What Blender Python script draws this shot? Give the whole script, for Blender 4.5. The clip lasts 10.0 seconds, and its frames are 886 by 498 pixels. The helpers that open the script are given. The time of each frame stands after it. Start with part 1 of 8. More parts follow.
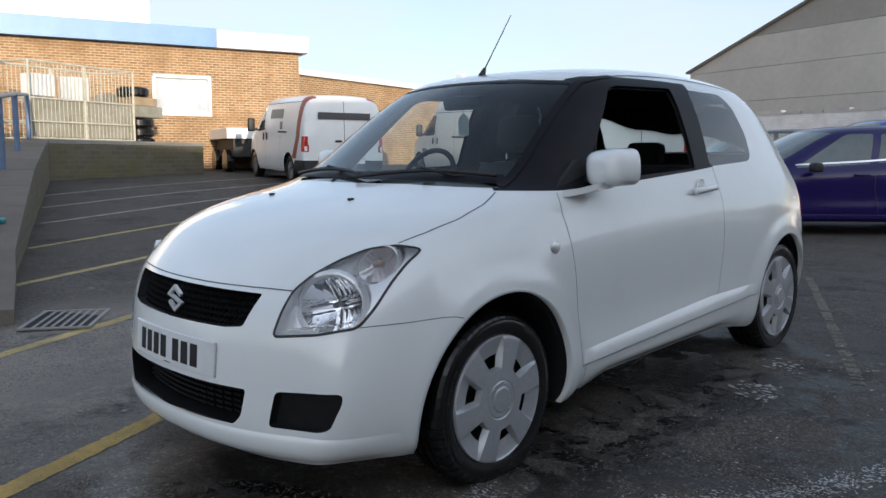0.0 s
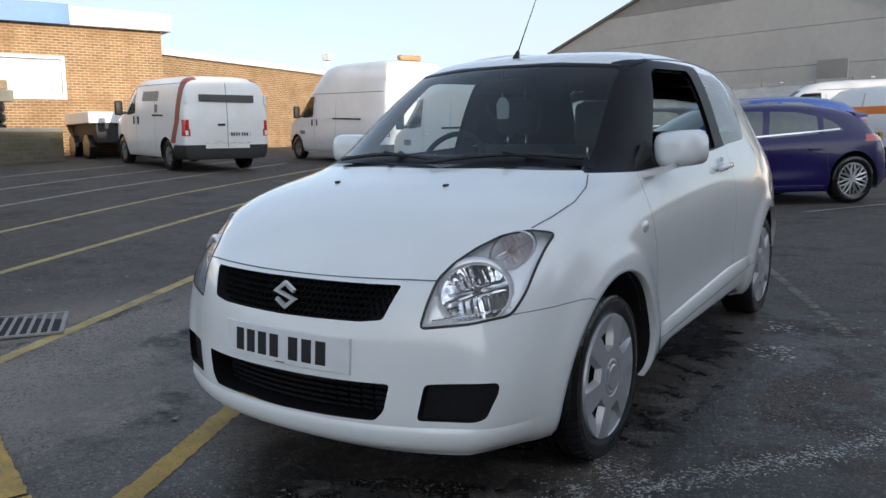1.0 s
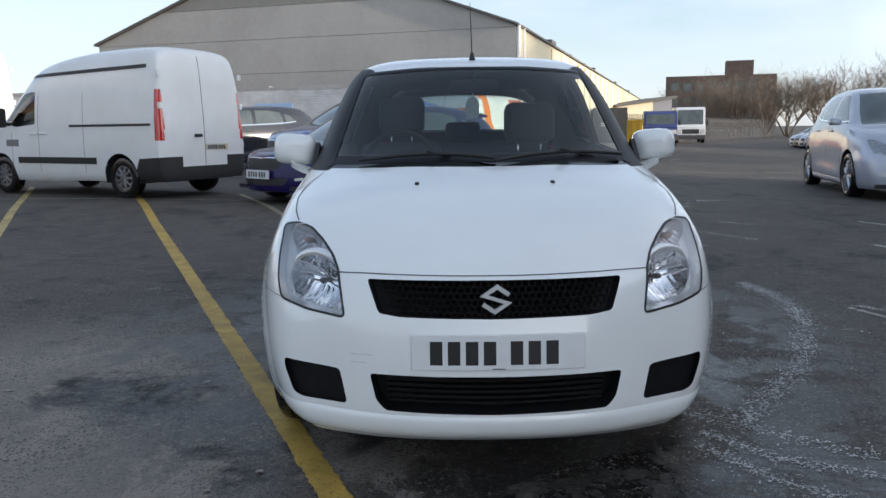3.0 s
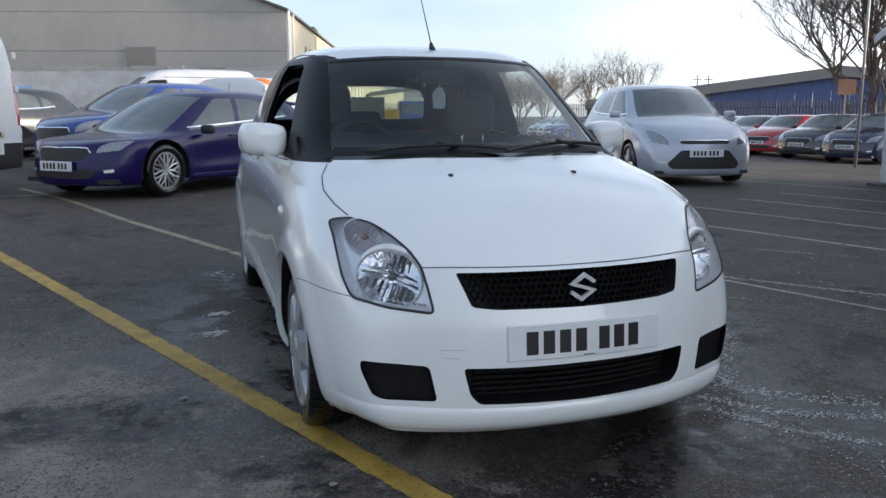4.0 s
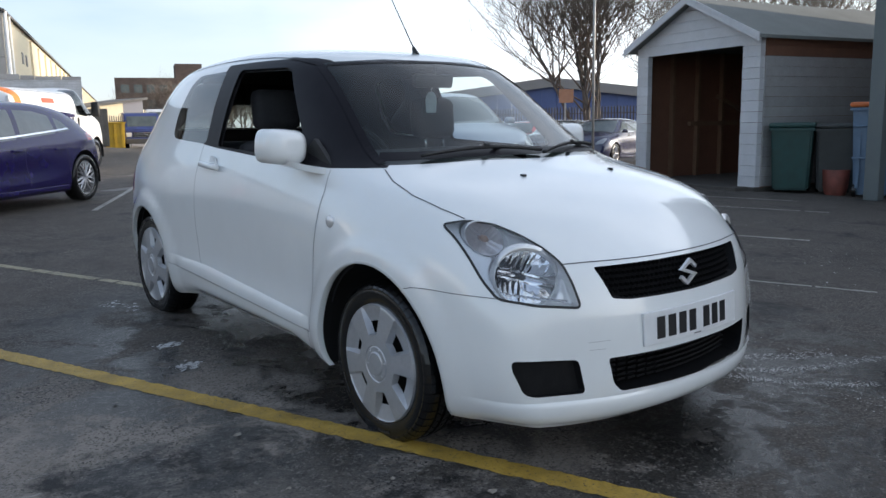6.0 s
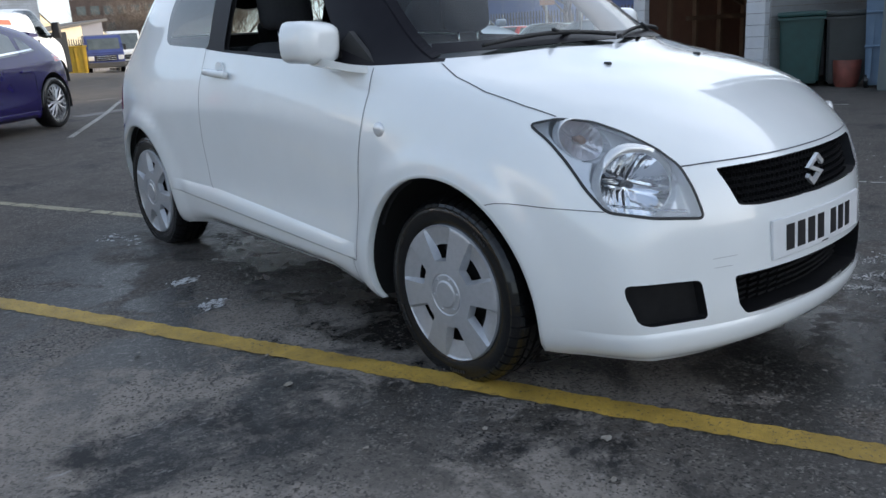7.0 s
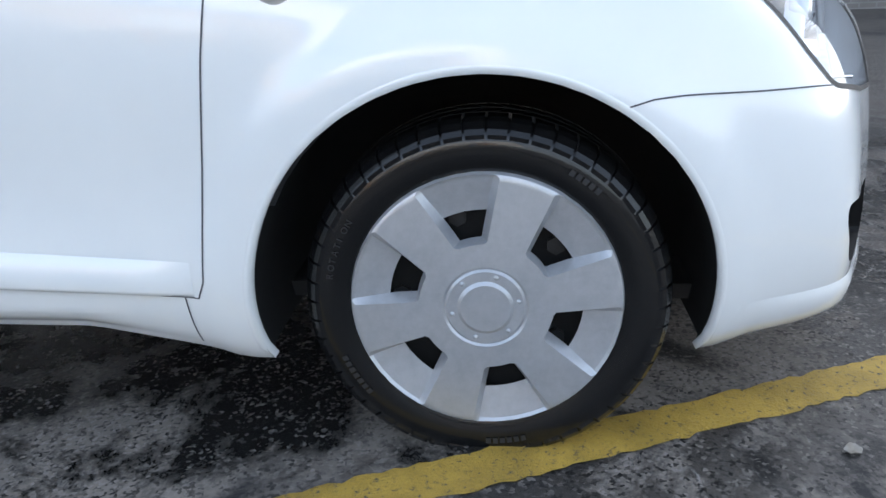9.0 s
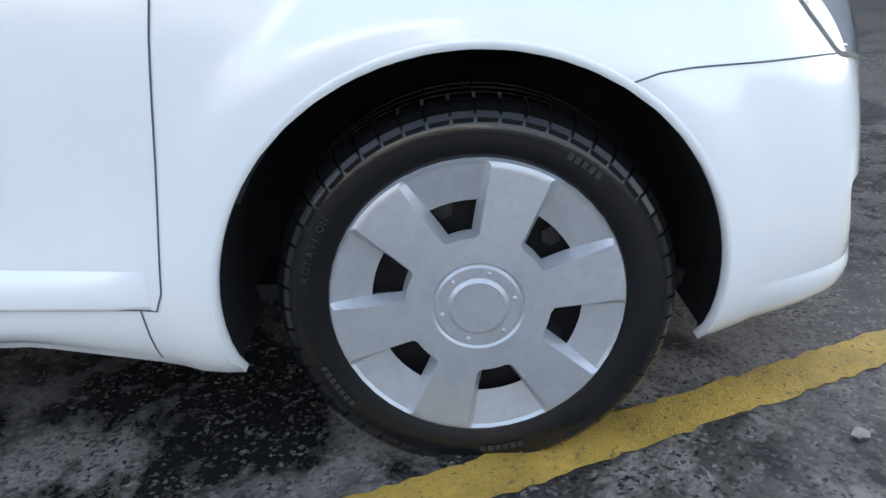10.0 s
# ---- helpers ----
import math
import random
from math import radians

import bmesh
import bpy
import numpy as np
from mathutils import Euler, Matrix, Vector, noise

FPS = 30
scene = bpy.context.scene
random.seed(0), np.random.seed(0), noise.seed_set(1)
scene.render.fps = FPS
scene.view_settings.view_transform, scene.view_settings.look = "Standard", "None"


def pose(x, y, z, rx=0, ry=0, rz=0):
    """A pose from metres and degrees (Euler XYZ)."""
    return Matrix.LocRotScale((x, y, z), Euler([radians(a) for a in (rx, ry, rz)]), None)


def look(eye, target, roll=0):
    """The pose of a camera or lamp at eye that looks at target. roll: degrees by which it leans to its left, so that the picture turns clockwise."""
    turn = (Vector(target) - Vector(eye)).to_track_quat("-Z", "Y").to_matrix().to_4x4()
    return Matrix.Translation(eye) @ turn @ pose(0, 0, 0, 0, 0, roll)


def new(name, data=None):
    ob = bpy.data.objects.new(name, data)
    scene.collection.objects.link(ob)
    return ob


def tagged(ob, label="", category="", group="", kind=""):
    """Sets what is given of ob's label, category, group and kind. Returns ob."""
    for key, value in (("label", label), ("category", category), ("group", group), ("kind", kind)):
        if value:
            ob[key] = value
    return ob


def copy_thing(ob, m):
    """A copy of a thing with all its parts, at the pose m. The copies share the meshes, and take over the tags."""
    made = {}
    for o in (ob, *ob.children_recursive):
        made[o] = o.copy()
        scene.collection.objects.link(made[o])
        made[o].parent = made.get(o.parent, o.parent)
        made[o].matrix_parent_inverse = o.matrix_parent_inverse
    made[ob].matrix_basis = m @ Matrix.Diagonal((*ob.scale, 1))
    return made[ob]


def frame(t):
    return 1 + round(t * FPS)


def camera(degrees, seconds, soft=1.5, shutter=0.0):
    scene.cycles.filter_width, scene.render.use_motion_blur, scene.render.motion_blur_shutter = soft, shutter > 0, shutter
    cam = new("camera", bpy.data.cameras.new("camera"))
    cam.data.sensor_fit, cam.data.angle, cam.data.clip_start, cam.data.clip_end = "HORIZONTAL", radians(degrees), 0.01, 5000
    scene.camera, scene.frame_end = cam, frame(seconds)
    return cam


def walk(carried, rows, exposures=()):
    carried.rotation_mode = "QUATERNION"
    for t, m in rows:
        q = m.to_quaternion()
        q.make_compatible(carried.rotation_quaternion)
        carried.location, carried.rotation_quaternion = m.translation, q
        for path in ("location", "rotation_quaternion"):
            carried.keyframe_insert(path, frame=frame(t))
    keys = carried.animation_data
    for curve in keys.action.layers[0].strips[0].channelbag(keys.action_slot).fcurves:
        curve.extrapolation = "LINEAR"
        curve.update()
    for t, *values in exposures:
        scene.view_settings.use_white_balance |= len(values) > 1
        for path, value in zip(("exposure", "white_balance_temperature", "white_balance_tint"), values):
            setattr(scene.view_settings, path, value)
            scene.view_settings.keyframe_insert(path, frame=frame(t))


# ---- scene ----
cam = camera(58.7, 10.0)
PATH = [
    (0, (2.516, -1.994, 1.162), (1.124, -0.584, 0.891), -0.8),
    (0.5, (2.229, -2.277, 1.169), (0.894, -0.814, 0.893), -1.3),
    (1, (1.825, -2.54, 1.193), (0.723, -0.903, 0.867), -1.5),
    (1.5, (1.379, -2.855, 1.225), (0.553, -1.055, 0.938), -2.9),
    (2, (0.863, -3.022, 1.203), (0.288, -1.145, 0.818), -1.9),
    (2.5, (0.361, -3.121, 1.213), (0.062, -1.174, 0.868), -1.8),
    (2.7, (0.146, -3.169, 1.239), (-0.018, -1.208, 0.885), -1.3),
    (3.8, (-1.027, -3.006, 1.231), (-0.544, -1.099, 0.875), -0.1),
    (4, (-1.235, -2.951, 1.25), (-0.598, -1.095, 0.866), 0.4),
    (4.5, (-1.661, -2.713, 1.218), (-0.839, -0.936, 0.812), -0.0),
    (5, (-2.054, -2.513, 1.222), (-1.017, -0.846, 0.841), 0.0),
    (5.2, (-2.192, -2.444, 1.23), (-1.086, -0.816, 0.875), 0.6),
    (6.3, (-2.385, -2.25, 1.201), (-1.127, -0.743, 0.819), -0.4),
    (6.5, (-2.375, -2.162, 1.187), (-1.115, -0.664, 0.772), -0.6),
    (7, (-2.343, -1.781, 1.124), (-1.099, -0.322, 0.556), -2.4),
    (7.5, (-2.337, -1.330, 1.014), (-0.957, -0.075, 0.292), 0.3),
    (8, (-2.257, -0.816, 0.861), (-0.657, 0.154, 0.154), -2.2),
    (8.5, (-2.109, -0.381, 0.849), (-0.337, 0.224, 0.146), -3.2),
    (9, (-1.974, -0.046, 0.822), (-0.113, 0.127, 0.111), -1.7),
    (9.5, (-1.918, 0.031, 0.808), (-0.051, 0.045, 0.089), -1.8),
    (10, (-1.868, 0.038, 0.797), (-0.014, 0.048, 0.048), -2.3),
]
# The yard beyond is level; the near tarmac, and the white car on it, slopes down to the drain.
SLOPE = 1.5
LEVEL = Matrix.Translation((0, 5, 0)) @ Matrix.Rotation(radians(SLOPE), 4, "X") @ Matrix.Translation((0, -5, 0))
EXPOSURES = [(0.0, 0.50, 6350, 11), (2.5, 0.58, 6300, 11), (4.5, 0.66, 6250, 11), (6.5, 0.70, 6250, 11), (7.0, 0.90, 6250, 11), (8.0, 1.42, 6300, 12), (8.5, 1.66, 6300, 12), (10.0, 1.88, 6300, 12)]
walk(cam, [(t, LEVEL @ look(eye, target, roll)) for t, eye, target, roll in PATH], EXPOSURES)

# ---- world and sun ----
SUN_AZ, SUN_EL = 112.0, 10.0
world = bpy.data.worlds.new("sky")
scene.world = world
world.use_nodes = True
wn = world.node_tree
bg = wn.nodes["Background"]
sky = wn.nodes.new("ShaderNodeTexSky")
sky.sky_type, sky.sun_disc = "NISHITA", False
sky.sun_elevation, sky.sun_rotation = radians(SUN_EL), radians(SUN_AZ)
sky.air_density, sky.dust_density, sky.ozone_density = 1.0, 0.5, 1.5
# thin high cloud over the whole sky
coord = wn.nodes.new("ShaderNodeTexCoord")
stretch = wn.nodes.new("ShaderNodeMapping")
stretch.inputs["Scale"].default_value = (1.0, 1.6, 4.0)
wn.links.new(coord.outputs["Generated"], stretch.inputs[0])
wisps = wn.nodes.new("ShaderNodeTexNoise")
wisps.inputs["Scale"].default_value, wisps.inputs["Detail"].default_value, wisps.inputs["Roughness"].default_value = 1.6, 7.0, 0.55
wn.links.new(stretch.outputs[0], wisps.inputs[0])
cover = wn.nodes.new("ShaderNodeMapRange")
cover.inputs[1].default_value, cover.inputs[2].default_value, cover.inputs[3].default_value, cover.inputs[4].default_value = 0.34, 0.62, 0.35, 0.92
wn.links.new(wisps.outputs[0], cover.inputs[0])
blend = wn.nodes.new("ShaderNodeMix")
blend.data_type = "RGBA"
CLOUD = (3.9, 4.4, 5.1)
# the cloud is brighter towards the sun
to_sun = Vector((math.sin(radians(SUN_AZ)) * math.cos(radians(SUN_EL)), math.cos(radians(SUN_AZ)) * math.cos(radians(SUN_EL)), math.sin(radians(SUN_EL))))
nearness = wn.nodes.new("ShaderNodeVectorMath")
nearness.operation = "DOT_PRODUCT"
nearness.inputs[1].default_value = to_sun
wn.links.new(coord.outputs["Generated"], nearness.inputs[0])
glow = wn.nodes.new("ShaderNodeMapRange")
glow.inputs[1].default_value, glow.inputs[2].default_value = 0.1, 0.95
wn.links.new(nearness.outputs["Value"], glow.inputs[0])
lit = wn.nodes.new("ShaderNodeMix")
lit.data_type = "RGBA"
lit.inputs[6].default_value, lit.inputs[7].default_value = (*CLOUD, 1), (13.5, 13.5, 13.6, 1)
wn.links.new(glow.outputs[0], lit.inputs[0])
wn.links.new(lit.outputs[2], blend.inputs[7])
# less cloud overhead than towards the horizon
lift = wn.nodes.new("ShaderNodeSeparateXYZ")
wn.links.new(coord.outputs["Generated"], lift.inputs[0])
thin = wn.nodes.new("ShaderNodeMapRange")
thin.inputs[1].default_value, thin.inputs[2].default_value, thin.inputs[3].default_value, thin.inputs[4].default_value = 0.15, 0.8, 1.0, 0.35
wn.links.new(lift.outputs["Z"], thin.inputs[0])
amount = wn.nodes.new("ShaderNodeMath")
amount.operation = "MULTIPLY"
wn.links.new(cover.outputs[0], amount.inputs[0])
wn.links.new(thin.outputs[0], amount.inputs[1])
wn.links.new(amount.outputs[0], blend.inputs[0])
wn.links.new(sky.outputs[0], blend.inputs[6])
wn.links.new(blend.outputs[2], bg.inputs[0])
bg.inputs[1].default_value = 0.15
sun_data = bpy.data.lights.new("sun", "SUN")
sun_data.energy, sun_data.angle, sun_data.color = 3.6, radians(0.6), (1.0, 0.86, 0.68)
sun = new("sun", sun_data)
sun.matrix_world = Matrix.Translation((40, -10, 30)) @ to_sun.to_track_quat("Z", "Y").to_matrix().to_4x4()
scene.view_settings.exposure = 0.0


# ---- materials ----
def node(nt, kind, **values):
    n = nt.nodes.new(kind)
    for key, value in values.items():
        n.inputs[key.replace("_", " ")].default_value = value
    return n


def mix_rgb(nt, fac, a, b):
    n = nt.nodes.new("ShaderNodeMix")
    n.data_type = "RGBA"
    for socket, value in ((n.inputs[0], fac), (n.inputs[6], a), (n.inputs[7], b)):
        if isinstance(value, bpy.types.NodeSocket):
            nt.links.new(value, socket)
        else:
            socket.default_value = value if not isinstance(value, tuple) else (*value[:3], 1)
    return n.outputs[2]


def ramp(nt, source, low, high):
    n = nt.nodes.new("ShaderNodeMapRange")
    n.inputs[1].default_value, n.inputs[2].default_value = low, high
    nt.links.new(source, n.inputs[0])
    return n.outputs[0]


def material(name, color, rough=0.5, metal=0.0, second=None, scale=6.0, fine=0.0, fine_scale=120.0, bump=0.0, coat=0.0, vary=0.0, band=(0.35, 0.65)):
    """A surface of one colour that goes over into a second one in patches, with fine grain and relief."""
    m = bpy.data.materials.new(name)
    m.use_nodes = True
    nt = m.node_tree
    b = nt.nodes["Principled BSDF"]
    b.inputs["Roughness"].default_value, b.inputs["Metallic"].default_value = rough, metal
    b.inputs["Coat Weight"].default_value = coat
    b.inputs["Coat Roughness"].default_value = 0.03
    where = nt.nodes.new("ShaderNodeTexCoord").outputs["Object"]
    base = None
    if second:
        big = node(nt, "ShaderNodeTexNoise", Scale=scale, Detail=6.0, Roughness=0.6)
        nt.links.new(where, big.inputs[0])
        base = mix_rgb(nt, ramp(nt, big.outputs[0], *band), color, second)
    if fine:
        small = node(nt, "ShaderNodeTexNoise", Scale=fine_scale, Detail=4.0, Roughness=0.7)
        nt.links.new(where, small.inputs[0])
        dark = tuple(c * (1 - fine) for c in color[:3])
        light = tuple(min(1, c * (1 + fine)) for c in color[:3])
        grain = mix_rgb(nt, ramp(nt, small.outputs[0], 0.3, 0.7), dark, light)
        base = mix_rgb(nt, 0.5, base, grain) if base is not None else grain
        if bump:
            relief = node(nt, "ShaderNodeBump", Strength=bump, Distance=0.01)
            nt.links.new(small.outputs[0], relief.inputs["Height"])
            nt.links.new(relief.outputs[0], b.inputs["Normal"])
    if vary:
        info = nt.nodes.new("ShaderNodeObjectInfo")
        hsv = node(nt, "ShaderNodeHueSaturation")
        spread = nt.nodes.new("ShaderNodeMapRange")
        spread.inputs[3].default_value, spread.inputs[4].default_value = 1 - vary, 1 + vary
        nt.links.new(info.outputs["Random"], spread.inputs[0])
        nt.links.new(spread.outputs[0], hsv.inputs["Value"])
        if base is None:
            hsv.inputs["Color"].default_value = (*color[:3], 1)
        else:
            nt.links.new(base, hsv.inputs["Color"])
        base = hsv.outputs[0]
    if base is None:
        b.inputs["Base Color"].default_value = (*color[:3], 1)
    else:
        nt.links.new(base, b.inputs["Base Color"])
    return m


def glass_material(name, tint=(0.85, 0.93, 0.9), dark=0.0, ior=1.5):
    """Thin glass: clear straight through, with a mirror that grows towards grazing."""
    m = bpy.data.materials.new(name)
    m.use_nodes = True
    nt = m.node_tree
    nt.nodes.clear()
    out = nt.nodes.new("ShaderNodeOutputMaterial")
    clear = node(nt, "ShaderNodeBsdfTransparent", Color=(*[c * (1 - dark) for c in tint], 1))
    gloss = node(nt, "ShaderNodeBsdfGlossy", Color=(1, 1, 1, 1), Roughness=0.01)
    fresnel = node(nt, "ShaderNodeFresnel", IOR=ior)
    mixer = nt.nodes.new("ShaderNodeMixShader")
    nt.links.new(fresnel.outputs[0], mixer.inputs[0])
    nt.links.new(clear.outputs[0], mixer.inputs[1])
    nt.links.new(gloss.outputs[0], mixer.inputs[2])
    nt.links.new(mixer.outputs[0], out.inputs[0])
    return m


WHITE = material("white_paint", (0.80, 0.818, 0.818), 0.20, second=(0.77, 0.788, 0.788), scale=3.0, coat=1.0)
VAN_WHITE = material("van_white_paint", (0.77, 0.78, 0.79), 0.32, second=(0.71, 0.71, 0.70), scale=1.2, coat=0.5)
PURPLE = material("purple_paint", (0.010, 0.004, 0.078), 0.26, second=(0.008, 0.0035, 0.066), scale=3.0, coat=0.3)
PURPLE.node_tree.nodes["Principled BSDF"].inputs["Specular IOR Level"].default_value = 0.35
BLUE = material("blue_paint", (0.012, 0.045, 0.24), 0.25, second=(0.010, 0.04, 0.21), scale=3.0, coat=1.0)
SILVER = material("silver_paint", (0.50, 0.53, 0.60), 0.35, 0.4, second=(0.46, 0.48, 0.55), scale=3.0, coat=0.8)
RED = material("red_paint", (0.45, 0.02, 0.02), 0.3, second=(0.4, 0.018, 0.018), scale=3.0, coat=1.0)
BLACK_PAINT = material("black_paint", (0.02, 0.02, 0.025), 0.25, second=(0.025, 0.025, 0.03), scale=3.0, coat=1.0)
NAVY = material("navy_paint", (0.011, 0.015, 0.060), 0.25, second=(0.010, 0.013, 0.050), scale=3.0, coat=1.0)
GREY_PAINT = material("grey_paint", (0.16, 0.17, 0.19), 0.3, second=(0.14, 0.15, 0.17), scale=3.0, coat=1.0)
GLOSS_BLACK = material("gloss_black_trim", (0.007, 0.006, 0.009), 0.42, second=(0.010, 0.009, 0.012), scale=9.0)
GLOSS_BLACK.node_tree.nodes["Principled BSDF"].inputs["Specular IOR Level"].default_value = 0.15
LINER = material("arch_liner_plastic", (0.007, 0.007, 0.0075), 0.9, second=(0.012, 0.012, 0.012), scale=20.0, fine=0.3, fine_scale=200.0, bump=0.2)
MESH_BLACK = material("grille_black", (0.005, 0.005, 0.006), 0.6, second=(0.008, 0.008, 0.009), scale=30.0)
MESH_BLACK.node_tree.nodes["Principled BSDF"].inputs["Specular IOR Level"].default_value = 0.2
MESH_BLACK.node_tree.nodes["Principled BSDF"].inputs["Specular IOR Level"].default_value = 0.2
PLASTIC = material("black_plastic", (0.018, 0.018, 0.019), 0.55, fine=0.25, fine_scale=300.0, bump=0.15)
GREY_PLASTIC = material("grey_plastic", (0.07, 0.07, 0.072), 0.6, fine=0.25, fine_scale=300.0, bump=0.15)
RUBBER = material("tyre_rubber", (0.006, 0.006, 0.0065), 0.24, second=(0.010, 0.010, 0.010), scale=14.0, fine=0.3, fine_scale=90.0, bump=0.1, coat=0.45)
RUBBER.node_tree.nodes["Principled BSDF"].inputs["Specular IOR Level"].default_value = 0.27
TRIM_SILVER = material("wheel_trim_silver", (0.46, 0.47, 0.49), 0.34, 0.45, second=(0.35, 0.36, 0.38), scale=18.0, fine=0.12, fine_scale=60.0, band=(0.45, 0.75))
ALLOY = material("alloy_silver", (0.62, 0.62, 0.64), 0.3, 0.8, second=(0.5, 0.5, 0.52), scale=9.0)
CHROME = material("chrome", (0.82, 0.83, 0.85), 0.06, 1.0, second=(0.78, 0.79, 0.81), scale=20.0)
SEAM = material("panel_gap", (0.09, 0.09, 0.10), 0.8)
LINING = material("dark_lining", (0.03, 0.03, 0.033), 0.85, fine=0.3, fine_scale=250.0, bump=0.2)
FABRIC = material("seat_fabric", (0.055, 0.056, 0.062), 0.9, second=(0.075, 0.076, 0.082), scale=60.0, fine=0.35, fine_scale=400.0, bump=0.3)
GLASS = glass_material("windscreen_glass", (0.80, 0.90, 0.88), 0.12)
TINTED = glass_material("tinted_glass", (0.80, 0.92, 0.94), 0.08, 1.75)
LENS = glass_material("lamp_lens", (0.97, 0.98, 1.0))
RED_LENS = material("red_lens", (0.5, 0.015, 0.012), 0.15, second=(0.42, 0.012, 0.01), scale=30.0, coat=1.0)
ORANGE = material("orange_vinyl", (0.80, 0.22, 0.03), 0.4, second=(0.72, 0.19, 0.03), scale=6.0)
PLATE_WHITE = material("plate_white", (0.72, 0.73, 0.74), 0.35, second=(0.67, 0.68, 0.69), scale=12.0)
PLATE_YELLOW = material("plate_yellow", (0.75, 0.55, 0.05), 0.35, second=(0.68, 0.50, 0.05), scale=12.0)
INK = material("black_ink", (0.012, 0.012, 0.014), 0.45)


# ---- building helpers ----
from mathutils.bvhtree import BVHTree
from mathutils.interpolate import poly_3d_calc


def finish(bm, name, mat, smooth=True):
    me = bpy.data.meshes.new(name)
    bm.to_mesh(me)
    bm.free()
    for m in mat if isinstance(mat, (list, tuple)) else (mat,):
        me.materials.append(m)
    if smooth:
        me.polygons.foreach_set("use_smooth", [True] * len(me.polygons))
    return me


def part(name, bm, mat, parent=None, label="", smooth=False, m=None, angle=None):
    """One bmesh as one mesh object, under a thing or under a part."""
    me = finish(bm, name, mat, smooth or angle is not None)
    if angle is not None:
        me.set_sharp_from_angle(angle=radians(angle))
    ob = new(name, me)
    if parent is not None:
        ob.parent = parent
    if m is not None:
        ob.matrix_basis = m
    if label:
        ob["label"] = label
    return ob


def empty(name, m, label="", category="", group="", kind=""):
    ob = new(name)
    ob.empty_display_size = 0.1
    ob.matrix_basis = m
    return tagged(ob, label, category, group, kind)


def box(bm, lo, hi, bevel=0.0, m=None):
    """A box from corner to corner, with rounded edges if bevel is given."""
    lo, hi = Vector(lo), Vector(hi)
    fit_ = Matrix.Translation((lo + hi) / 2) @ Matrix.Diagonal((*(hi - lo), 1))
    made = bmesh.ops.create_cube(bm, size=1, matrix=(m @ fit_) if m else fit_)
    if bevel:
        edges = {e for v in made["verts"] for e in v.link_edges}
        bmesh.ops.bevel(bm, geom=list(edges), offset=bevel, segments=2, affect="EDGES", profile=0.5)
    return bm


def tube(bm, a, b, r, r2=None, sides=12, caps=True):
    a, b = Vector(a), Vector(b)
    d = b - a
    m = Matrix.Translation((a + b) / 2) @ d.to_track_quat("Z", "Y").to_matrix().to_4x4()
    bmesh.ops.create_cone(bm, cap_ends=caps, segments=sides, radius1=r, radius2=r if r2 is None else r2, depth=d.length, matrix=m)
    return bm


def sweep(bm, points, r, sides=6, r2=None):
    """One round bar along points, from radius r to r2."""
    rings = []
    n = len(points)
    for k, p in enumerate(points):
        d = (Vector(points[min(k + 1, n - 1)]) - Vector(points[max(k - 1, 0)])).normalized()
        u = d.orthogonal().normalized() if k == 0 else (last - d * last.dot(d)).normalized()
        last = u
        v = d.cross(u)
        q = r if r2 is None else r + (r2 - r) * k / max(1, n - 1)
        rings.append([bm.verts.new(Vector(p) + (u * math.cos(a) + v * math.sin(a)) * q) for a in [2 * math.pi * j / sides for j in range(sides)]])
    for a, b in zip(rings, rings[1:]):
        for j in range(sides):
            bm.faces.new((a[j], a[(j + 1) % sides], b[(j + 1) % sides], b[j]))
    bm.faces.new(rings[0][::-1])
    bm.faces.new(rings[-1])
    return bm


def lathe(bm, profile, sides=48, axis="X", close=False):
    """Turns a profile of (along, radius) round an axis."""
    rings = []
    for along, r in profile:
        ring = []
        for k in range(sides):
            a = 2 * math.pi * k / sides
            c, s = r * math.cos(a), r * math.sin(a)
            ring.append(bm.verts.new({"X": (along, c, s), "Y": (c, along, s), "Z": (c, s, along)}[axis]))
        rings.append(ring)
    for p, q in zip(rings, rings[1:] + ([rings[0]] if close else [])):
        for k in range(sides):
            j = (k + 1) % sides
            bm.faces.new((p[k], p[j], q[j], q[k]))
    bmesh.ops.recalc_face_normals(bm, faces=bm.faces)
    return bm


def prism(bm, outline, depth, m=None):
    """A flat outline of (u, v) pushed out by depth along w."""
    m = m or Matrix()
    low = [bm.verts.new(m @ Vector((u, v, 0))) for u, v in outline]
    top = [bm.verts.new(m @ Vector((u, v, depth))) for u, v in outline]
    bm.faces.new(low[::-1])
    bm.faces.new(top)
    n = len(outline)
    for k in range(n):
        bm.faces.new((low[k], low[(k + 1) % n], top[(k + 1) % n], top[k]))
    bmesh.ops.recalc_face_normals(bm, faces=bm.faces)
    return bm


def lerp(table, y):
    """Rows of numbers by their first one, between two of them."""
    if y <= table[0][0]:
        return table[0][1:]
    for a, b in zip(table, table[1:]):
        if y <= b[0]:
            f = (y - a[0]) / (b[0] - a[0])
            return [p + (q - p) * f for p, q in zip(a[1:], b[1:])]
    return table[-1][1:]


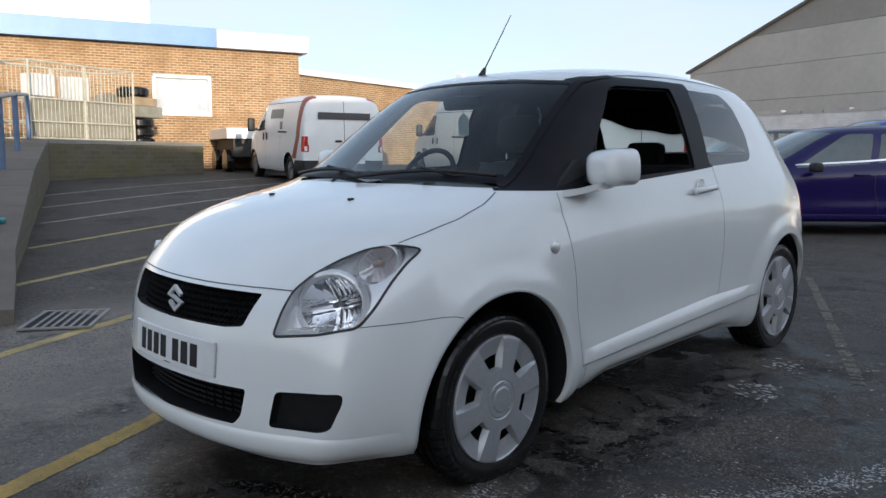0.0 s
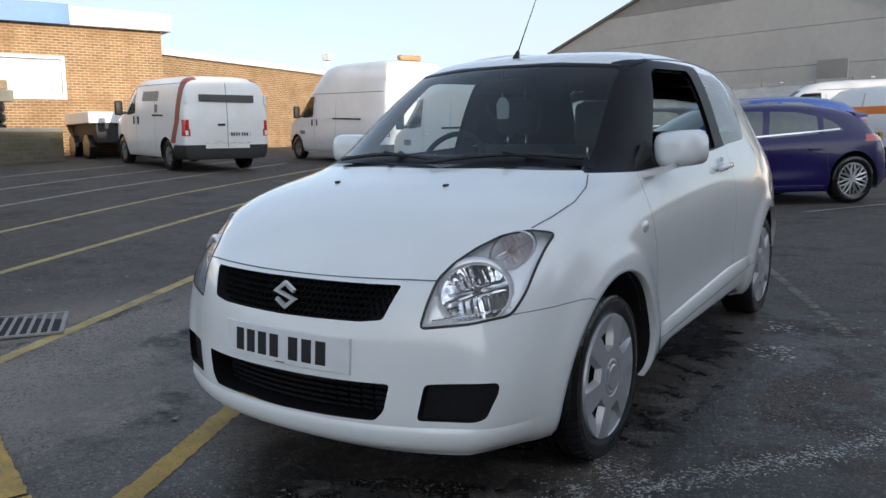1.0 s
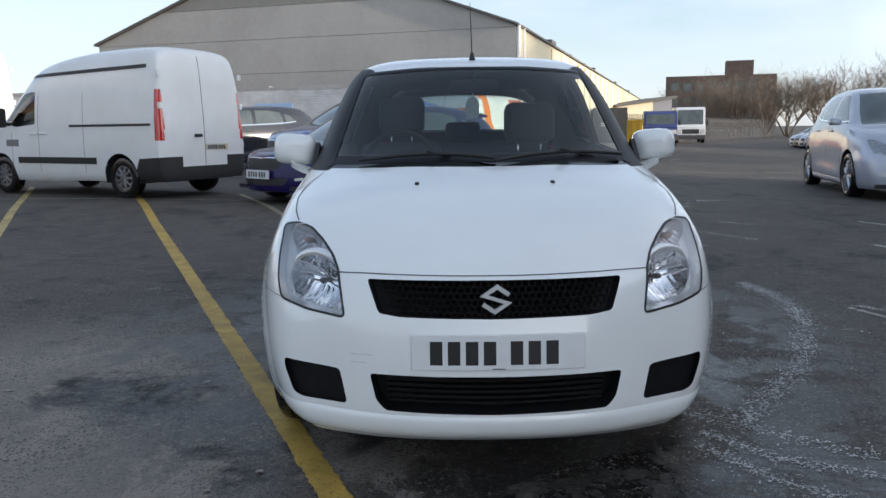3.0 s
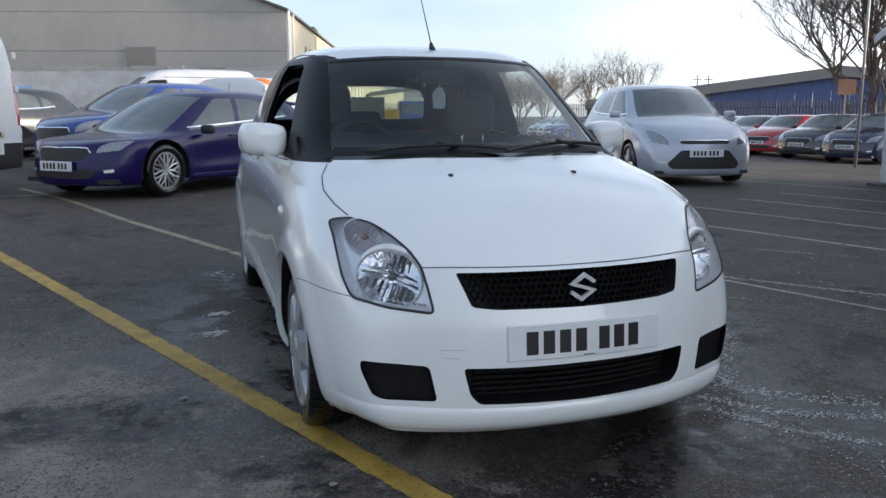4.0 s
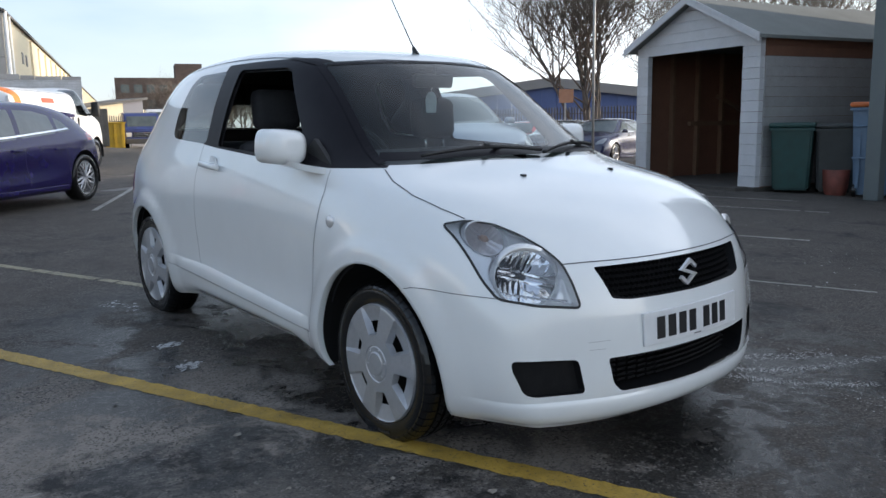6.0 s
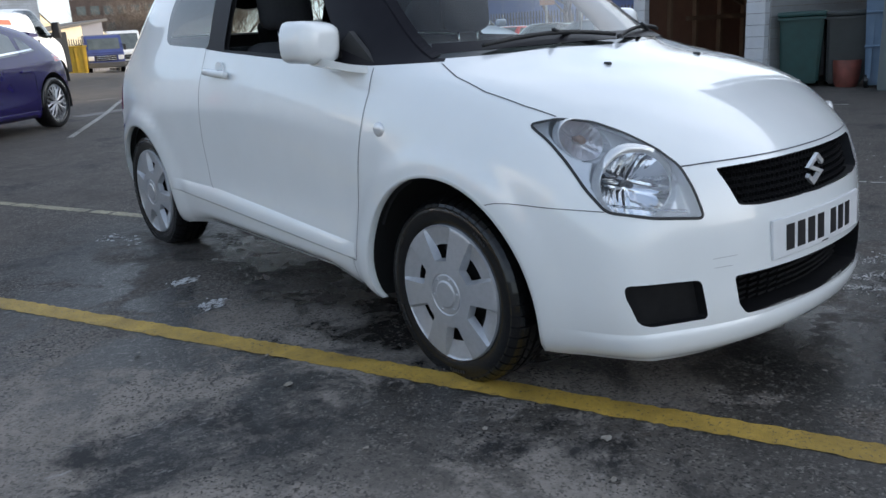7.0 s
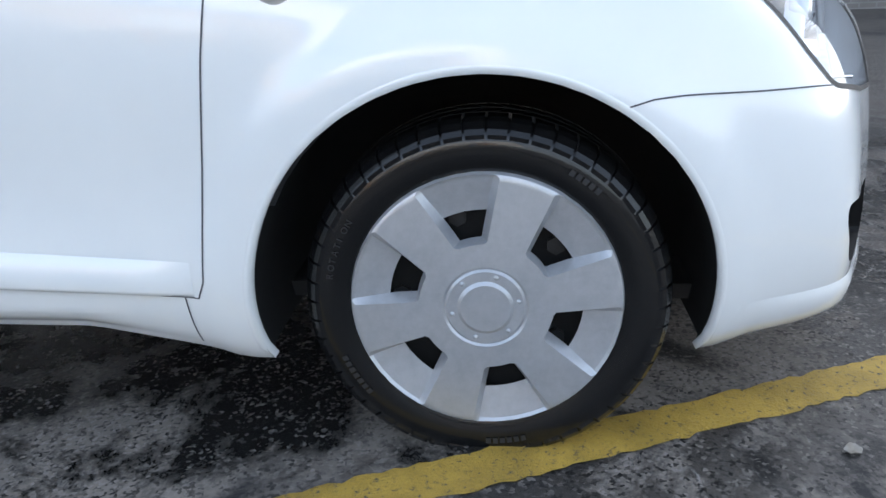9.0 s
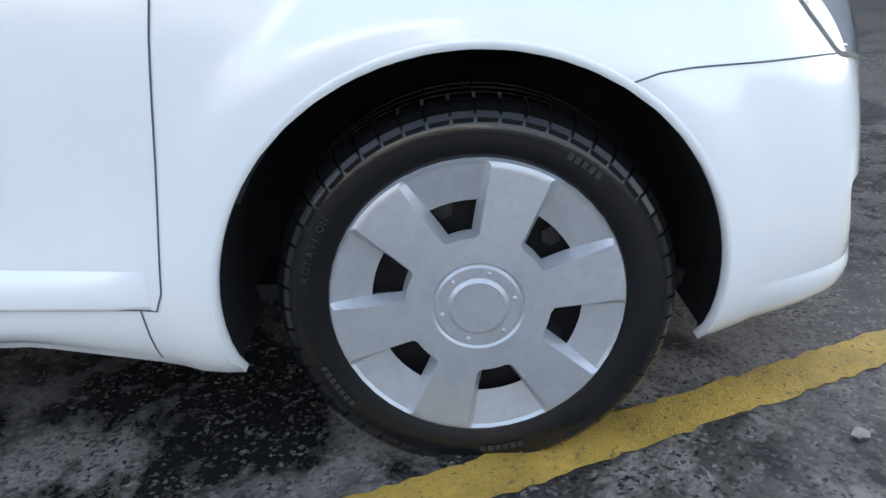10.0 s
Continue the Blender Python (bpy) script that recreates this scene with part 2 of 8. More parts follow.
# ---- vehicle bodies: a coarse cage of cross sections, front and rear, made smooth ----
def cage(side, tops, front, rear, front_side, rear_side, heights, warp=None):
    """side: rows of y and half widths by height; tops: for each section its y on the side and its points from shoulder to centre;
    front and rear: rows of points from corner to centre."""
    grid = []
    last = len(tops) - 1
    for k, (y, top) in enumerate(tops):
        if k == 0:
            low = front_side
        elif k == last:
            low = rear_side
        else:
            widths = lerp(side, y)
            zs = lerp(heights, y)
            low = [(w, y, z) for w, z in zip(widths, zs)]
        grid.append(list(low) + list(top))
    ns = len(front_side)
    verts, faces, index = [], [], {}

    def add(p):
        p = tuple(warp(*p)) if warp else tuple(p)
        key = tuple(round(c, 5) for c in p)
        if key not in index:
            index[key] = len(verts)
            verts.append(p)
        return index[key]

    for sx in (1, -1):
        def put(p):
            return add((sx * p[0], p[1], p[2]))

        def quad(a, b, c, d):
            ids = [put(p) for p in ((a, b, c, d) if sx > 0 else (d, c, b, a))]
            if len(set(ids)) == 4:
                faces.append(ids)

        for s, t in zip(grid, grid[1:]):
            for j in range(len(s) - 1):
                quad(s[j], t[j], t[j + 1], s[j + 1])
        for ends, first, flip in ((front, grid[0], False), (rear, grid[-1], True)):
            rows = [[first[r], *ends[r]] for r in range(ns)] + [first[ns:]]
            for p, q in zip(rows, rows[1:]):
                for j in range(len(p) - 1):
                    if flip:
                        quad(p[j + 1], q[j + 1], q[j], p[j])
                    else:
                        quad(p[j], q[j], q[j + 1], p[j + 1])
    return verts, faces


def smooth_body(verts, faces, levels):
    me = bpy.data.meshes.new("cage")
    me.from_pydata(verts, [], faces)
    ob = new("cage", me)
    mod = ob.modifiers.new("smooth", "SUBSURF")
    mod.levels = mod.render_levels = levels
    made = bpy.data.meshes.new_from_object(ob.evaluated_get(bpy.context.evaluated_depsgraph_get()))
    bpy.data.objects.remove(ob)
    bpy.data.meshes.remove(me)
    bm = bmesh.new()
    bm.from_mesh(made)
    bpy.data.meshes.remove(made)
    bmesh.ops.recalc_face_normals(bm, faces=bm.faces)
    if sum((f.calc_center_median() - Vector((0, 1, 0.6))).dot(f.normal) for f in bm.faces) < 0:
        bmesh.ops.reverse_faces(bm, faces=bm.faces)
    bm.normal_update()
    return bm


class Shape:
    """The uncut surface of a body, to lay parts on and to take normals from."""

    def __init__(self, bm):
        self.me = bpy.data.meshes.new("surface")
        bm.to_mesh(self.me)
        self.tree = BVHTree.FromBMesh(bm)
        self.normals = [v.normal.copy() for v in bm.verts]
        self.polys = [tuple(p.vertices) for p in self.me.polygons]
        self.points = [v.co.copy() for v in self.me.vertices]

    def normal(self, p):
        spot, n, face, _ = self.tree.find_nearest(p)
        ids = self.polys[face]
        w = poly_3d_calc([self.points[k] for k in ids], spot)
        return sum((self.normals[k] * c for k, c in zip(ids, w)), Vector()).normalized()

    def on(self, start, way):
        spot, n, face, _ = self.tree.ray_cast(Vector(start), Vector(way).normalized())
        return spot

    def dress(self, ob):
        """Gives a cut piece the smooth normals of the whole."""
        me = ob.data
        me.normals_split_custom_set_from_vertices([self.normal(v.co) for v in me.vertices])


def inside(poly, u, v):
    hit = False
    for (a, b), (c, d) in zip(poly, poly[1:] + poly[:1]):
        if (b > v) != (d > v) and u < (c - a) * (v - b) / (d - b) + a:
            hit = not hit
    return hit


def cut(bm, poly, U, V, test):
    """Cuts an outline, seen along U x V, into the faces that pass the test; returns those inside it."""
    U, V = Vector(U), Vector(V)

    def spans(f, lo_u, hi_u, lo_v, hi_v):
        us, vs = [w.co.dot(U) for w in f.verts], [w.co.dot(V) for w in f.verts]
        return max(us) > lo_u and min(us) < hi_u and max(vs) > lo_v and min(vs) < hi_v

    all_u, all_v = [p[0] for p in poly], [p[1] for p in poly]
    edge = (min(all_u) - 0.03, max(all_u) + 0.03, min(all_v) - 0.03, max(all_v) + 0.03)
    some = {f for f in bm.faces if test(f) and spans(f, *edge)}
    for (a, b), (c, d) in zip(poly, poly[1:] + poly[:1]):
        n = U * (d - b) - V * (c - a)
        near = [f for f in some if spans(f, min(a, c) - 0.02, max(a, c) + 0.02, min(b, d) - 0.02, max(b, d) + 0.02)]
        if near and n.length > 1e-6:
            geom = near + list({e for f in near for e in f.edges}) + list({v for f in near for v in f.verts})
            made = bmesh.ops.bisect_plane(bm, geom=geom, dist=1e-5, plane_co=U * a + V * b, plane_no=n.normalized())
            some |= {f for f in made["geom"] if isinstance(f, bmesh.types.BMFace)}
            some = {f for f in some if f.is_valid}
    found = []
    for f in some:
        c = f.calc_center_median()
        if test(f) and inside(poly, c.dot(U), c.dot(V)):
            found.append(f)
    found.sort(key=lambda f: f.index)
    return found


def take(bm, faces):
    """Moves faces out of a bmesh into a new one."""
    made, seen = bmesh.new(), {}
    for f in faces:
        vs = []
        for v in f.verts:
            if v not in seen:
                seen[v] = made.verts.new(v.co)
            vs.append(seen[v])
        made.faces.new(vs)
    bmesh.ops.delete(bm, geom=faces, context="FACES")
    return made


def rounded(points, r, steps=4):
    """An outline with its corners rounded."""
    out = []
    n = len(points)
    for k in range(n):
        p, a, b = Vector(points[k]), Vector(points[k - 1]), Vector(points[(k + 1) % n])
        d, e = min(r, (a - p).length * 0.45), min(r, (b - p).length * 0.45)
        s, t = p + (a - p).normalized() * d, p + (b - p).normalized() * e
        for j in range(steps + 1):
            f = j / steps
            out.append(tuple((1 - f) ** 2 * s + 2 * f * (1 - f) * p + f * f * t))
    return out


def ring(u, v, r, n=40, start=0.0):
    return [(u + r * math.cos(start + 2 * math.pi * k / n), v + r * math.sin(start + 2 * math.pi * k / n)) for k in range(n)]


def seam(shape, points, width, lift=0.0012, off=None):
    """A thin strip laid on the body along points in space."""
    bm = bmesh.new()
    spots = []
    for a, b in zip(points, points[1:]):
        a, b = Vector(a), Vector(b)
        n = max(1, int((b - a).length / 0.02))
        spots += [a + (b - a) * (k / n) for k in range(n)]
    spots.append(Vector(points[-1]))
    on = []
    for p in spots:
        q = shape.tree.find_nearest(p)[0] if off is None else (shape.on(p + Vector(off), -Vector(off)) or shape.tree.find_nearest(p)[0])
        on.append(q)
    left, right = [], []
    for k, q in enumerate(on):
        n = shape.normal(q)
        d = on[min(k + 1, len(on) - 1)] - on[max(k - 1, 0)]
        w = n.cross(d).normalized() * width / 2
        left.append(bm.verts.new(q + n * lift + w))
        right.append(bm.verts.new(q + n * lift - w))
    for k in range(len(on) - 1):
        bm.faces.new((left[k], right[k], right[k + 1], left[k + 1]))
    bmesh.ops.recalc_face_normals(bm, faces=bm.faces)
    return bm


# Half widths of a small hatchback at six heights, by the distance behind the front axle.
HATCH_SIDE = [
    (-0.36, 0.755, 0.79, 0.81, 0.825, 0.822, 0.79),
    (-0.10, 0.80, 0.835, 0.852, 0.858, 0.855, 0.825),
    (0.20, 0.80, 0.835, 0.850, 0.855, 0.852, 0.832),
    (0.45, 0.79, 0.815, 0.840, 0.822, 0.835, 0.828),
    (0.95, 0.785, 0.815, 0.842, 0.812, 0.828, 0.825),
    (1.50, 0.785, 0.815, 0.842, 0.815, 0.830, 0.828),
    (1.95, 0.785, 0.815, 0.838, 0.838, 0.845, 0.835),
    (2.38, 0.79, 0.825, 0.850, 0.858, 0.853, 0.832),
    (2.65, 0.74, 0.78, 0.805, 0.815, 0.812, 0.79),
]
HATCH_HEIGHTS = [(-0.36, 0.175, 0.21, 0.32, 0.46, 0.62, 0.755), (0.2, 0.175, 0.21, 0.32, 0.47, 0.64, 0.81), (0.6, 0.175, 0.21, 0.345, 0.435, 0.64, 0.81), (1.6, 0.175, 0.21, 0.36, 0.45, 0.64, 0.83), (2.38, 0.175, 0.22, 0.33, 0.48, 0.65, 0.86), (2.65, 0.2, 0.25, 0.35, 0.49, 0.66, 0.86)]
HATCH_TOPS = [
    (-0.50, [(0.69, -0.38, 0.80), (0.615, -0.50, 0.772), (0.51, -0.595, 0.738), (0.40, -0.655, 0.716), (0.27, -0.69, 0.710), (0.13, -0.708, 0.710), (0, -0.712, 0.710)]),
    (-0.36, [(0.745, -0.27, 0.845), (0.69, -0.33, 0.860), (0.59, -0.42, 0.858), (0.46, -0.475, 0.855), (0.30, -0.505, 0.852), (0.15, -0.52, 0.848), (0, -0.525, 0.846)]),
    (-0.10, [(0.765, -0.03, 0.895), (0.71, -0.08, 0.922), (0.60, -0.14, 0.938), (0.47, -0.18, 0.948), (0.31, -0.21, 0.954), (0.15, -0.23, 0.956), (0, -0.235, 0.956)]),
    (0.20, [(0.775, 0.20, 0.930), (0.725, 0.20, 0.958), (0.64, 0.17, 0.974), (0.49, 0.11, 0.990), (0.32, 0.065, 0.998), (0.16, 0.04, 1.002), (0, 0.03, 1.002)]),
    (0.45, [(0.775, 0.45, 0.950), (0.730, 0.45, 0.998), (0.685, 0.40, 1.055), (0.545, 0.295, 1.080), (0.35, 0.235, 1.095), (0.18, 0.20, 1.100), (0, 0.19, 1.102)]),
    (0.72, [(0.775, 0.72, 0.962), (0.742, 0.68, 1.06), (0.655, 0.63, 1.235), (0.52, 0.54, 1.258), (0.34, 0.49, 1.268), (0.17, 0.46, 1.273), (0, 0.45, 1.275)]),
    (1.00, [(0.775, 1.00, 0.973), (0.733, 0.98, 1.12), (0.618, 0.90, 1.405), (0.475, 0.80, 1.432), (0.31, 0.75, 1.440), (0.16, 0.72, 1.443), (0, 0.71, 1.444)]),
    (1.18, [(0.775, 1.18, 0.980), (0.728, 1.18, 1.15), (0.625, 1.10, 1.418), (0.495, 0.985, 1.472), (0.32, 0.935, 1.485), (0.16, 0.91, 1.488), (0, 0.90, 1.490)]),
    (1.50, [(0.775, 1.50, 0.990), (0.723, 1.50, 1.16), (0.622, 1.50, 1.425), (0.495, 1.48, 1.495), (0.33, 1.47, 1.508), (0.16, 1.46, 1.513), (0, 1.46, 1.514)]),
    (1.95, [(0.770, 1.95, 1.005), (0.715, 1.95, 1.17), (0.612, 1.95, 1.410), (0.485, 1.95, 1.482), (0.32, 1.95, 1.500), (0.16, 1.95, 1.506), (0, 1.95, 1.508)]),
    (2.38, [(0.755, 2.38, 1.015), (0.695, 2.36, 1.16), (0.590, 2.33, 1.388), (0.47, 2.33, 1.455), (0.31, 2.34, 1.474), (0.16, 2.34, 1.480), (0, 2.34, 1.482)]),
    (2.65, [(0.715, 2.65, 1.015), (0.66, 2.60, 1.15), (0.565, 2.55, 1.352), (0.45, 2.56, 1.412), (0.31, 2.57, 1.432), (0.16, 2.58, 1.438), (0, 2.58, 1.440)]),
    (2.74, [(0.685, 2.73, 1.005), (0.635, 2.72, 1.09), (0.55, 2.72, 1.20), (0.44, 2.74, 1.222), (0.30, 2.75, 1.230), (0.15, 2.76, 1.232), (0, 2.76, 1.232)]),
    (2.80, [(0.63, 2.79, 0.985), (0.58, 2.83, 0.985), (0.52, 2.855, 0.985), (0.42, 2.875, 0.985), (0.28, 2.89, 0.985), (0.14, 2.895, 0.985), (0, 2.895, 0.985)]),
]
HATCH_FRONT_SIDE = [(0.62, -0.60, 0.175), (0.675, -0.615, 0.215), (0.724, -0.617, 0.32), (0.738, -0.597, 0.46), (0.735, -0.558, 0.60), (0.72, -0.475, 0.715)]
HATCH_REAR_SIDE = [(0.60, 2.85, 0.22), (0.65, 2.88, 0.27), (0.68, 2.89, 0.36), (0.69, 2.89, 0.48), (0.69, 2.87, 0.63), (0.68, 2.84, 0.82)]


def end_rows(rows, sign, curve):
    """Rows of a bumper and grille from corner to centre: the y and z at the centre, and how far the ends bend back."""
    out = []
    for yc, zc, bend, zs in rows:
        out.append([(x, yc + sign * bend * (x / 0.72) ** curve, zc + zs * (x / 0.72) ** 2) for x in (0.60, 0.50, 0.39, 0.27, 0.13, 0.0)])
    return out


HATCH_FRONT = end_rows([(-0.740, 0.170, 0.19, 0.005), (-0.792, 0.200, 0.22, 0.012), (-0.805, 0.31, 0.235, 0.01), (-0.795, 0.45, 0.235, 0.01), (-0.775, 0.58, 0.23, 0.02), (-0.742, 0.668, 0.245, 0.045)], 1, 2.5)
HATCH_REAR = end_rows([(2.89, 0.22, 0.06, 0.0), (2.93, 0.27, 0.07, 0.0), (2.94, 0.36, 0.075, 0.0), (2.94, 0.48, 0.075, 0.0), (2.93, 0.63, 0.075, 0.0), (2.92, 0.82, 0.08, 0.0)], -1, 2.5)


def hatch_surface(levels, warp=None):
    return smooth_body(*cage(HATCH_SIDE, HATCH_TOPS, HATCH_FRONT, HATCH_REAR, HATCH_FRONT_SIDE, HATCH_REAR_SIDE, HATCH_HEIGHTS, warp), levels)


# ---- ground ----
def soft_edge(u, w):
    return 0.5 * (u + math.sqrt(u * u + w * w))


def step_up(a, b, u):
    f = max(0.0, min(1.0, (u - a) / (b - a)))
    return f * f * (3 - 2 * f)


def height(x, y):
    """The yard's ground: level in the middle, falling to the drain, rising towards the vans and falling towards the far row of cars."""
    x, y = max(-22, min(26, x)), max(-9, y)
    rise = (0.06 * step_up(5, 7.2, y) + 0.045 * step_up(9.8, 13, y)) * step_up(-7, -4, x) * (1 - step_up(3.5, 6.5, x)) * (1 - step_up(21, 28, y))
    rise += 0.20 * step_up(22, 33, y) * step_up(1, 4, x) * (1 - step_up(8, 14, x))
    return rise - math.tan(radians(SLOPE)) * soft_edge(5 - y, 1.2) + 0.036 * soft_edge(-4 - x, 3.0) - 0.036 * soft_edge(x - 8, 3.0)


def on_ground(x, y, lift=0.0):
    return Vector((x, y, height(x, y) + lift))


def tarmac():
    """Old tarmac: brown-grey binder, stone chips, pale dusty areas, oily blots and a dark wet film that shines."""
    m = bpy.data.materials.new("worn_tarmac")
    m.use_nodes = True
    nt = m.node_tree
    b = nt.nodes["Principled BSDF"]
    where = nt.nodes.new("ShaderNodeTexCoord").outputs["Object"]

    def noise_at(scale, detail=5.0, rough=0.6, shift=0.0, warp=0.0):
        n = node(nt, "ShaderNodeTexNoise", Scale=scale, Detail=detail, Roughness=rough, Distortion=warp)
        place = nt.nodes.new("ShaderNodeMapping")
        place.inputs["Location"].default_value = (shift, shift * 0.7, 0)
        nt.links.new(where, place.inputs[0])
        nt.links.new(place.outputs[0], n.inputs[0])
        return n.outputs[0]

    def times(a, c):
        n = nt.nodes.new("ShaderNodeMath")
        n.operation = "MULTIPLY"
        nt.links.new(a, n.inputs[0])
        nt.links.new(c, n.inputs[1])
        return n.outputs[0]
    chips = node(nt, "ShaderNodeTexVoronoi", Scale=140.0)
    nt.links.new(where, chips.inputs[0])
    sep = nt.nodes.new("ShaderNodeSeparateColor")
    nt.links.new(chips.outputs["Color"], sep.inputs[0])
    base = mix_rgb(nt, ramp(nt, noise_at(0.55, 7.0, 0.65), 0.36, 0.66), (0.038, 0.032, 0.0270), (0.079, 0.067, 0.0565))
    base = mix_rgb(nt, ramp(nt, noise_at(4.5, 8.0, 0.7, 3.0), 0.40, 0.68), base, (0.095, 0.081, 0.069))
    # a dry, dusty stretch beside the yellow line
    off = nt.nodes.new("ShaderNodeVectorMath")
    off.operation = "DISTANCE"
    off.inputs[1].default_value = (-1.75, -0.15, -0.15)
    nt.links.new(where, off.inputs[0])
    dusty = times(ramp(nt, off.outputs["Value"], 1.9, 0.9), ramp(nt, noise_at(2.2, 7.0, 0.66, 13.0), 0.14, 0.48))
    base = mix_rgb(nt, dusty, base, (0.235, 0.207, 0.18))
    # single stones, pale and dark
    parched = nt.nodes.new("ShaderNodeMapRange")
    parched.inputs[1].default_value, parched.inputs[2].default_value, parched.inputs[3].default_value = 0.40, 0.58, 0.45
    nt.links.new(noise_at(1.7, 6.0, 0.62, 11.0), parched.inputs[0])
    dry = parched.outputs[0]
    grain = times(ramp(nt, noise_at(210.0, 3.0, 0.7), 0.35, 0.65), dry)
    base = mix_rgb(nt, times(ramp(nt, sep.outputs[0], 0.50, 0.85), grain), base, (0.27, 0.245, 0.225))
    base = mix_rgb(nt, times(ramp(nt, sep.outputs[1], 0.50, 0.80), times(ramp(nt, noise_at(60.0, 4.0), 0.40, 0.56), dry)), base, (0.014, 0.013, 0.012))
    # dark oily blots
    blot = times(ramp(nt, noise_at(1.3, 9.0, 0.68, 7.0, 0.4), 0.55, 0.63), ramp(nt, noise_at(14.0, 5.0, 0.7, 1.0), 0.30, 0.55))
    base = mix_rgb(nt, blot, base, (0.026, 0.025, 0.025))
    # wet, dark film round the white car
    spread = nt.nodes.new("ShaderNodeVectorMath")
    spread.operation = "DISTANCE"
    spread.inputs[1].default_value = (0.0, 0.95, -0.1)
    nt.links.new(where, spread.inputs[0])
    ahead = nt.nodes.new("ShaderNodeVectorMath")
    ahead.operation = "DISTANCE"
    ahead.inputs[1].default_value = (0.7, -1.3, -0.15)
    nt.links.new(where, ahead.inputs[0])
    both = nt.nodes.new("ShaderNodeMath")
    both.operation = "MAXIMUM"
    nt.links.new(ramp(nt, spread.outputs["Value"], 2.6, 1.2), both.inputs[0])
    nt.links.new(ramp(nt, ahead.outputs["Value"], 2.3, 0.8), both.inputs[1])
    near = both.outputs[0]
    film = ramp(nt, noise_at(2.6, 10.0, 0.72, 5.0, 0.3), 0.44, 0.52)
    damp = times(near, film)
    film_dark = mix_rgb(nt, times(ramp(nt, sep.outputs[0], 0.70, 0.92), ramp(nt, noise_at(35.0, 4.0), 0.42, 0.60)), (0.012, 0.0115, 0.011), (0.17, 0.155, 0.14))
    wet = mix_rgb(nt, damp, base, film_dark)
    # pale chalky scrapes
    scrape = node(nt, "ShaderNodeTexNoise", Scale=7.0, Detail=10.0, Roughness=0.78)
    pull = nt.nodes.new("ShaderNodeMapping")
    pull.inputs["Rotation"].default_value = (0, 0, 0.5)
    pull.inputs["Scale"].default_value = (0.6, 2.2, 1.0)
    nt.links.new(where, pull.inputs[0])
    nt.links.new(pull.outputs[0], scrape.inputs[0])
    wear = times(ramp(nt, scrape.outputs[0], 0.60, 0.68), ramp(nt, noise_at(0.8, 4.0, 0.6, 9.0), 0.48, 0.62))
    done = mix_rgb(nt, wear, wet, (0.30, 0.285, 0.27))
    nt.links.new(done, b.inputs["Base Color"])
    gloss = nt.nodes.new("ShaderNodeMapRange")
    gloss.inputs[3].default_value, gloss.inputs[4].default_value = 0.78, 0.26
    b.inputs["Specular IOR Level"].default_value = 0.32
    nt.links.new(damp, gloss.inputs[0])
    nt.links.new(gloss.outputs[0], b.inputs["Roughness"])
    rough_top = node(nt, "ShaderNodeBump", Strength=0.45, Distance=0.005)
    nt.links.new(sep.outputs[2], rough_top.inputs["Height"])
    dips = node(nt, "ShaderNodeBump", Strength=0.22, Distance=0.03)
    nt.links.new(noise_at(9.0, 7.0, 0.65, 2.0), dips.inputs["Height"])
    nt.links.new(rough_top.outputs[0], dips.inputs["Normal"])
    nt.links.new(dips.outputs[0], b.inputs["Normal"])
    return m


def worn_paint(name, color, wear=(0.50, 0.66), under=(0.065, 0.06, 0.054), relief=0.35):
    """Road paint, worn through to the tarmac in flecks."""
    m = bpy.data.materials.new(name)
    m.use_nodes = True
    nt = m.node_tree
    b = nt.nodes["Principled BSDF"]
    where = nt.nodes.new("ShaderNodeTexCoord").outputs["Object"]
    fine = node(nt, "ShaderNodeTexNoise", Scale=85.0, Detail=9.0, Roughness=0.68)
    broad = node(nt, "ShaderNodeTexNoise", Scale=5.0, Detail=9.0, Roughness=0.7)
    for n in (fine, broad):
        nt.links.new(where, n.inputs[0])
    dirty = mix_rgb(nt, ramp(nt, broad.outputs[0], 0.35, 0.7), color, tuple(c * 0.45 for c in color))
    nt.links.new(mix_rgb(nt, ramp(nt, fine.outputs[0], *wear), dirty, under), b.inputs["Base Color"])
    b.inputs["Roughness"].default_value = 0.55
    if relief:
        stones = node(nt, "ShaderNodeTexNoise", Scale=190.0, Detail=3.0, Roughness=0.6)
        nt.links.new(where, stones.inputs[0])
        rough_top = node(nt, "ShaderNodeBump", Strength=min(1.0, relief * 2.4), Distance=0.006)
        nt.links.new(stones.outputs[0], rough_top.inputs["Height"])
        nt.links.new(rough_top.outputs[0], b.inputs["Normal"])
    return m


TARMAC = tarmac()
YELLOW_LINE = worn_paint("yellow_line_paint", (0.56, 0.36, 0.06), (0.56, 0.66))
FADED_LINE = worn_paint("faded_line_paint", (0.52, 0.39, 0.13), (0.55, 0.67))
PALE_LINE = worn_paint("pale_line_paint", (0.42, 0.40, 0.36), (0.50, 0.63))
OLD_LINE = worn_paint("old_pale_yellow_line", (0.42, 0.37, 0.23), (0.48, 0.63))
WORN_LINE = worn_paint("worn_yellow_line", (0.32, 0.265, 0.15), (0.38, 0.55))
# pale colour that paints in the sky's glints on wet spots
SPLASH_GLINT = worn_paint("painted_splash_glint", (0.60, 0.60, 0.60), (0.54, 0.66), relief=0.0)
RAMP_STONE = material("brown_stained_concrete", (0.165, 0.14, 0.115), 0.85, second=(0.10, 0.085, 0.07), scale=2.6, fine=0.3, fine_scale=60.0, bump=0.4, vary=0.12)
SCUFF = worn_paint("pale_scuff", (0.66, 0.65, 0.64), (0.52, 0.64), relief=0.0)
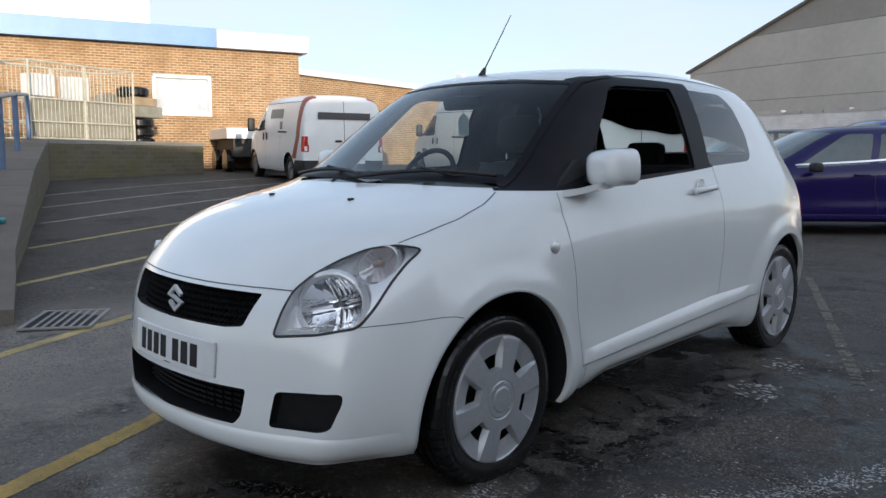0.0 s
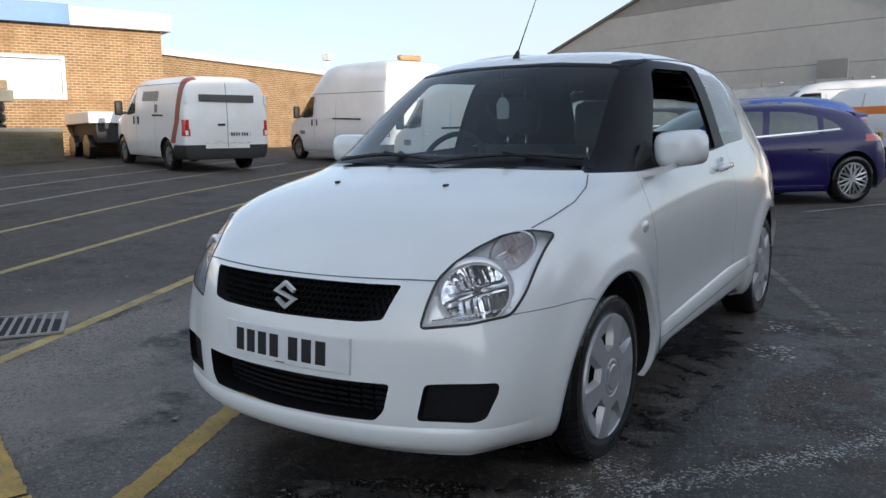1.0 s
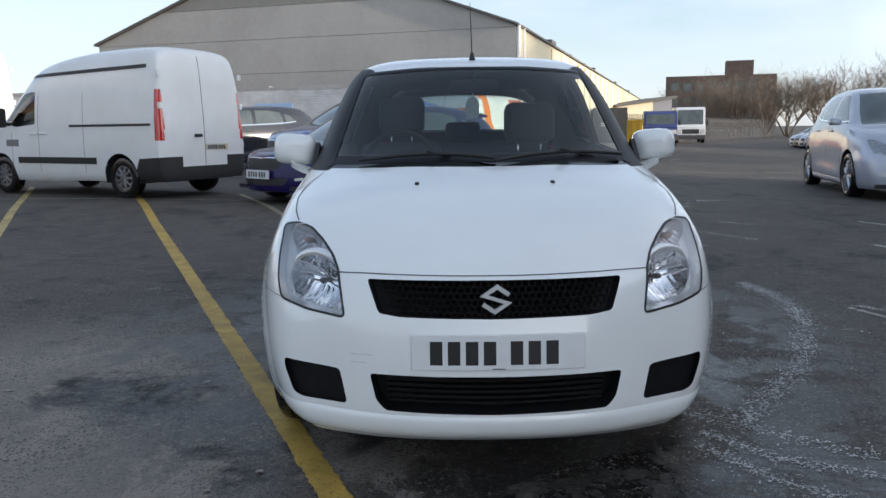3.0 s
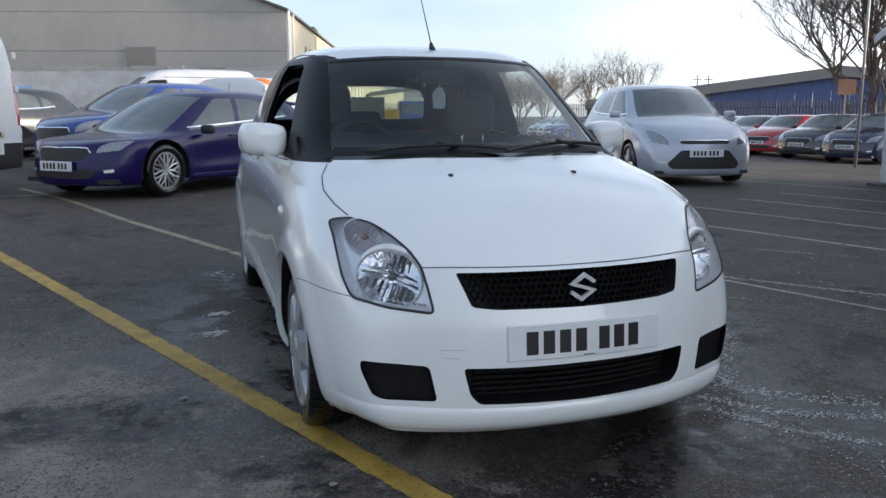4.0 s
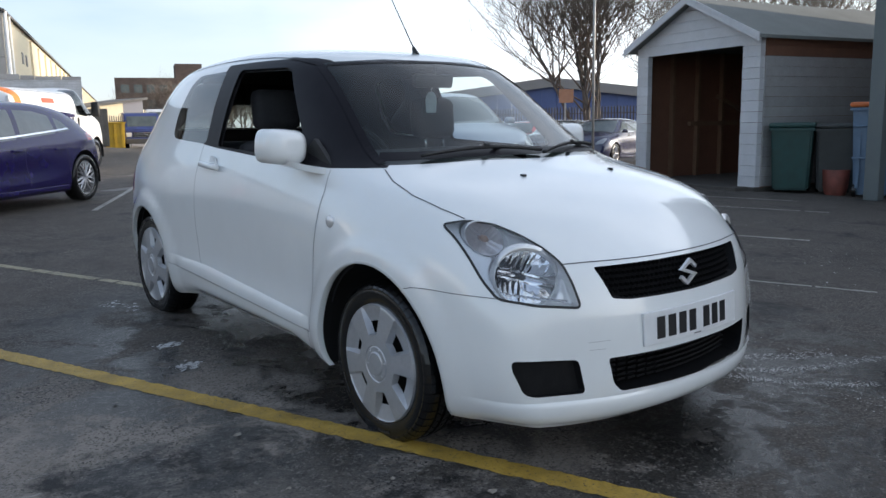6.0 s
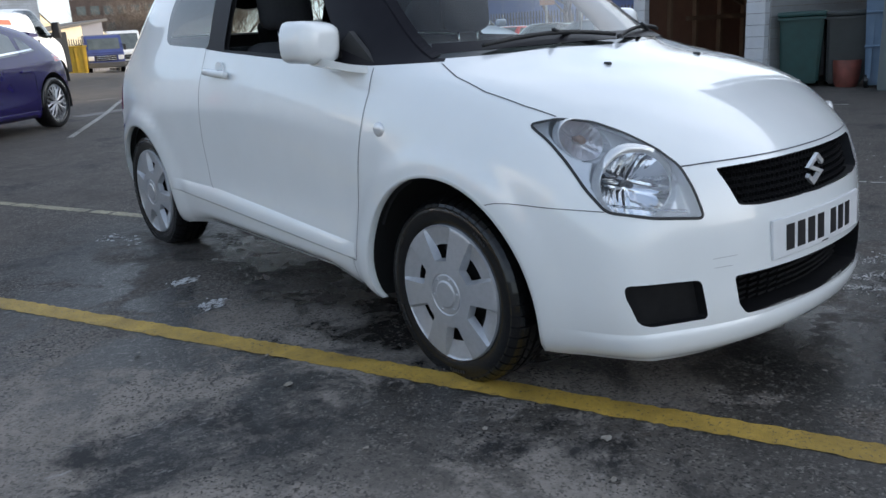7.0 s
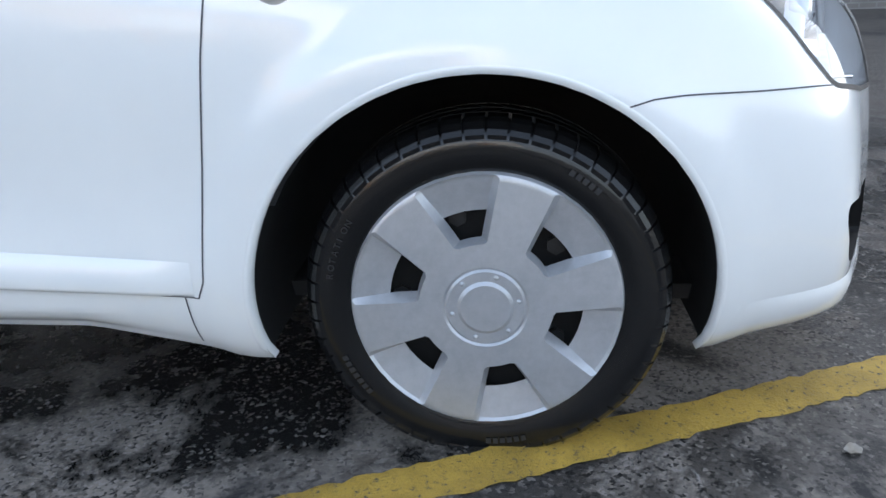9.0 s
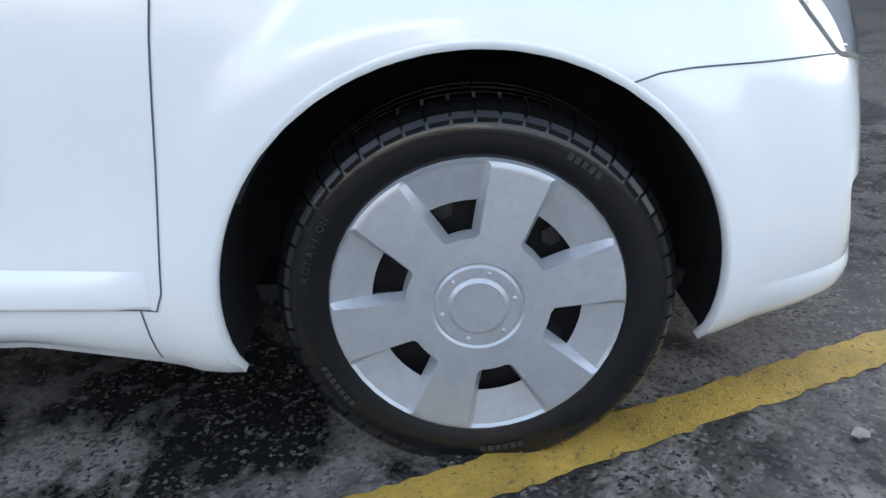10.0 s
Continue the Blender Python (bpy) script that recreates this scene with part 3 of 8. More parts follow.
CONCRETE = material("concrete", (0.26, 0.25, 0.235), 0.85, second=(0.17, 0.165, 0.15), scale=2.2, fine=0.25, fine_scale=70.0, bump=0.35)
PALE_CONCRETE = material("pale_weathered_concrete", (0.40, 0.39, 0.38), 0.85, second=(0.27, 0.265, 0.26), scale=1.6, fine=0.25, fine_scale=30.0, bump=0.3, vary=0.15)
IRON = material("cast_iron", (0.30, 0.29, 0.28), 0.55, 0.4, second=(0.20, 0.19, 0.18), scale=20.0, fine=0.3, fine_scale=90.0, bump=0.3)
PIT_SHADE = material("painted_pit_shade", (0.008, 0.008, 0.008), 0.9)

bm = bmesh.new()
xs = [-600, -300, -150, -80, -50, -36, -28] + [-24 + 0.5 * k for k in range(100)] + [28, 34, 45, 70, 120, 250, 600]
ys = [-600, -200, -60, -30, -18, -12] + [-9 + 0.5 * k for k in range(80)] + [33, 37, 42, 50, 60, 75, 100, 150, 300, 700]
rows = [[bm.verts.new((x, y, height(x, y))) for x in xs] for y in ys]
for p, q in zip(rows, rows[1:]):
    for k in range(len(xs) - 1):
        bm.faces.new((p[k], p[k + 1], q[k + 1], q[k]))
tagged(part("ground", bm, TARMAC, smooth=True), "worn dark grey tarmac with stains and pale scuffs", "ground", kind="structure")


def strip(points, width, lift, jitter=0.006, step=0.022, gaps=0.0):
    """A painted line on the ground, with a slightly ragged edge."""
    bm = bmesh.new()
    rng = random.Random(round(points[0][0] * 100) + round(points[0][1] * 10))
    spots = []
    for (a, b), (c, d) in zip(points, points[1:]):
        n = max(2, int(math.hypot(c - a, d - b) / step))
        spots += [(a + (c - a) * k / n, b + (d - b) * k / n) for k in range(n)]
    spots.append(points[-1])
    last = None
    for k, (x, y) in enumerate(spots):
        p, q = spots[max(0, k - 1)], spots[min(len(spots) - 1, k + 1)]
        n = Vector((-(q[1] - p[1]), q[0] - p[0])).normalized() * width / 2
        s, t = 1 + rng.uniform(-jitter, jitter) / width * 2, 1 + rng.uniform(-jitter, jitter) / width * 2
        now = (bm.verts.new(on_ground(x + n.x * s, y + n.y * s, lift)), bm.verts.new(on_ground(x - n.x * t, y - n.y * t, lift)))
        if last and rng.random() >= gaps:
            bm.faces.new((last[0], last[1], now[1], now[0]))
        last = now
    bmesh.ops.recalc_face_normals(bm, faces=bm.faces)
    for f in bm.faces:
        if f.normal.z < 0:
            f.normal_flip()
    return bm


def bay(o, a):
    """A place by its distance across and along the slanted bay lines."""
    return (o * 0.914 - a * 0.405, o * 0.405 + a * 0.914)


for o, a0, a1, w, mat, text in ((-0.800, -1.55, 10.4, 0.098, YELLOW_LINE, "bright yellow bay line, scuffed"), (-2.31, 0.15, 12.3, 0.09, FADED_LINE, "faded yellow bay line"), (-3.98, 1.75, 14.6, 0.09, FADED_LINE, "faded yellow bay line"),
                                (-5.50, 3.3, 16.4, 0.085, FADED_LINE, "faded yellow bay line"), (-7.05, 4.9, 17.0, 0.085, PALE_LINE, "faded pale bay line"), (-8.55, 6.3, 17.5, 0.085, PALE_LINE, "faded pale bay line"), (-10.1, 7.8, 17.5, 0.08, PALE_LINE, "faded pale bay line"),
                                (0.63, 2.6, 9.2, 0.075, OLD_LINE, "worn yellowish bay line"), (2.05, 1.2, 4.3, 0.06, WORN_LINE, "almost worn away bay line"), (2.75, -1.4, 0.45, 0.035, PALE_LINE, "thin pale painted line"),
                                (4.87, -0.9, 1.9, 0.055, PALE_LINE, "thin pale painted line"), (6.08, 0.2, 3.0, 0.05, PALE_LINE, "thin pale painted line"), (7.31, -1.0, 2.6, 0.06, PALE_LINE, "thin pale painted line"), (8.54, -0.6, 2.6, 0.06, PALE_LINE, "thin pale painted line"), (10.25, -0.5, 4.3, 0.07, PALE_LINE, "thin pale painted line")):
    tagged(part("bay_line", strip([bay(o, a0), bay(o, a1)], w, 0.0022, gaps=0.0 if mat is YELLOW_LINE else (0.16 if mat is WORN_LINE else 0.04)), mat), text + " on the tarmac", "road marking", "bay lines", "structure")
for pts, w, mat, text in (([(-2.66, -0.66), (-0.20, -1.53)], 0.12, YELLOW_LINE, "yellow edge line along the wall, scuffed"), ([(-9.2, 8.1), (-7.4, 7.97), (-6.05, 8.05), (-3.0, 7.6), (-2.18, 7.63), (-0.9, 7.1)], 0.045, PALE_LINE, "thin pale line across the bays"),
                          ([(0.2, 7.4), (4.9, 17.6)], 0.07, PALE_LINE, "thin pale line across the yard"), ([(2.3, 13.5), (9.5, 14.5)], 0.06, PALE_LINE, "thin pale line across the yard"), ([(4.82, 18.05), (7.3, 18.5)], 0.09, PALE_LINE, "thin pale line across the yard"), ([(5.22, 20.36), (7.51, 21.72)], 0.11, PALE_LINE, "thin pale line across the yard"), ([(8.73, 21.6), (10.4, 21.7)], 0.11, PALE_LINE, "thin pale line across the yard"), ([(6.0, 12.5), (12.0, 11.0)], 0.06, PALE_LINE, "thin pale line across the yard")):
    tagged(part("yard_line", strip(pts, w, 0.007, gaps=0.03), mat), text, "road marking", "yard lines", "structure")
tagged(part("tyre_track", strip([(1.2, 10.4), (2.06, 10.88), (2.55, 11.15), (3.13, 12.2), (3.9, 14.9), (4.83, 18.46)], 0.26, 0.004, gaps=0.05), worn_paint("dusty_track", (0.17, 0.155, 0.14), (0.42, 0.60), relief=0.0)), "dusty curved tyre track across the yard", "road marking", kind="structure")


def flecks(points, count, spread, size, seed, lift=0.0022):
    """Ragged pale flecks scattered along a line."""
    rng = random.Random(seed)
    bm = bmesh.new()
    for k in range(count):
        f = rng.random() * (len(points) - 1)
        i = min(int(f), len(points) - 2)
        f -= i
        x = points[i][0] + (points[i + 1][0] - points[i][0]) * f + rng.gauss(0, spread)
        y = points[i][1] + (points[i + 1][1] - points[i][1]) * f + rng.gauss(0, spread)
        r, stretch, turn = 0.36 * size * rng.uniform(0.15, 1.1) ** 1.3, rng.uniform(1.0, 3.2), rng.gauss(0.35, 0.7)
        vs = []
        for j in range(7):
            a = 2 * math.pi * j / 7
            u, v = r * stretch * math.cos(a) * rng.uniform(0.5, 1.1), r * math.sin(a) * rng.uniform(0.5, 1.1)
            vs.append(bm.verts.new(on_ground(x + u * math.cos(turn) - v * math.sin(turn), y + u * math.sin(turn) + v * math.cos(turn), lift + 0.0003 * (k % 5))))
        bm.faces.new(vs)
    bmesh.ops.recalc_face_normals(bm, faces=bm.faces)
    for f in bm.faces:
        if f.normal.z < 0:
            f.normal_flip()
    return bm


# chalky scuffs, and splash flecks that stand for wet reflections painted as pale colour
for pts, count, spread, size, seed, text in (([(1.95, 2.22), (2.02, 1.7), (1.91, 1.17), (1.52, 0.42), (1.02, -0.22)], 3600, 0.036, 0.012, 3, "curved trail of chalky scuffs on the tarmac"),
                                             ([(0.80, -0.10), (1.15, -0.40), (1.5, -0.62)], 600, 0.035, 0.012, 4, "chalky scuffs on the tarmac beside the car"), ([(0.78, -0.30), (1.0, -0.8), (1.1, -1.3)], 520, 0.10, 0.010, 5, "chalky scuffs on the tarmac beside the car"),
                                             ([(1.05, 1.60), (1.14, 1.45)], 80, 0.06, 0.030, 6, "painted pale glints of wet splashes on the tarmac"), ([(1.02, 2.05), (1.06, 1.9)], 45, 0.06, 0.030, 7, "painted pale glints of wet splashes on the tarmac"),
                                             ([(1.0, 2.6), (1.3, 2.3), (1.7, 1.6)], 60, 0.11, 0.018, 8, "painted pale glints of wet splashes on the tarmac"), ([(-1.08, 1.56), (-0.98, 1.58)], 60, 0.022, 0.030, 9, "painted pale glints of wet splashes on the tarmac"),
                                             ([(-1.14, 1.17), (-1.04, 1.20)], 70, 0.024, 0.026, 10, "painted pale glints of wet splashes on the tarmac"), ([(-1.04, 2.62), (-0.98, 2.70), (-0.95, 2.4)], 45, 0.03, 0.030, 11, "painted pale glints of wet splashes on the tarmac"),
                                             ([(-0.50, 2.2), (-0.60, 2.0)], 80, 0.03, 0.026, 12, "painted pale glints of wet splashes under the sill"), ([(0.82, -0.32), (1.0, -0.55), (1.3, -0.70), (1.65, -0.80)], 800, 0.020, 0.011, 16, "thin chalky streak on the tarmac beside the car"), ([(0.78, -0.45), (0.95, -0.72), (1.2, -0.95)], 600, 0.018, 0.010, 17, "thin chalky streak on the tarmac beside the car"), ([(1.3, 2.3), (1.05, 1.0), (1.2, 0.5)], 160, 0.16, 0.011, 18, "small chalky flecks on the tarmac"), ([(1.4, -0.1), (2.6, 1.4)], 240, 0.38, 0.010, 13, "chalky scuffs on the open tarmac"),
                                             ([(3.2, 0.5), (5.2, 2.6)], 160, 0.5, 0.02, 14, "pale scuffs on the open tarmac"), ([(2.24, 5.06), (2.65, 5.95), (3.19, 7.06), (3.53, 7.01)], 420, 0.05, 0.022, 15, "pale tyre scuffs on the open tarmac"), ([(2.28, 4.76), (2.8, 4.02)], 150, 0.02, 0.018, 19, "pale streak on the open tarmac"), ([(2.03, 4.11), (2.21, 3.72)], 160, 0.012, 0.016, 20, "pale streak on the open tarmac"), ([(2.89, 5.27), (3.12, 4.99)], 110, 0.012, 0.018, 21, "pale streak on the open tarmac"), ([(2.4, 1.57), (3.09, 0.8)], 700, 0.018, 0.012, 22, "chalky streak on the open tarmac"), ([(3.3, 2.4), (3.9, 1.9)], 260, 0.03, 0.014, 23, "chalky streak on the open tarmac")):
    tagged(part("scuff_marks", flecks(pts, count, spread, size, seed), SPLASH_GLINT if "splash" in text else SCUFF), text, "scuff marks", kind="stuff")
LEAF = material("dead_leaf", (0.22, 0.19, 0.15), 0.8, second=(0.30, 0.28, 0.25), scale=40.0)
rng = random.Random(21)
for x, y, r in ((-1.245, 0.294, 0.022), (-0.805, -0.618, 0.020), (-1.0, -0.35, 0.012), (-1.5, 0.9, 0.015), (-0.95, -0.75, 0.014), (-1.3, -0.2, 0.010), (-1.18, 0.55, 0.012), (-2.9, 0.55, 0.03), (-3.6, 1.1, 0.03), (-2.1, 0.2, 0.02)):
    bm = bmesh.new()
    vs = [bm.verts.new((r * math.cos(a) * rng.uniform(0.5, 1.2), r * 0.7 * math.sin(a) * rng.uniform(0.6, 1.2), 0.004 + 0.006 * rng.random())) for a in [2 * math.pi * k / 8 for k in range(8)]]
    c = bm.verts.new((0, 0, 0.006))
    for k in range(8):
        bm.faces.new((vs[k], vs[(k + 1) % 8], c))
    tagged(part("dead_leaf", bm, LEAF, m=Matrix.Translation(on_ground(x, y))), "flattened dead leaf lying on the tarmac", "leaf", "dead leaves")

# the drain, with a cast frame and seven bars
bm = bmesh.new()
DRAIN = Matrix.Translation(on_ground(-2.84, -0.115, 0.0)) @ Matrix.Rotation(math.atan2(0.34, 0.23), 4, "Z")
drain = empty("drain_grating", DRAIN, "cast iron drain grating let into the tarmac", "drain")
for lo, hi in (((-0.215, -0.30, 0.0), (0.215, -0.275, 0.012)), ((-0.215, 0.275, 0.0), (0.215, 0.30, 0.012)), ((-0.215, -0.275, 0.0), (-0.19, 0.275, 0.012)), ((0.19, -0.275, 0.0), (0.215, 0.275, 0.012))):
    box(bm, lo, hi)
part("frame", bm, IRON, drain)
# a flat black sheet stands in for the shade down in the pit
bm = bmesh.new()
box(bm, (-0.19, -0.275, 0.003), (0.19, 0.275, 0.005))
part("pit", bm, PIT_SHADE, drain, "black sheet painting the pit's shade under the bars")
for k in range(6):
    bm = bmesh.new()
    x = -0.19 + 0.38 * (k + 1) / 7
    box(bm, (x - 0.010, -0.275, 0.0055), (x + 0.010, 0.275, 0.0085), 0.001)
    part("bar", bm, IRON, drain)


# ---- walls and buildings ----
def brick_material(name, a, b_, mortar, wide=0.225, tall=0.075, joint=0.01, axes="XZ", stain=None):
    m = bpy.data.materials.new(name)
    m.use_nodes = True
    nt = m.node_tree
    b = nt.nodes["Principled BSDF"]
    b.inputs["Roughness"].default_value = 0.85
    where = nt.nodes.new("ShaderNodeTexCoord").outputs["Object"]
    sep = nt.nodes.new("ShaderNodeSeparateXYZ")
    nt.links.new(where, sep.inputs[0])
    comb = nt.nodes.new("ShaderNodeCombineXYZ")
    total = nt.nodes.new("ShaderNodeMath")
    nt.links.new(sep.outputs[0], total.inputs[0])
    nt.links.new(sep.outputs[1], total.inputs[1])
    nt.links.new(total.outputs[0], comb.inputs[0])
    nt.links.new(sep.outputs[2], comb.inputs[1])
    tex = node(nt, "ShaderNodeTexBrick", Color1=(*a, 1), Color2=(*b_, 1), Mortar=(*mortar, 1), Scale=1.0, Mortar_Size=joint, Brick_Width=wide, Row_Height=tall, Bias=0.0)
    nt.links.new(comb.outputs[0], tex.inputs[0])
    big = node(nt, "ShaderNodeTexNoise", Scale=1.3, Detail=6.0)
    nt.links.new(where, big.inputs[0])
    dull = stain or tuple(c * 0.6 for c in a)
    nt.links.new(mix_rgb(nt, ramp(nt, big.outputs[0], 0.45, 0.8), tex.outputs[0], dull), b.inputs["Base Color"])
    relief = node(nt, "ShaderNodeBump", Strength=0.6, Distance=0.012)
    nt.links.new(tex.outputs[1], relief.inputs["Height"])
    relief.invert = True
    nt.links.new(relief.outputs[0], b.inputs["Normal"])
    return m


BRICK = brick_material("warm_brick", (0.36, 0.20, 0.085), (0.22, 0.12, 0.05), (0.46, 0.38, 0.27))
OLD_BRICK = brick_material("mossy_old_brick", (0.15, 0.125, 0.085), (0.11, 0.095, 0.065), (0.15, 0.135, 0.10), 0.3, 0.11, 0.012, stain=(0.12, 0.11, 0.04))
PIER_BRICK = brick_material("grey_brick", (0.22, 0.20, 0.185), (0.17, 0.155, 0.145), (0.26, 0.25, 0.24))
WHITE_BRICK = brick_material("whitewashed_brick", (0.60, 0.61, 0.63), (0.54, 0.55, 0.57), (0.48, 0.49, 0.5), 0.288, 0.096, 0.010, stain=(0.38, 0.38, 0.38))
FASCIA = material("white_fascia", (0.66, 0.69, 0.74), 0.5, second=(0.48, 0.55, 0.66), scale=0.5, fine=0.05, fine_scale=20.0)
BLUE_FASCIA = material("blue_fascia", (0.10, 0.22, 0.48), 0.45, second=(0.13, 0.27, 0.52), scale=0.8)
WHITE_RENDER = material("white_render", (0.78, 0.78, 0.76), 0.8, second=(0.70, 0.70, 0.69), scale=0.8)
FRAME_WHITE = material("white_frame", (0.74, 0.75, 0.76), 0.45, second=(0.66, 0.67, 0.68), scale=4.0)
PANE = material("window_pane", (0.30, 0.33, 0.36), 0.08, 0.0, second=(0.55, 0.57, 0.58), scale=0.9, coat=1.0)


def frame_along(ax, ay, bx, by, z=0.0):
    """A frame of axes with x from a to b, z up."""
    d = Vector((bx - ax, by - ay, 0)).normalized()
    n = Vector((-d.y, d.x, 0))
    return Matrix(((d.x, n.x, 0, ax), (d.y, n.y, 0, ay), (0, 0, 1, z), (0, 0, 0, 1)))


def wall_piece(name, a, b, z0, z1, thick, mat, label, category="wall", kind="structure"):
    m = frame_along(*a, *b, z0)
    long = math.hypot(b[0] - a[0], b[1] - a[1])
    bm = bmesh.new()
    box(bm, (0, 0, 0), (long, thick, z1 - z0))
    return tagged(part(name, bm, mat, m=m), label, category, kind=kind)


# the ramp wall beside the bays: low at its near end, coping of concrete
RAMP = [(-2.95, -0.42, 0.10), (-3.8, -0.14, 0.16), (-4.64, 0.12, 0.25), (-6.29, 0.74, 0.46), (-8.88, 1.70, 0.68), (-12.0, 2.87, 0.80), (-15.75, 4.28, 0.90)]
side = Vector((-0.35, -0.94, 0)).normalized()
bm = bmesh.new()
prev = None
for x, y, up in RAMP:
    g = height(x, y)
    now = [bm.verts.new(p) for p in ((x, y, g - 0.1), (x, y, g + up - 0.1), (x + side.x * 0.42, y + side.y * 0.42, g + up - 0.1), (x + side.x * 0.42, y + side.y * 0.42, g - 0.1))]
    if prev:
        for k in range(4):
            bm.faces.new((prev[k], prev[(k + 1) % 4], now[(k + 1) % 4], now[k]))
    else:
        bm.faces.new(now)
    prev = now
bm.faces.new(prev)
bmesh.ops.recalc_face_normals(bm, faces=bm.faces)
ramp_wall = tagged(part("wall_ramp", bm, OLD_BRICK), "low stained wall beside the bays with a concrete coping", "wall", kind="structure")
for (x, y, up), (x2, y2, up2) in zip(RAMP, RAMP[1:]):
    n = max(1, round(math.hypot(x2 - x, y2 - y) / 1.6))
    for k in range(n):
        p, q = k / n, (k + 1) / n
        bm = bmesh.new()
        vs = []
        for f in (p, q - 0.006):
            cx, cy, cu = x + (x2 - x) * f, y + (y2 - y) * f, up + (up2 - up) * f
            g = height(cx, cy) + cu
            vs.append([bm.verts.new(v) for v in ((cx - side.x * 0.02, cy - side.y * 0.02, g - 0.098), (cx - side.x * 0.02, cy - side.y * 0.02, g), (cx + side.x * 0.46, cy + side.y * 0.46, g + 0.004), (cx + side.x * 0.46, cy + side.y * 0.46, g - 0.098))])
        for j in range(4):
            bm.faces.new((vs[0][j], vs[0][(j + 1) % 4], vs[1][(j + 1) % 4], vs[1][j]))
        bm.faces.new(vs[0]), bm.faces.new(vs[1])
        bmesh.ops.recalc_face_normals(bm, faces=bm.faces)
        part("coping_stone", bm, RAMP_STONE, ramp_wall)
# raised ground behind it
bm = bmesh.new()
prev = None
for x, y, up in RAMP:
    g = height(x, y) + up - 0.06
    now = [bm.verts.new((x + side.x * 0.42, y + side.y * 0.42, g)), bm.verts.new((x + side.x * 14, y + side.y * 14, g))]
    if prev:
        bm.faces.new((prev[0], now[0], now[1], prev[1]))
    prev = now
bmesh.ops.recalc_face_normals(bm, faces=bm.faces)
tagged(part("ramp_surface", bm, RAMP_STONE), "raised concrete ramp behind the low wall", "ramp", kind="structure")
# the stained wall at the head of the bays, and the raised yard on it
wall_piece("wall_stained", (-15.72, 4.20), (-17.45, 8.9), 0.2, 1.22, 0.40, OLD_BRICK, "low stained brick wall holding up the raised yard")
wall_piece("coping_stained", (-15.70, 4.17), (-17.47, 8.93), 1.22, 1.31, 0.46, CONCRETE, "concrete coping on the stained wall", "coping")
bm = bmesh.new()
box(bm, (0, 0.42, -1.1), (4.9, 6, 0), m=frame_along(-15.72, 4.20, -17.45, 8.9, 1.20))
box(bm, (-9, 0.1, -1.1), (-0.02, 6, 0), m=frame_along(-15.72, 4.20, -17.45, 8.9, 1.20))
tagged(part("raised_yard", bm, CONCRETE), "raised concrete yard in front of the brick building", "yard", kind="structure")

# the brick building with its fascia and window
BB = frame_along(-18.77, 13.03, -21.9, 3.65, 0.0)
bm = bmesh.new()
wx0, wx1, wz0, wz1 = 2.75, 4.45, 2.15, 3.35
for lo, hi in (((0, -8, 0), (wx0, 0, 4.2)), ((wx1, -8, 0), (14, 0, 4.2)), ((wx0, -8, 0), (wx1, 0, wz0)), ((wx0, -8, wz1), (wx1, 0, 4.2)), ((wx0, -8, wz0), (wx1, -0.2, wz1))):
    box(bm, lo, hi)
brick_house = tagged(part("brick_building", bm, BRICK, m=BB), "single-storey warm brick building in low sun", "building")
bm = bmesh.new()
box(bm, (-0.25, -8.2, 4.2), (2.6, 0.28, 4.7))
part("fascia", bm, FASCIA, brick_house, "white peeling roof fascia")
bm = bmesh.new()
box(bm, (2.61, -8.2, 4.2), (14, 0.28, 4.75))
part("fascia", bm, BLUE_FASCIA, brick_house, "blue roof fascia")
bm = bmesh.new()
for lo, hi in (((wx0, -0.14, wz0), (wx1, 0.02, wz0 + 0.09)), ((wx0, -0.14, wz1 - 0.09), (wx1, 0.02, wz1)), ((wx0, -0.14, wz0), (wx0 + 0.09, 0.02, wz1)), ((wx1 - 0.09, -0.14, wz0), (wx1, 0.02, wz1))):
    box(bm, lo, hi)
win = part("window", bm, FRAME_WHITE, brick_house, "white framed window")
bm = bmesh.new()
box(bm, (wx0 + 0.09, -0.12, wz0 + 0.09), (wx1 - 0.09, -0.09, wz1 - 0.09))
part("pane", bm, PANE, win)
wall_piece("wall_low_brick", (-20.3, 12.9), (-22.5, 24.5), 0.2, 3.75, 5.0, BRICK, "lower brick wing in low sun", "building", "structure")
wall_piece("trim_low_brick", (-20.15, 12.9), (-22.4, 24.7), 3.75, 3.95, 5.0, FRAME_WHITE, "white coping on the lower brick wing", "coping")
bm = bmesh.new()
box(bm, (-0.2, -0.12, 0), (0.2, 0.12, 0.3), 0.03)
tube(bm, (0, 0, -0.35), (0, 0, 0.05), 0.03)
tagged(part("floodlight", bm, FRAME_WHITE, m=Matrix.Translation((-21.6, 23.6, 4.28))), "small white floodlight on the brick wing's roof", "floodlight")
bm = bmesh.new()
box(bm, (3.4, -13, 4), (20, -8.5, 9.5), m=BB)
tagged(part("white_block", bm, WHITE_RENDER), "tall plain white building lit by the sun", "building")

# the grey gabled shed
def nearer(f):
    """Draws a part of the plan in towards the middle of the walk."""
    middle = Vector((0.3, -3.1, 0.98))
    return Matrix.Translation(middle) @ Matrix.Scale(f, 4) @ Matrix.Translation(-middle)


SH = nearer(0.68) @ frame_along(3.6, 36.6, 3.6 - 0.955 * 24.4, 36.6 + 0.295 * 24.4, 0.0)
SHEET = material("weathered_sheeting", (0.40, 0.385, 0.36), 0.8, second=(0.30, 0.285, 0.27), scale=0.22, fine=0.10, fine_scale=3.0, band=(0.38, 0.62))
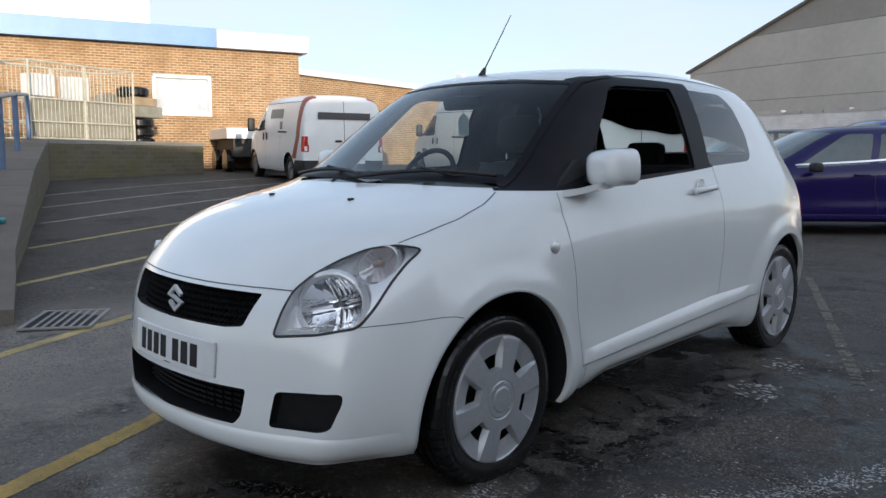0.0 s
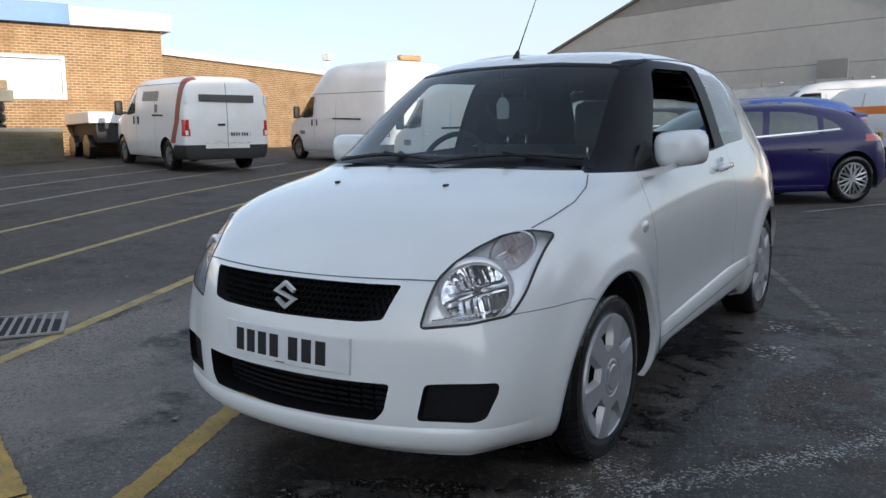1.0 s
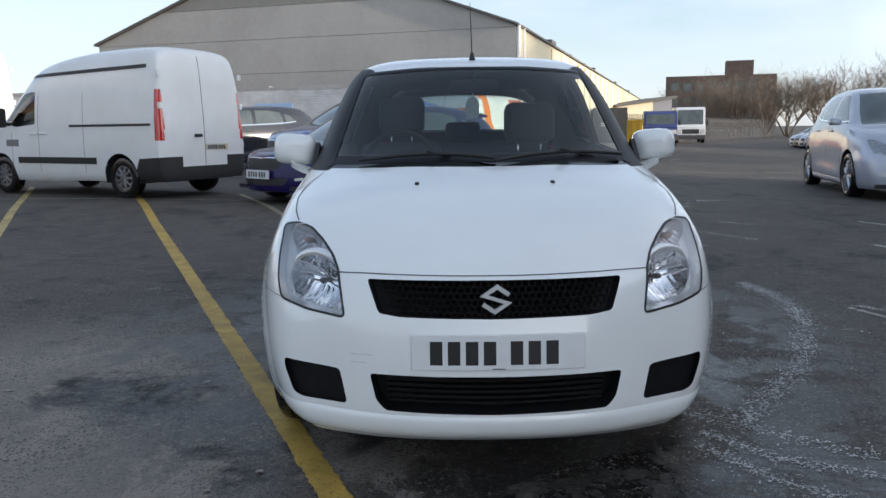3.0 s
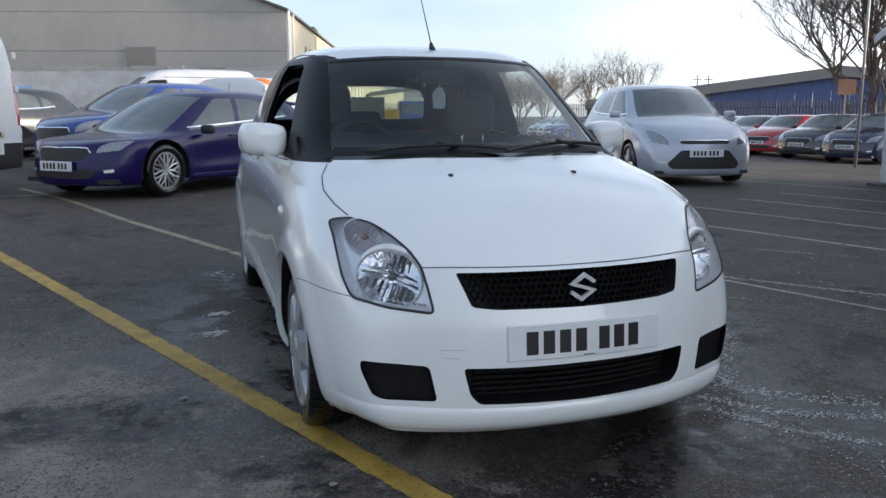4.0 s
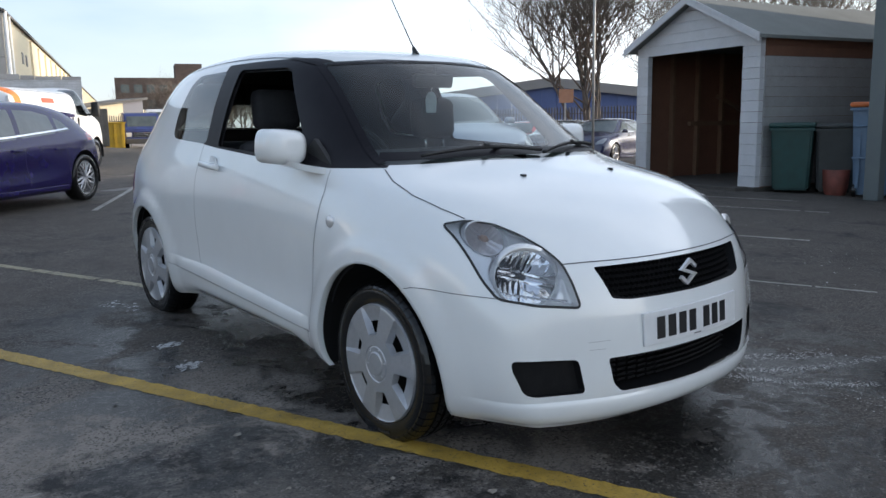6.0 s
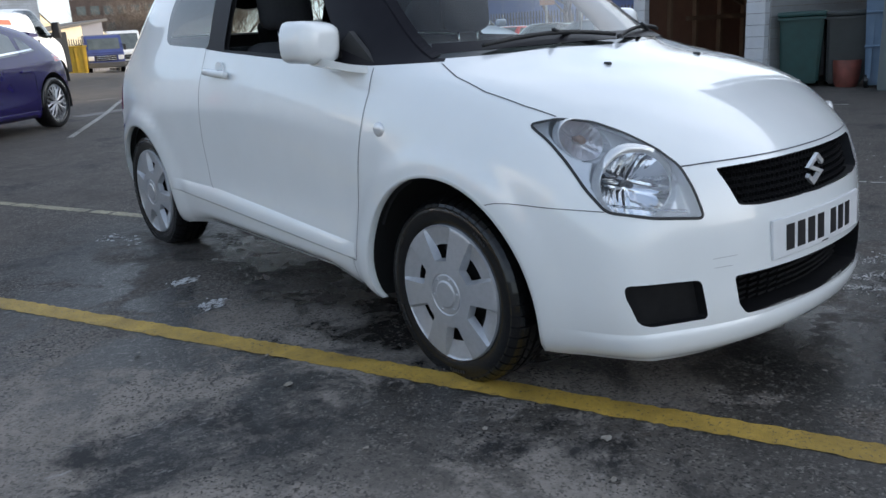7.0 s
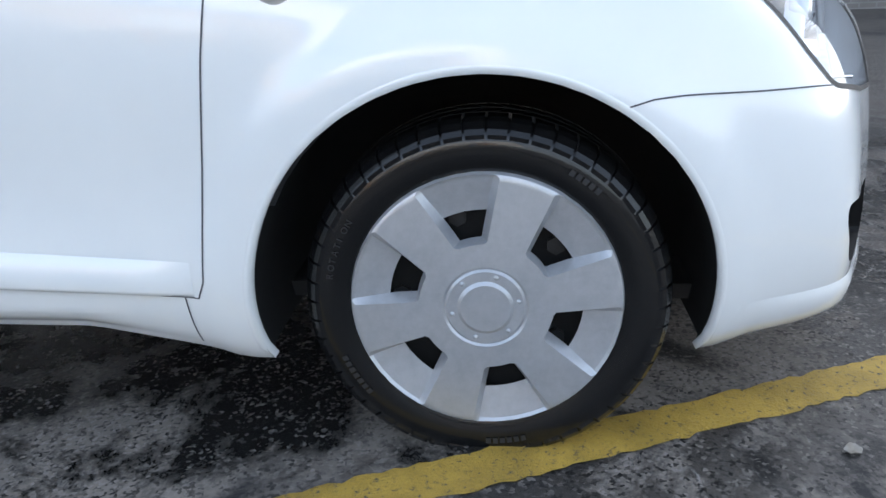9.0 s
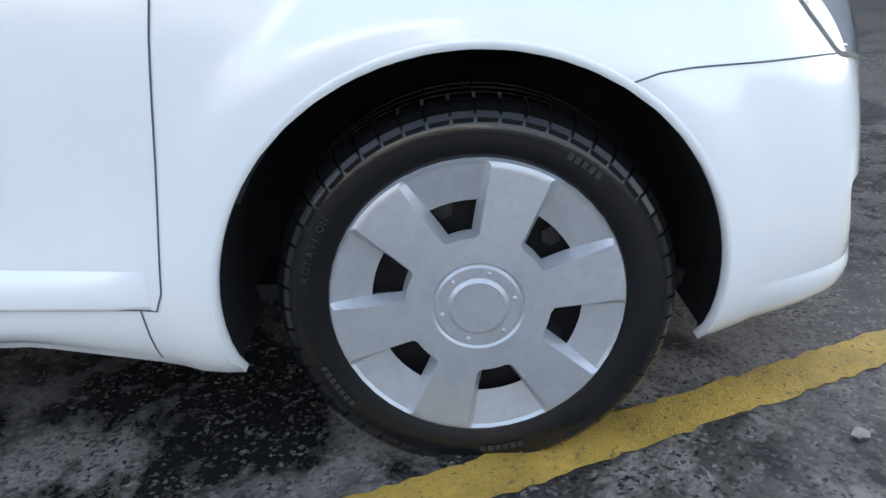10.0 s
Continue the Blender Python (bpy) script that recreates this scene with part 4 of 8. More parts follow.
DARK_SHEET = material("dark_weathered_sheeting", (0.25, 0.24, 0.225), 0.8, second=(0.19, 0.18, 0.17), scale=0.3, fine=0.12, fine_scale=3.0)
CREAM = material("cream_render", (0.74, 0.66, 0.48), 0.8, second=(0.66, 0.58, 0.42), scale=0.35, fine=0.10, fine_scale=4.0)
ROOF = material("shed_roof_sheet", (0.13, 0.125, 0.12), 0.75, second=(0.10, 0.097, 0.093), scale=0.4)
shed = empty("gabled_shed", SH, "long weathered shed with a grey gable and cream side", "building")


def gable_part(z0, z1, lift):
    """The part of the gable between two heights, with the roof's slope at its ends."""
    def reach(z):
        return 0.0 if z <= 6.0 else (z - 6.0) / 4.4 * 12.2
    bm = bmesh.new()
    outline = [(reach(z0), z0), (24.4 - reach(z0), z0)]
    if z0 < 6.0 < z1:
        outline += [(24.4, 6.0)]
    outline += [(24.4 - reach(z1), z1)]
    if abs(24.4 - 2 * reach(z1)) > 0.05:
        outline += [(reach(z1), z1)]
    if z0 < 6.0 < z1:
        outline += [(0, 6.0)]
    prism(bm, outline, 0.3 + lift, Matrix(((1, 0, 0, 0), (0, 0, 1, -0.0 - 0.3 + 0.3), (0, 1, 0, 0), (0, 0, 0, 1))))
    return bm


for z0, z1, mat in ((-1.0, 2.3, SHEET), (2.32, 4.1, SHEET), (4.12, 5.9, SHEET), (5.92, 7.6, SHEET), (7.62, 9.2, DARK_SHEET), (9.22, 10.4, DARK_SHEET)):
    bm = gable_part(z0, z1, 0)
    part("gable_panel", bm, mat, shed)
bm = bmesh.new()
box(bm, (6.2, 0.30, 2.75), (7.6, 0.34, 4.3))
part("gable_window", bm, DARK_SHEET, shed, "boarded dark window")
# y of the frame points to the camera's side, so the shed goes back along minus y
bm = bmesh.new()
box(bm, (0, -185, -1.0), (0.3, -0.01, 6.0))
box(bm, (24.1, -105, -1.0), (24.4, -0.01, 6.0))
part("side_wall", bm, CREAM, shed, "cream side wall in full sun")
bm = bmesh.new()
for x0, z0, x1, z1 in ((-0.16, 5.96, 12.2, 10.42), (24.56, 5.96, 12.2, 10.42)):
    n = Vector((-(z1 - z0), x1 - x0)).normalized() * 0.14
    if n.y < 0:
        n = -n
    prism(bm, [(x0, z0), (x1, z1), (x1, z1 + 0.11), (x0, z0 + 0.11)], 185.6, Matrix(((1, 0, 0, 0), (0, 0, -1, 0.55), (0, 1, 0, 0), (0, 0, 0, 1))))
part("roof", bm, ROOF, shed, "dark sheet roof")
for k in range(40):
    bm = bmesh.new()
    y = -10.3 - 4.3 * k
    box(bm, (-0.10, y - 0.3, 0), (0.0, y, 5.8))
    part("pilaster", bm, CREAM, shed)
for y in (-6.3, -8.0):
    bm = bmesh.new()
    box(bm, (-0.03, y - 0.28, 4.3), (0.02, y + 0.28, 4.85))
    part("window", bm, DARK_SHEET, shed)
for k in range(12):
    bm = bmesh.new()
    y = -13.5 - 8.5 * k
    box(bm, (0.3, y - (0.9 if k == 0 else 0.3), 6.0), (1.3, y + (0.9 if k == 0 else 0.3), 6.42 if k % 3 else 6.62))
    part("roof_vent", bm, ROOF, shed)
bm = bmesh.new()
tube(bm, (-0.12, 0.2, 0.2), (-0.12, 0.2, 6.0), 0.09)
tube(bm, (-0.12, -1.2, 0.2), (-0.12, -1.2, 6.0), 0.06)
part("drainpipe", bm, FRAME_WHITE, shed)

# whitewashed wall
WW = nearer(0.78) @ frame_along(5.5, 29.6, -26.0, 37.2, -0.2)
bm = bmesh.new()
box(bm, (0.25, -0.34, -0.5), (32.3, 0, 3.05))
rng = random.Random(4)
white_wall = tagged(part("wall_whitewashed", bm, WHITE_BRICK, m=WW), "long whitewashed brick wall with a broken grey top", "wall", kind="structure")
x = 0.25
while x < 32:
    w = rng.uniform(0.4, 1.6)
    bm = bmesh.new()
    box(bm, (x, -0.36, 3.04), (x + w - 0.03, 0.02, 3.05 + rng.uniform(0.10, 0.20)))
    part("coping_stone", bm, PALE_CONCRETE, white_wall)
    x += w
bm = bmesh.new()
box(bm, (12.6, 0.0, 1.95), (14.4, 0.03, 2.45))
tagged(part("sign_board", bm, material("pale_blue_sign", (0.30, 0.45, 0.68), 0.5, second=(0.34, 0.48, 0.68), scale=2.0), m=WW), "small plain pale blue sign on the white wall", "sign")

# ---- the white hatchback ----
X3, Y3, Z3 = Vector((1, 0, 0)), Vector((0, 1, 0)), Vector((0, 0, 1))


def mirrored(points):
    """A half outline from the right edge to the middle, with its other half."""
    return points + [(-u, v) for u, v in reversed(points) if abs(u) > 1e-6]


def recess(bm, poly, shape, way, depth, lean=0.0):
    """Walls that run back from an opening's edge, and a plate at their end."""
    cu = sum(p[0] for p in poly) / len(poly)
    cv = sum(p[1] for p in poly) / len(poly)
    front, back = [], []
    for u, v in poly:
        start = Vector((u, -2, v))
        q = shape.on(start, way) or Vector((u, -0.7, v))
        front.append(bm.verts.new(q))
        back.append(bm.verts.new((cu + (u - cu) * (1 - lean), q.y + depth, cv + (v - cv) * (1 - lean))))
    n = len(poly)
    for k in range(n):
        bm.faces.new((front[k], front[(k + 1) % n], back[(k + 1) % n], back[k]))
    bmesh.ops.triangle_fill(bm, edges=[e for e in (bm.edges.get((back[k], back[(k + 1) % n])) for k in range(n)) if e], use_beauty=True)
    bmesh.ops.recalc_face_normals(bm, faces=bm.faces)
    return bm


def arch_liner(shape, y, z, r, s):
    """The dark tub inside a wheel opening, from behind the folded edge inwards."""
    bm = bmesh.new()
    rows = []
    for k in range(57):
        a = radians(-15.5 + 211 * k / 56)
        u, v = y + r * math.cos(a), z + r * math.sin(a)
        q = shape.on((2 * s, u, v), (-s, 0, 0))
        x = abs(q.x) - 0.020 if q is not None else 0.74
        cu, cv = y + (r + 0.010) * math.cos(a), z + (r + 0.010) * math.sin(a)
        rows.append([bm.verts.new(p) for p in ((s * x, u, v), (s * (x - 0.03), cu, cv), (s * 0.46, cu, cv), (s * 0.45, y, z + 0.02))])
    for a, b in zip(rows, rows[1:]):
        for k in range(3):
            bm.faces.new((a[k], b[k], b[k + 1], a[k + 1]))
    bmesh.ops.recalc_face_normals(bm, faces=bm.faces)
    return bm


def arch_lip(shape, y, z, r, s, width=0.022):
    """The folded edge round a wheel opening."""
    bm = bmesh.new()
    rows = []
    for k in range(49):
        a = radians(-17 + 214 * k / 48)
        u, v = y + r * math.cos(a), z + r * math.sin(a)
        q = shape.on((2 * s, u, v), (-s, 0, 0))
        if q is None:
            continue
        o = shape.on((2 * s, y + (r + 0.012) * math.cos(a), z + (r + 0.012) * math.sin(a)), (-s, 0, 0)) or q
        rows.append([bm.verts.new(p) for p in (o + Vector((s * 0.0012, 0, 0)), q + Vector((s * 0.004, 0, 0)), q + Vector((-s * width, 0, 0)))])
    for a, b in zip(rows, rows[1:]):
        for k in range(2):
            bm.faces.new((a[k], b[k], b[k + 1], a[k + 1]))
    bmesh.ops.recalc_face_normals(bm, faces=bm.faces)
    return bm


# The wheel cover: six wide blades with scoops and holes between them, outwards along x.
def trim_mesh():
    bm = bmesh.new()
    radii = [0.046, 0.062, 0.066, 0.070, 0.085, 0.100, 0.108, 0.113, 0.120, 0.132, 0.140, 0.149, 0.158, 0.170, 0.185, 0.198, 0.208, 0.214, 0.219, 0.222]

    def dome(r):
        if r > 0.217:
            return 0.0 if r > 0.22 else 0.008
        return 0.010 + 0.008 * (1 - (r / 0.217) ** 2) - (0.003 if abs(r - 0.066) < 0.003 else 0)

    def half(r):
        return 0.0175 + max(0.0, r - 0.113) / 0.102 * 0.040

    def depth(r):
        if r < 0.1125 or r > 0.2145:
            return 0.0
        return 0.024 - 0.018 * max(0.0, min(1.0, (r - 0.150) / 0.064))

    offsets, rings = [-1.0, -0.75, -0.5, -0.25, "o", "i", -0.5, 0.0, 0.5, "I", "O", 0.25, 0.5, 0.75], []
    for r in radii:
        row = []
        for k in range(6):
            mid = radians(42 + 60 * k)
            edge = math.asin(min(0.99, half(r) / r))
            wall = 0.010 / r * (1 if depth(r) else 0.3)
            angles = [-radians(30) + (radians(30) - edge - wall) * j / 4 for j in range(4)]
            angles += [-edge - wall, -edge] + [edge * f for f in (-0.5, 0, 0.5)] + [edge, edge + wall]
            angles += [edge + wall + (radians(30) - edge - wall) * j / 4 for j in range(1, 4)]
            for j, a in enumerate(angles):
                deep = depth(r) if 5 <= j <= 9 else 0.0
                row.append(bm.verts.new((dome(r) - deep, r * math.cos(mid + a), r * math.sin(mid + a))))
        rings.append(row)
    n = len(rings[0])
    for i, (p, q) in enumerate(zip(rings, rings[1:])):
        rm = (radii[i] + radii[i + 1]) / 2
        for k in range(n):
            j = k % 14
            if 0.113 < rm < 0.163 and 5 <= j <= 8:
                continue
            bm.faces.new((p[k], p[(k + 1) % n], q[(k + 1) % n], q[k]))
    # the cap in the middle
    c = bm.verts.new((0.0225, 0, 0))
    lip = [bm.verts.new((0.0215, 0.040 * math.cos(2 * math.pi * k / n), 0.040 * math.sin(2 * math.pi * k / n))) for k in range(n)]
    inner = rings[0]
    start = min(range(n), key=lambda k: (lip[k].co.yz - inner[0].co.yz).length)
    for k in range(n):
        bm.faces.new((inner[k], lip[(start + k) % n], lip[(start + k + 1) % n], inner[(k + 1) % n]))
        bm.faces.new((lip[k], c, lip[(k + 1) % n]))
    bmesh.ops.recalc_face_normals(bm, faces=bm.faces)
    return bm


def tyre_mesh(r, rim, width, blocks=64):
    bm = bmesh.new()
    h = width / 2
    lathe(bm, [(h - 0.040, rim - 0.012), (h - 0.030, rim + 0.006), (h - 0.010, rim + 0.015), (h - 0.003, rim + 0.032), (h - 0.001, rim + 0.050), (h - 0.002, r - 0.030), (h - 0.010, r - 0.018), (h - 0.020, r - 0.010), (h - 0.034, r - 0.006),
               (-h + 0.034, r - 0.006), (-h + 0.010, r - 0.02), (-h, rim + 0.03), (-h + 0.03, rim - 0.01)], 72)
    bmesh.ops.recalc_face_normals(bm, faces=bm.faces)
    return bm


def tread_mesh(r, width, blocks=52):
    """The blocks of a tyre's tread: broad ones that fold over the shoulder, two rows between."""
    bm = bmesh.new()
    h = width / 2

    def block(profile, a0, a1, skew):
        rows = [[bm.verts.new((x, rr * math.cos(a + skew * x), rr * math.sin(a + skew * x))) for x, rr in profile] for a in (a0, a1)]
        low = [[bm.verts.new((x * 0.985, (rr - 0.007) * math.cos(a + skew * x), (rr - 0.007) * math.sin(a + skew * x))) for x, rr in profile] for a in (a0, a1)]
        n = len(profile)
        for k in range(n - 1):
            bm.faces.new((rows[0][k], rows[0][k + 1], rows[1][k + 1], rows[1][k]))
            for j in (0, 1):
                bm.faces.new((rows[j][k], rows[j][k + 1], low[j][k + 1], low[j][k]))
        for k in (0, n - 1):
            bm.faces.new((rows[0][k], rows[1][k], low[1][k], low[0][k]))
    for k in range(blocks):
        a0, a1 = 2 * math.pi * k / blocks, 2 * math.pi * (k + 0.86) / blocks
        for side_ in (1, -1):
            block([(side_ * (h - 0.0005), r - 0.024), (side_ * (h - 0.006), r - 0.016), (side_ * (h - 0.018), r - 0.0065), (side_ * (h - 0.034), r - 0.002), (side_ * (h - 0.052), r)], a0, a1, 0.0)
            block([(side_ * (h - 0.060), r), (side_ * (h - 0.086), r)], a0, a1, 2.5 * side_)
    bmesh.ops.recalc_face_normals(bm, faces=bm.faces)
    return bm


SIDEWALL_INK = material("raised_rubber", (0.022, 0.022, 0.024), 0.4, second=(0.028, 0.028, 0.03), scale=40.0)


def letter_mesh(ch, size):
    """One letter of the built-in font as plain triangles."""
    data = bpy.data.curves.new("letter", "FONT")
    data.body, data.size = ch, size
    ob = bpy.data.objects.new("letter", data)
    me = ob.to_mesh()
    pts, tris = [v.co.copy() for v in me.vertices], [tuple(p.vertices) for p in me.polygons]
    ob.to_mesh_clear()
    bpy.data.objects.remove(ob)
    return pts, tris


def tyre_writing(r):
    """The word and the plain bars that stand on a tyre's sidewall."""
    bm = bmesh.new()
    x, rr = 0.0935, r - 0.052
    for k, ch in enumerate("ROTATION"):
        pts, tris = letter_mesh(ch, 0.015)
        a0 = radians(170 - 3.1 * k)
        vs = [bm.verts.new((x, (rr + p.y) * math.cos(a0 - (p.x) / rr), (rr + p.y) * math.sin(a0 - p.x / rr))) for p in pts]
        for t in tris:
            bm.faces.new([vs[i] for i in t])
    for base, count in ((285, 6), (60, 5), (220, 7)):
        for k in range(count):
            a0, a1 = radians(base - 2.7 * k), radians(base - 2.7 * k - 1.9)
            v = [bm.verts.new((x, q * math.cos(a), q * math.sin(a))) for q, a in ((rr, a0), (rr, a1), (rr + 0.010, a1), (rr + 0.010, a0))]
            bm.faces.new(v)
    return bm


def wheel(parent, x, y, z, r, s, turn=0.0):
    """A steel wheel with its silver cover."""
    hub = new("wheel")
    hub.parent = parent
    hub.matrix_basis = Matrix.Translation((x, y, z)) @ (Matrix() if s > 0 else Matrix.Rotation(math.pi, 4, "Z")) @ Matrix.Rotation(turn, 4, "X")
    tyre = part("tyre", tyre_mesh(r, 0.205, 0.185), RUBBER, hub, "worn black rubber tyre", angle=35)
    tagged(part("tread", tread_mesh(r, 0.185), RUBBER, hub, "worn tread blocks"), kind="stuff")
    rim = bmesh.new()
    lathe(rim, [(0.078, 0.211), (0.066, 0.198), (0.040, 0.190), (0.030, 0.10), (0.045, 0.06), (0.045, 0.001)], 48)
    part("rim", rim, LINER, hub, "black steel wheel behind the cover", angle=30)
    cover = part("wheel_cover", trim_mesh(), TRIM_SILVER, hub, "scuffed silver plastic six-blade cover", angle=24, m=Matrix.Translation((0.0835, 0, 0)))
    for k in range(6):
        a = radians(12 + 60 * k)
        d = bmesh.new()
        bmesh.ops.create_uvsphere(d, u_segments=10, v_segments=6, radius=0.0045)
        part("stud", d, TRIM_SILVER, cover, smooth=True, m=Matrix.Translation((0.0165, 0.055 * math.cos(a), 0.055 * math.sin(a))))
    tagged(part("lettering", tyre_writing(r), SIDEWALL_INK, tyre, "raised lettering on the sidewall"), kind="stuff")
    for k in range(5):
        a = radians(20 + 72 * k)
        d = bmesh.new()
        tube(d, (0.03, 0.142 * math.cos(a + .3), 0.142 * math.sin(a + .3)), (0.046, 0.142 * math.cos(a + .3), 0.142 * math.sin(a + .3)), 0.016, sides=6)
        part("wheel_nut", d, PLASTIC, hub)
    return hub


def seat(parent, x, y, z, back=12, wide=0.50, pad=True):
    """A car seat: cushion, backrest and headrest."""
    s = new("seat")
    s.parent = parent
    s.matrix_basis = Matrix.Translation((x, y, z))
    b = bmesh.new()
    box(b, (-wide / 2, -0.25, 0), (wide / 2, 0.28, 0.16), 0.06)
    part("cushion", b, FABRIC, s, angle=50)
    b = bmesh.new()
    box(b, (-wide / 2 + 0.01, -0.07, 0), (wide / 2 - 0.01, 0.07, 0.60), 0.06)
    part("backrest", b, FABRIC, s, m=pose(0, 0.28, 0.06, -back), angle=50)
    if pad:
        b = bmesh.new()
        box(b, (-0.135, -0.05, 0), (0.135, 0.05, 0.215), 0.045)
        part("headrest", b, FABRIC, s, m=pose(0, 0.425, 0.70, -back + 4), angle=50)
        for px in (-0.06, 0.06):
            b = bmesh.new()
            tube(b, (px, 0.40, 0.60), (px, 0.425, 0.74), 0.006, sides=8)
            part("headrest_post", b, CHROME, s, smooth=True)
    return s


def mirror_case(parent, s):
    arm = new("door_mirror")
    arm.parent = parent
    b = bmesh.new()
    box(b, (-0.098, -0.075, -0.072), (0.098, 0.055, 0.072))
    bmesh.ops.subdivide_edges(b, edges=b.edges, cuts=5, use_grid_fill=True)
    for v in b.verts:
        x, y, z = v.co.x / 0.098, (v.co.y + 0.01) / 0.065, v.co.z / 0.072
        n = (abs(x) ** 4 + abs(z) ** 3.2) ** 0.25
        m_ = max(abs(x), abs(z), 1e-6)
        k = m_ / max(n, 1e-6) if n > 0 else 1
        v.co.x, v.co.z = v.co.x * k, v.co.z * k
        if y < 0:
            f = math.sqrt(max(0.0, 1 - 0.75 * min(1, abs(y)) ** 2.2))
            v.co.x, v.co.z = v.co.x * f, v.co.z * f
    bmesh.ops.recalc_face_normals(b, faces=b.faces)
    case = part("mirror_case", b, WHITE, arm, "body-coloured mirror case", angle=60, m=pose(s * 0.850, 0.615, 1.052, 0, -4 * s, -10 * s))
    g = bmesh.new()
    prism(g, rounded([(-0.085, -0.058), (0.085, -0.058), (0.085, 0.058), (-0.085, 0.058)], 0.03), 0.004, Matrix(((1, 0, 0, 0), (0, 0, 1, 0.056), (0, 1, 0, 0), (0, 0, 0, 1))))
    part("mirror_glass", g, CHROME, case)
    b = bmesh.new()
    rows = []
    for f in range(7):
        t = f / 6
        cx, cz = 0.765 + 0.095 * t, 0.962 + 0.028 * t ** 1.5
        rows.append([b.verts.new((s * cx, 0.47 + 0.10 * t + dy, cz + dz)) for dy, dz in ((-0.052 + 0.01 * t, -0.014), (-0.05, 0.010), (0.05, 0.012), (0.055, -0.012))])
    for p, q in zip(rows, rows[1:]):
        for k in range(4):
            b.faces.new((p[k], p[(k + 1) % 4], q[(k + 1) % 4], q[k]))
    b.faces.new(rows[0]), b.faces.new(rows[-1])
    bmesh.ops.recalc_face_normals(b, faces=b.faces)
    part("mirror_arm", b, WHITE, arm, angle=50)
    b = bmesh.new()
    prism(b, [(0.40, 0.972), (0.66, 0.985), (0.60, 1.045), (0.545, 1.085)], 0.02, Matrix(((0, 0, s, s * 0.722), (1, 0, 0, 0), (0, 1, 0, 0), (0, 0, 0, 1))))
    part("mirror_base", b, PLASTIC, arm)
    return arm


def headlight(parent, shape, lens, s):
    """Lens, chrome bowl and bulbs of one lamp; lens is the piece cut out of the body."""
    unit = new("headlight")
    unit.parent = parent
    inner = bmesh.new()
    edge = [e for e in lens.edges if e.is_boundary]
    back = Vector((-s * 0.35, 0.93, -0.1)).normalized()
    ids = {}
    for e in edge:
        a, b = e.verts
        for v in (a, b):
            if v not in ids:
                ids[v] = (inner.verts.new(v.co - shape.normal(v.co) * 0.003), inner.verts.new(v.co + back * 0.05))
        inner.faces.new((ids[a][0], ids[b][0], ids[b][1], ids[a][1]))
    floor, seen = [], {}
    for f in lens.faces:
        vs = []
        for v in f.verts:
            if v in ids:
                vs.append(ids[v][1])
            else:
                if v not in seen:
                    seen[v] = inner.verts.new(v.co + back * 0.055)
                vs.append(seen[v])
        try:
            inner.faces.new(vs)
        except ValueError:
            pass
    bmesh.ops.recalc_face_normals(inner, faces=inner.faces)
    bmesh.ops.subdivide_edges(inner, edges=inner.edges, cuts=2, use_grid_fill=True)
    look_way = Vector((s * 0.42, -0.9, 0.12)).normalized()
    turn = look_way.to_track_quat("Z", "Y").to_matrix().to_4x4()
    lamps = (("main_reflector", (0.590, -0.549, 0.662), 0.107, 0.070, 1.0, 0.84, 16), ("turn_reflector", (0.640, -0.400, 0.780), 0.055, 0.034, 1.30, 0.92, 34))
    places = [(Matrix.Translation((s * spot[0], spot[1] + 0.012, spot[2])) @ turn @ Matrix.Rotation(radians(s * lean), 4, "Z") @ Matrix.Diagonal((wide, tall, 1, 1)), r) for name, spot, r, deep, wide, tall, lean in lamps]
    for v in inner.verts:
        if shape.tree.find_nearest(v.co)[3] < 0.028:
            continue
        for at, r in places:
            d = at.inverted() @ v.co
            if d.xy.length < r * 1.06:
                v.co -= look_way * (d.z + 0.09)
    part("housing", inner, HOUSING, unit, "bright silver housing", smooth=True)
    for (name, spot, r, deep, wide, tall, lean), (at, _) in zip(lamps, places):
        b = bmesh.new()
        lines, ring_n, cell = [], 14, 0.022 if name == "main_reflector" else 0.012
        for i in range(ring_n + 1):
            rho = r * (0.10 + 0.90 * i / ring_n)
            row = []
            for j in range(72):
                a = 2 * math.pi * j / 72
                u, v = rho * math.cos(a), rho * math.sin(a)
                flute = abs(math.sin(math.pi * u / cell)) if abs(v) > r * 0.22 else abs(math.sin(math.pi * v / cell))
                row.append(b.verts.new((u, v, deep * ((rho / r) ** 2 - 1) + 0.0034 * (flute - 0.5) * (0 if i in (0, ring_n) else 1))))
            lines.append(row)
        for p, q in zip(lines, lines[1:]):
            for j in range(72):
                b.faces.new((p[j], p[(j + 1) % 72], q[(j + 1) % 72], q[j]))
        b.faces.new(lines[0])
        bmesh.ops.recalc_face_normals(b, faces=b.faces)
        bowl = part(name, b, CHROME if name == "main_reflector" else SMOKED, unit, "fluted chrome bowl", angle=28, m=at)
        b = bmesh.new()
        lathe(b, [(-0.004, r * 0.985), (0.003, r * 1.0), (0.003, r * 1.02), (-0.004, r * 1.05), (-0.026, r * 1.10)], 56, "Z")
        part("bezel", b, LAMP_SILVER, bowl, "thin satin silver ring", smooth=True)
        b = bmesh.new()
        tube(b, (0, 0, -deep), (0, 0, -deep + 0.030), 0.010, 0.008, 12)
        bmesh.ops.create_uvsphere(b, u_segments=12, v_segments=8, radius=0.013, matrix=Matrix.Translation((0, 0, -deep + 0.034)))
        part("bulb", b, GREY_PLASTIC if name == "main_reflector" else AMBER_BULB, bowl, smooth=True)
    # the satin lid that arches over the main bowl
    b = bmesh.new()
    at, r = places[0]
    rows = []
    for k in range(25):
        a = radians(20 + 150 * k / 24)
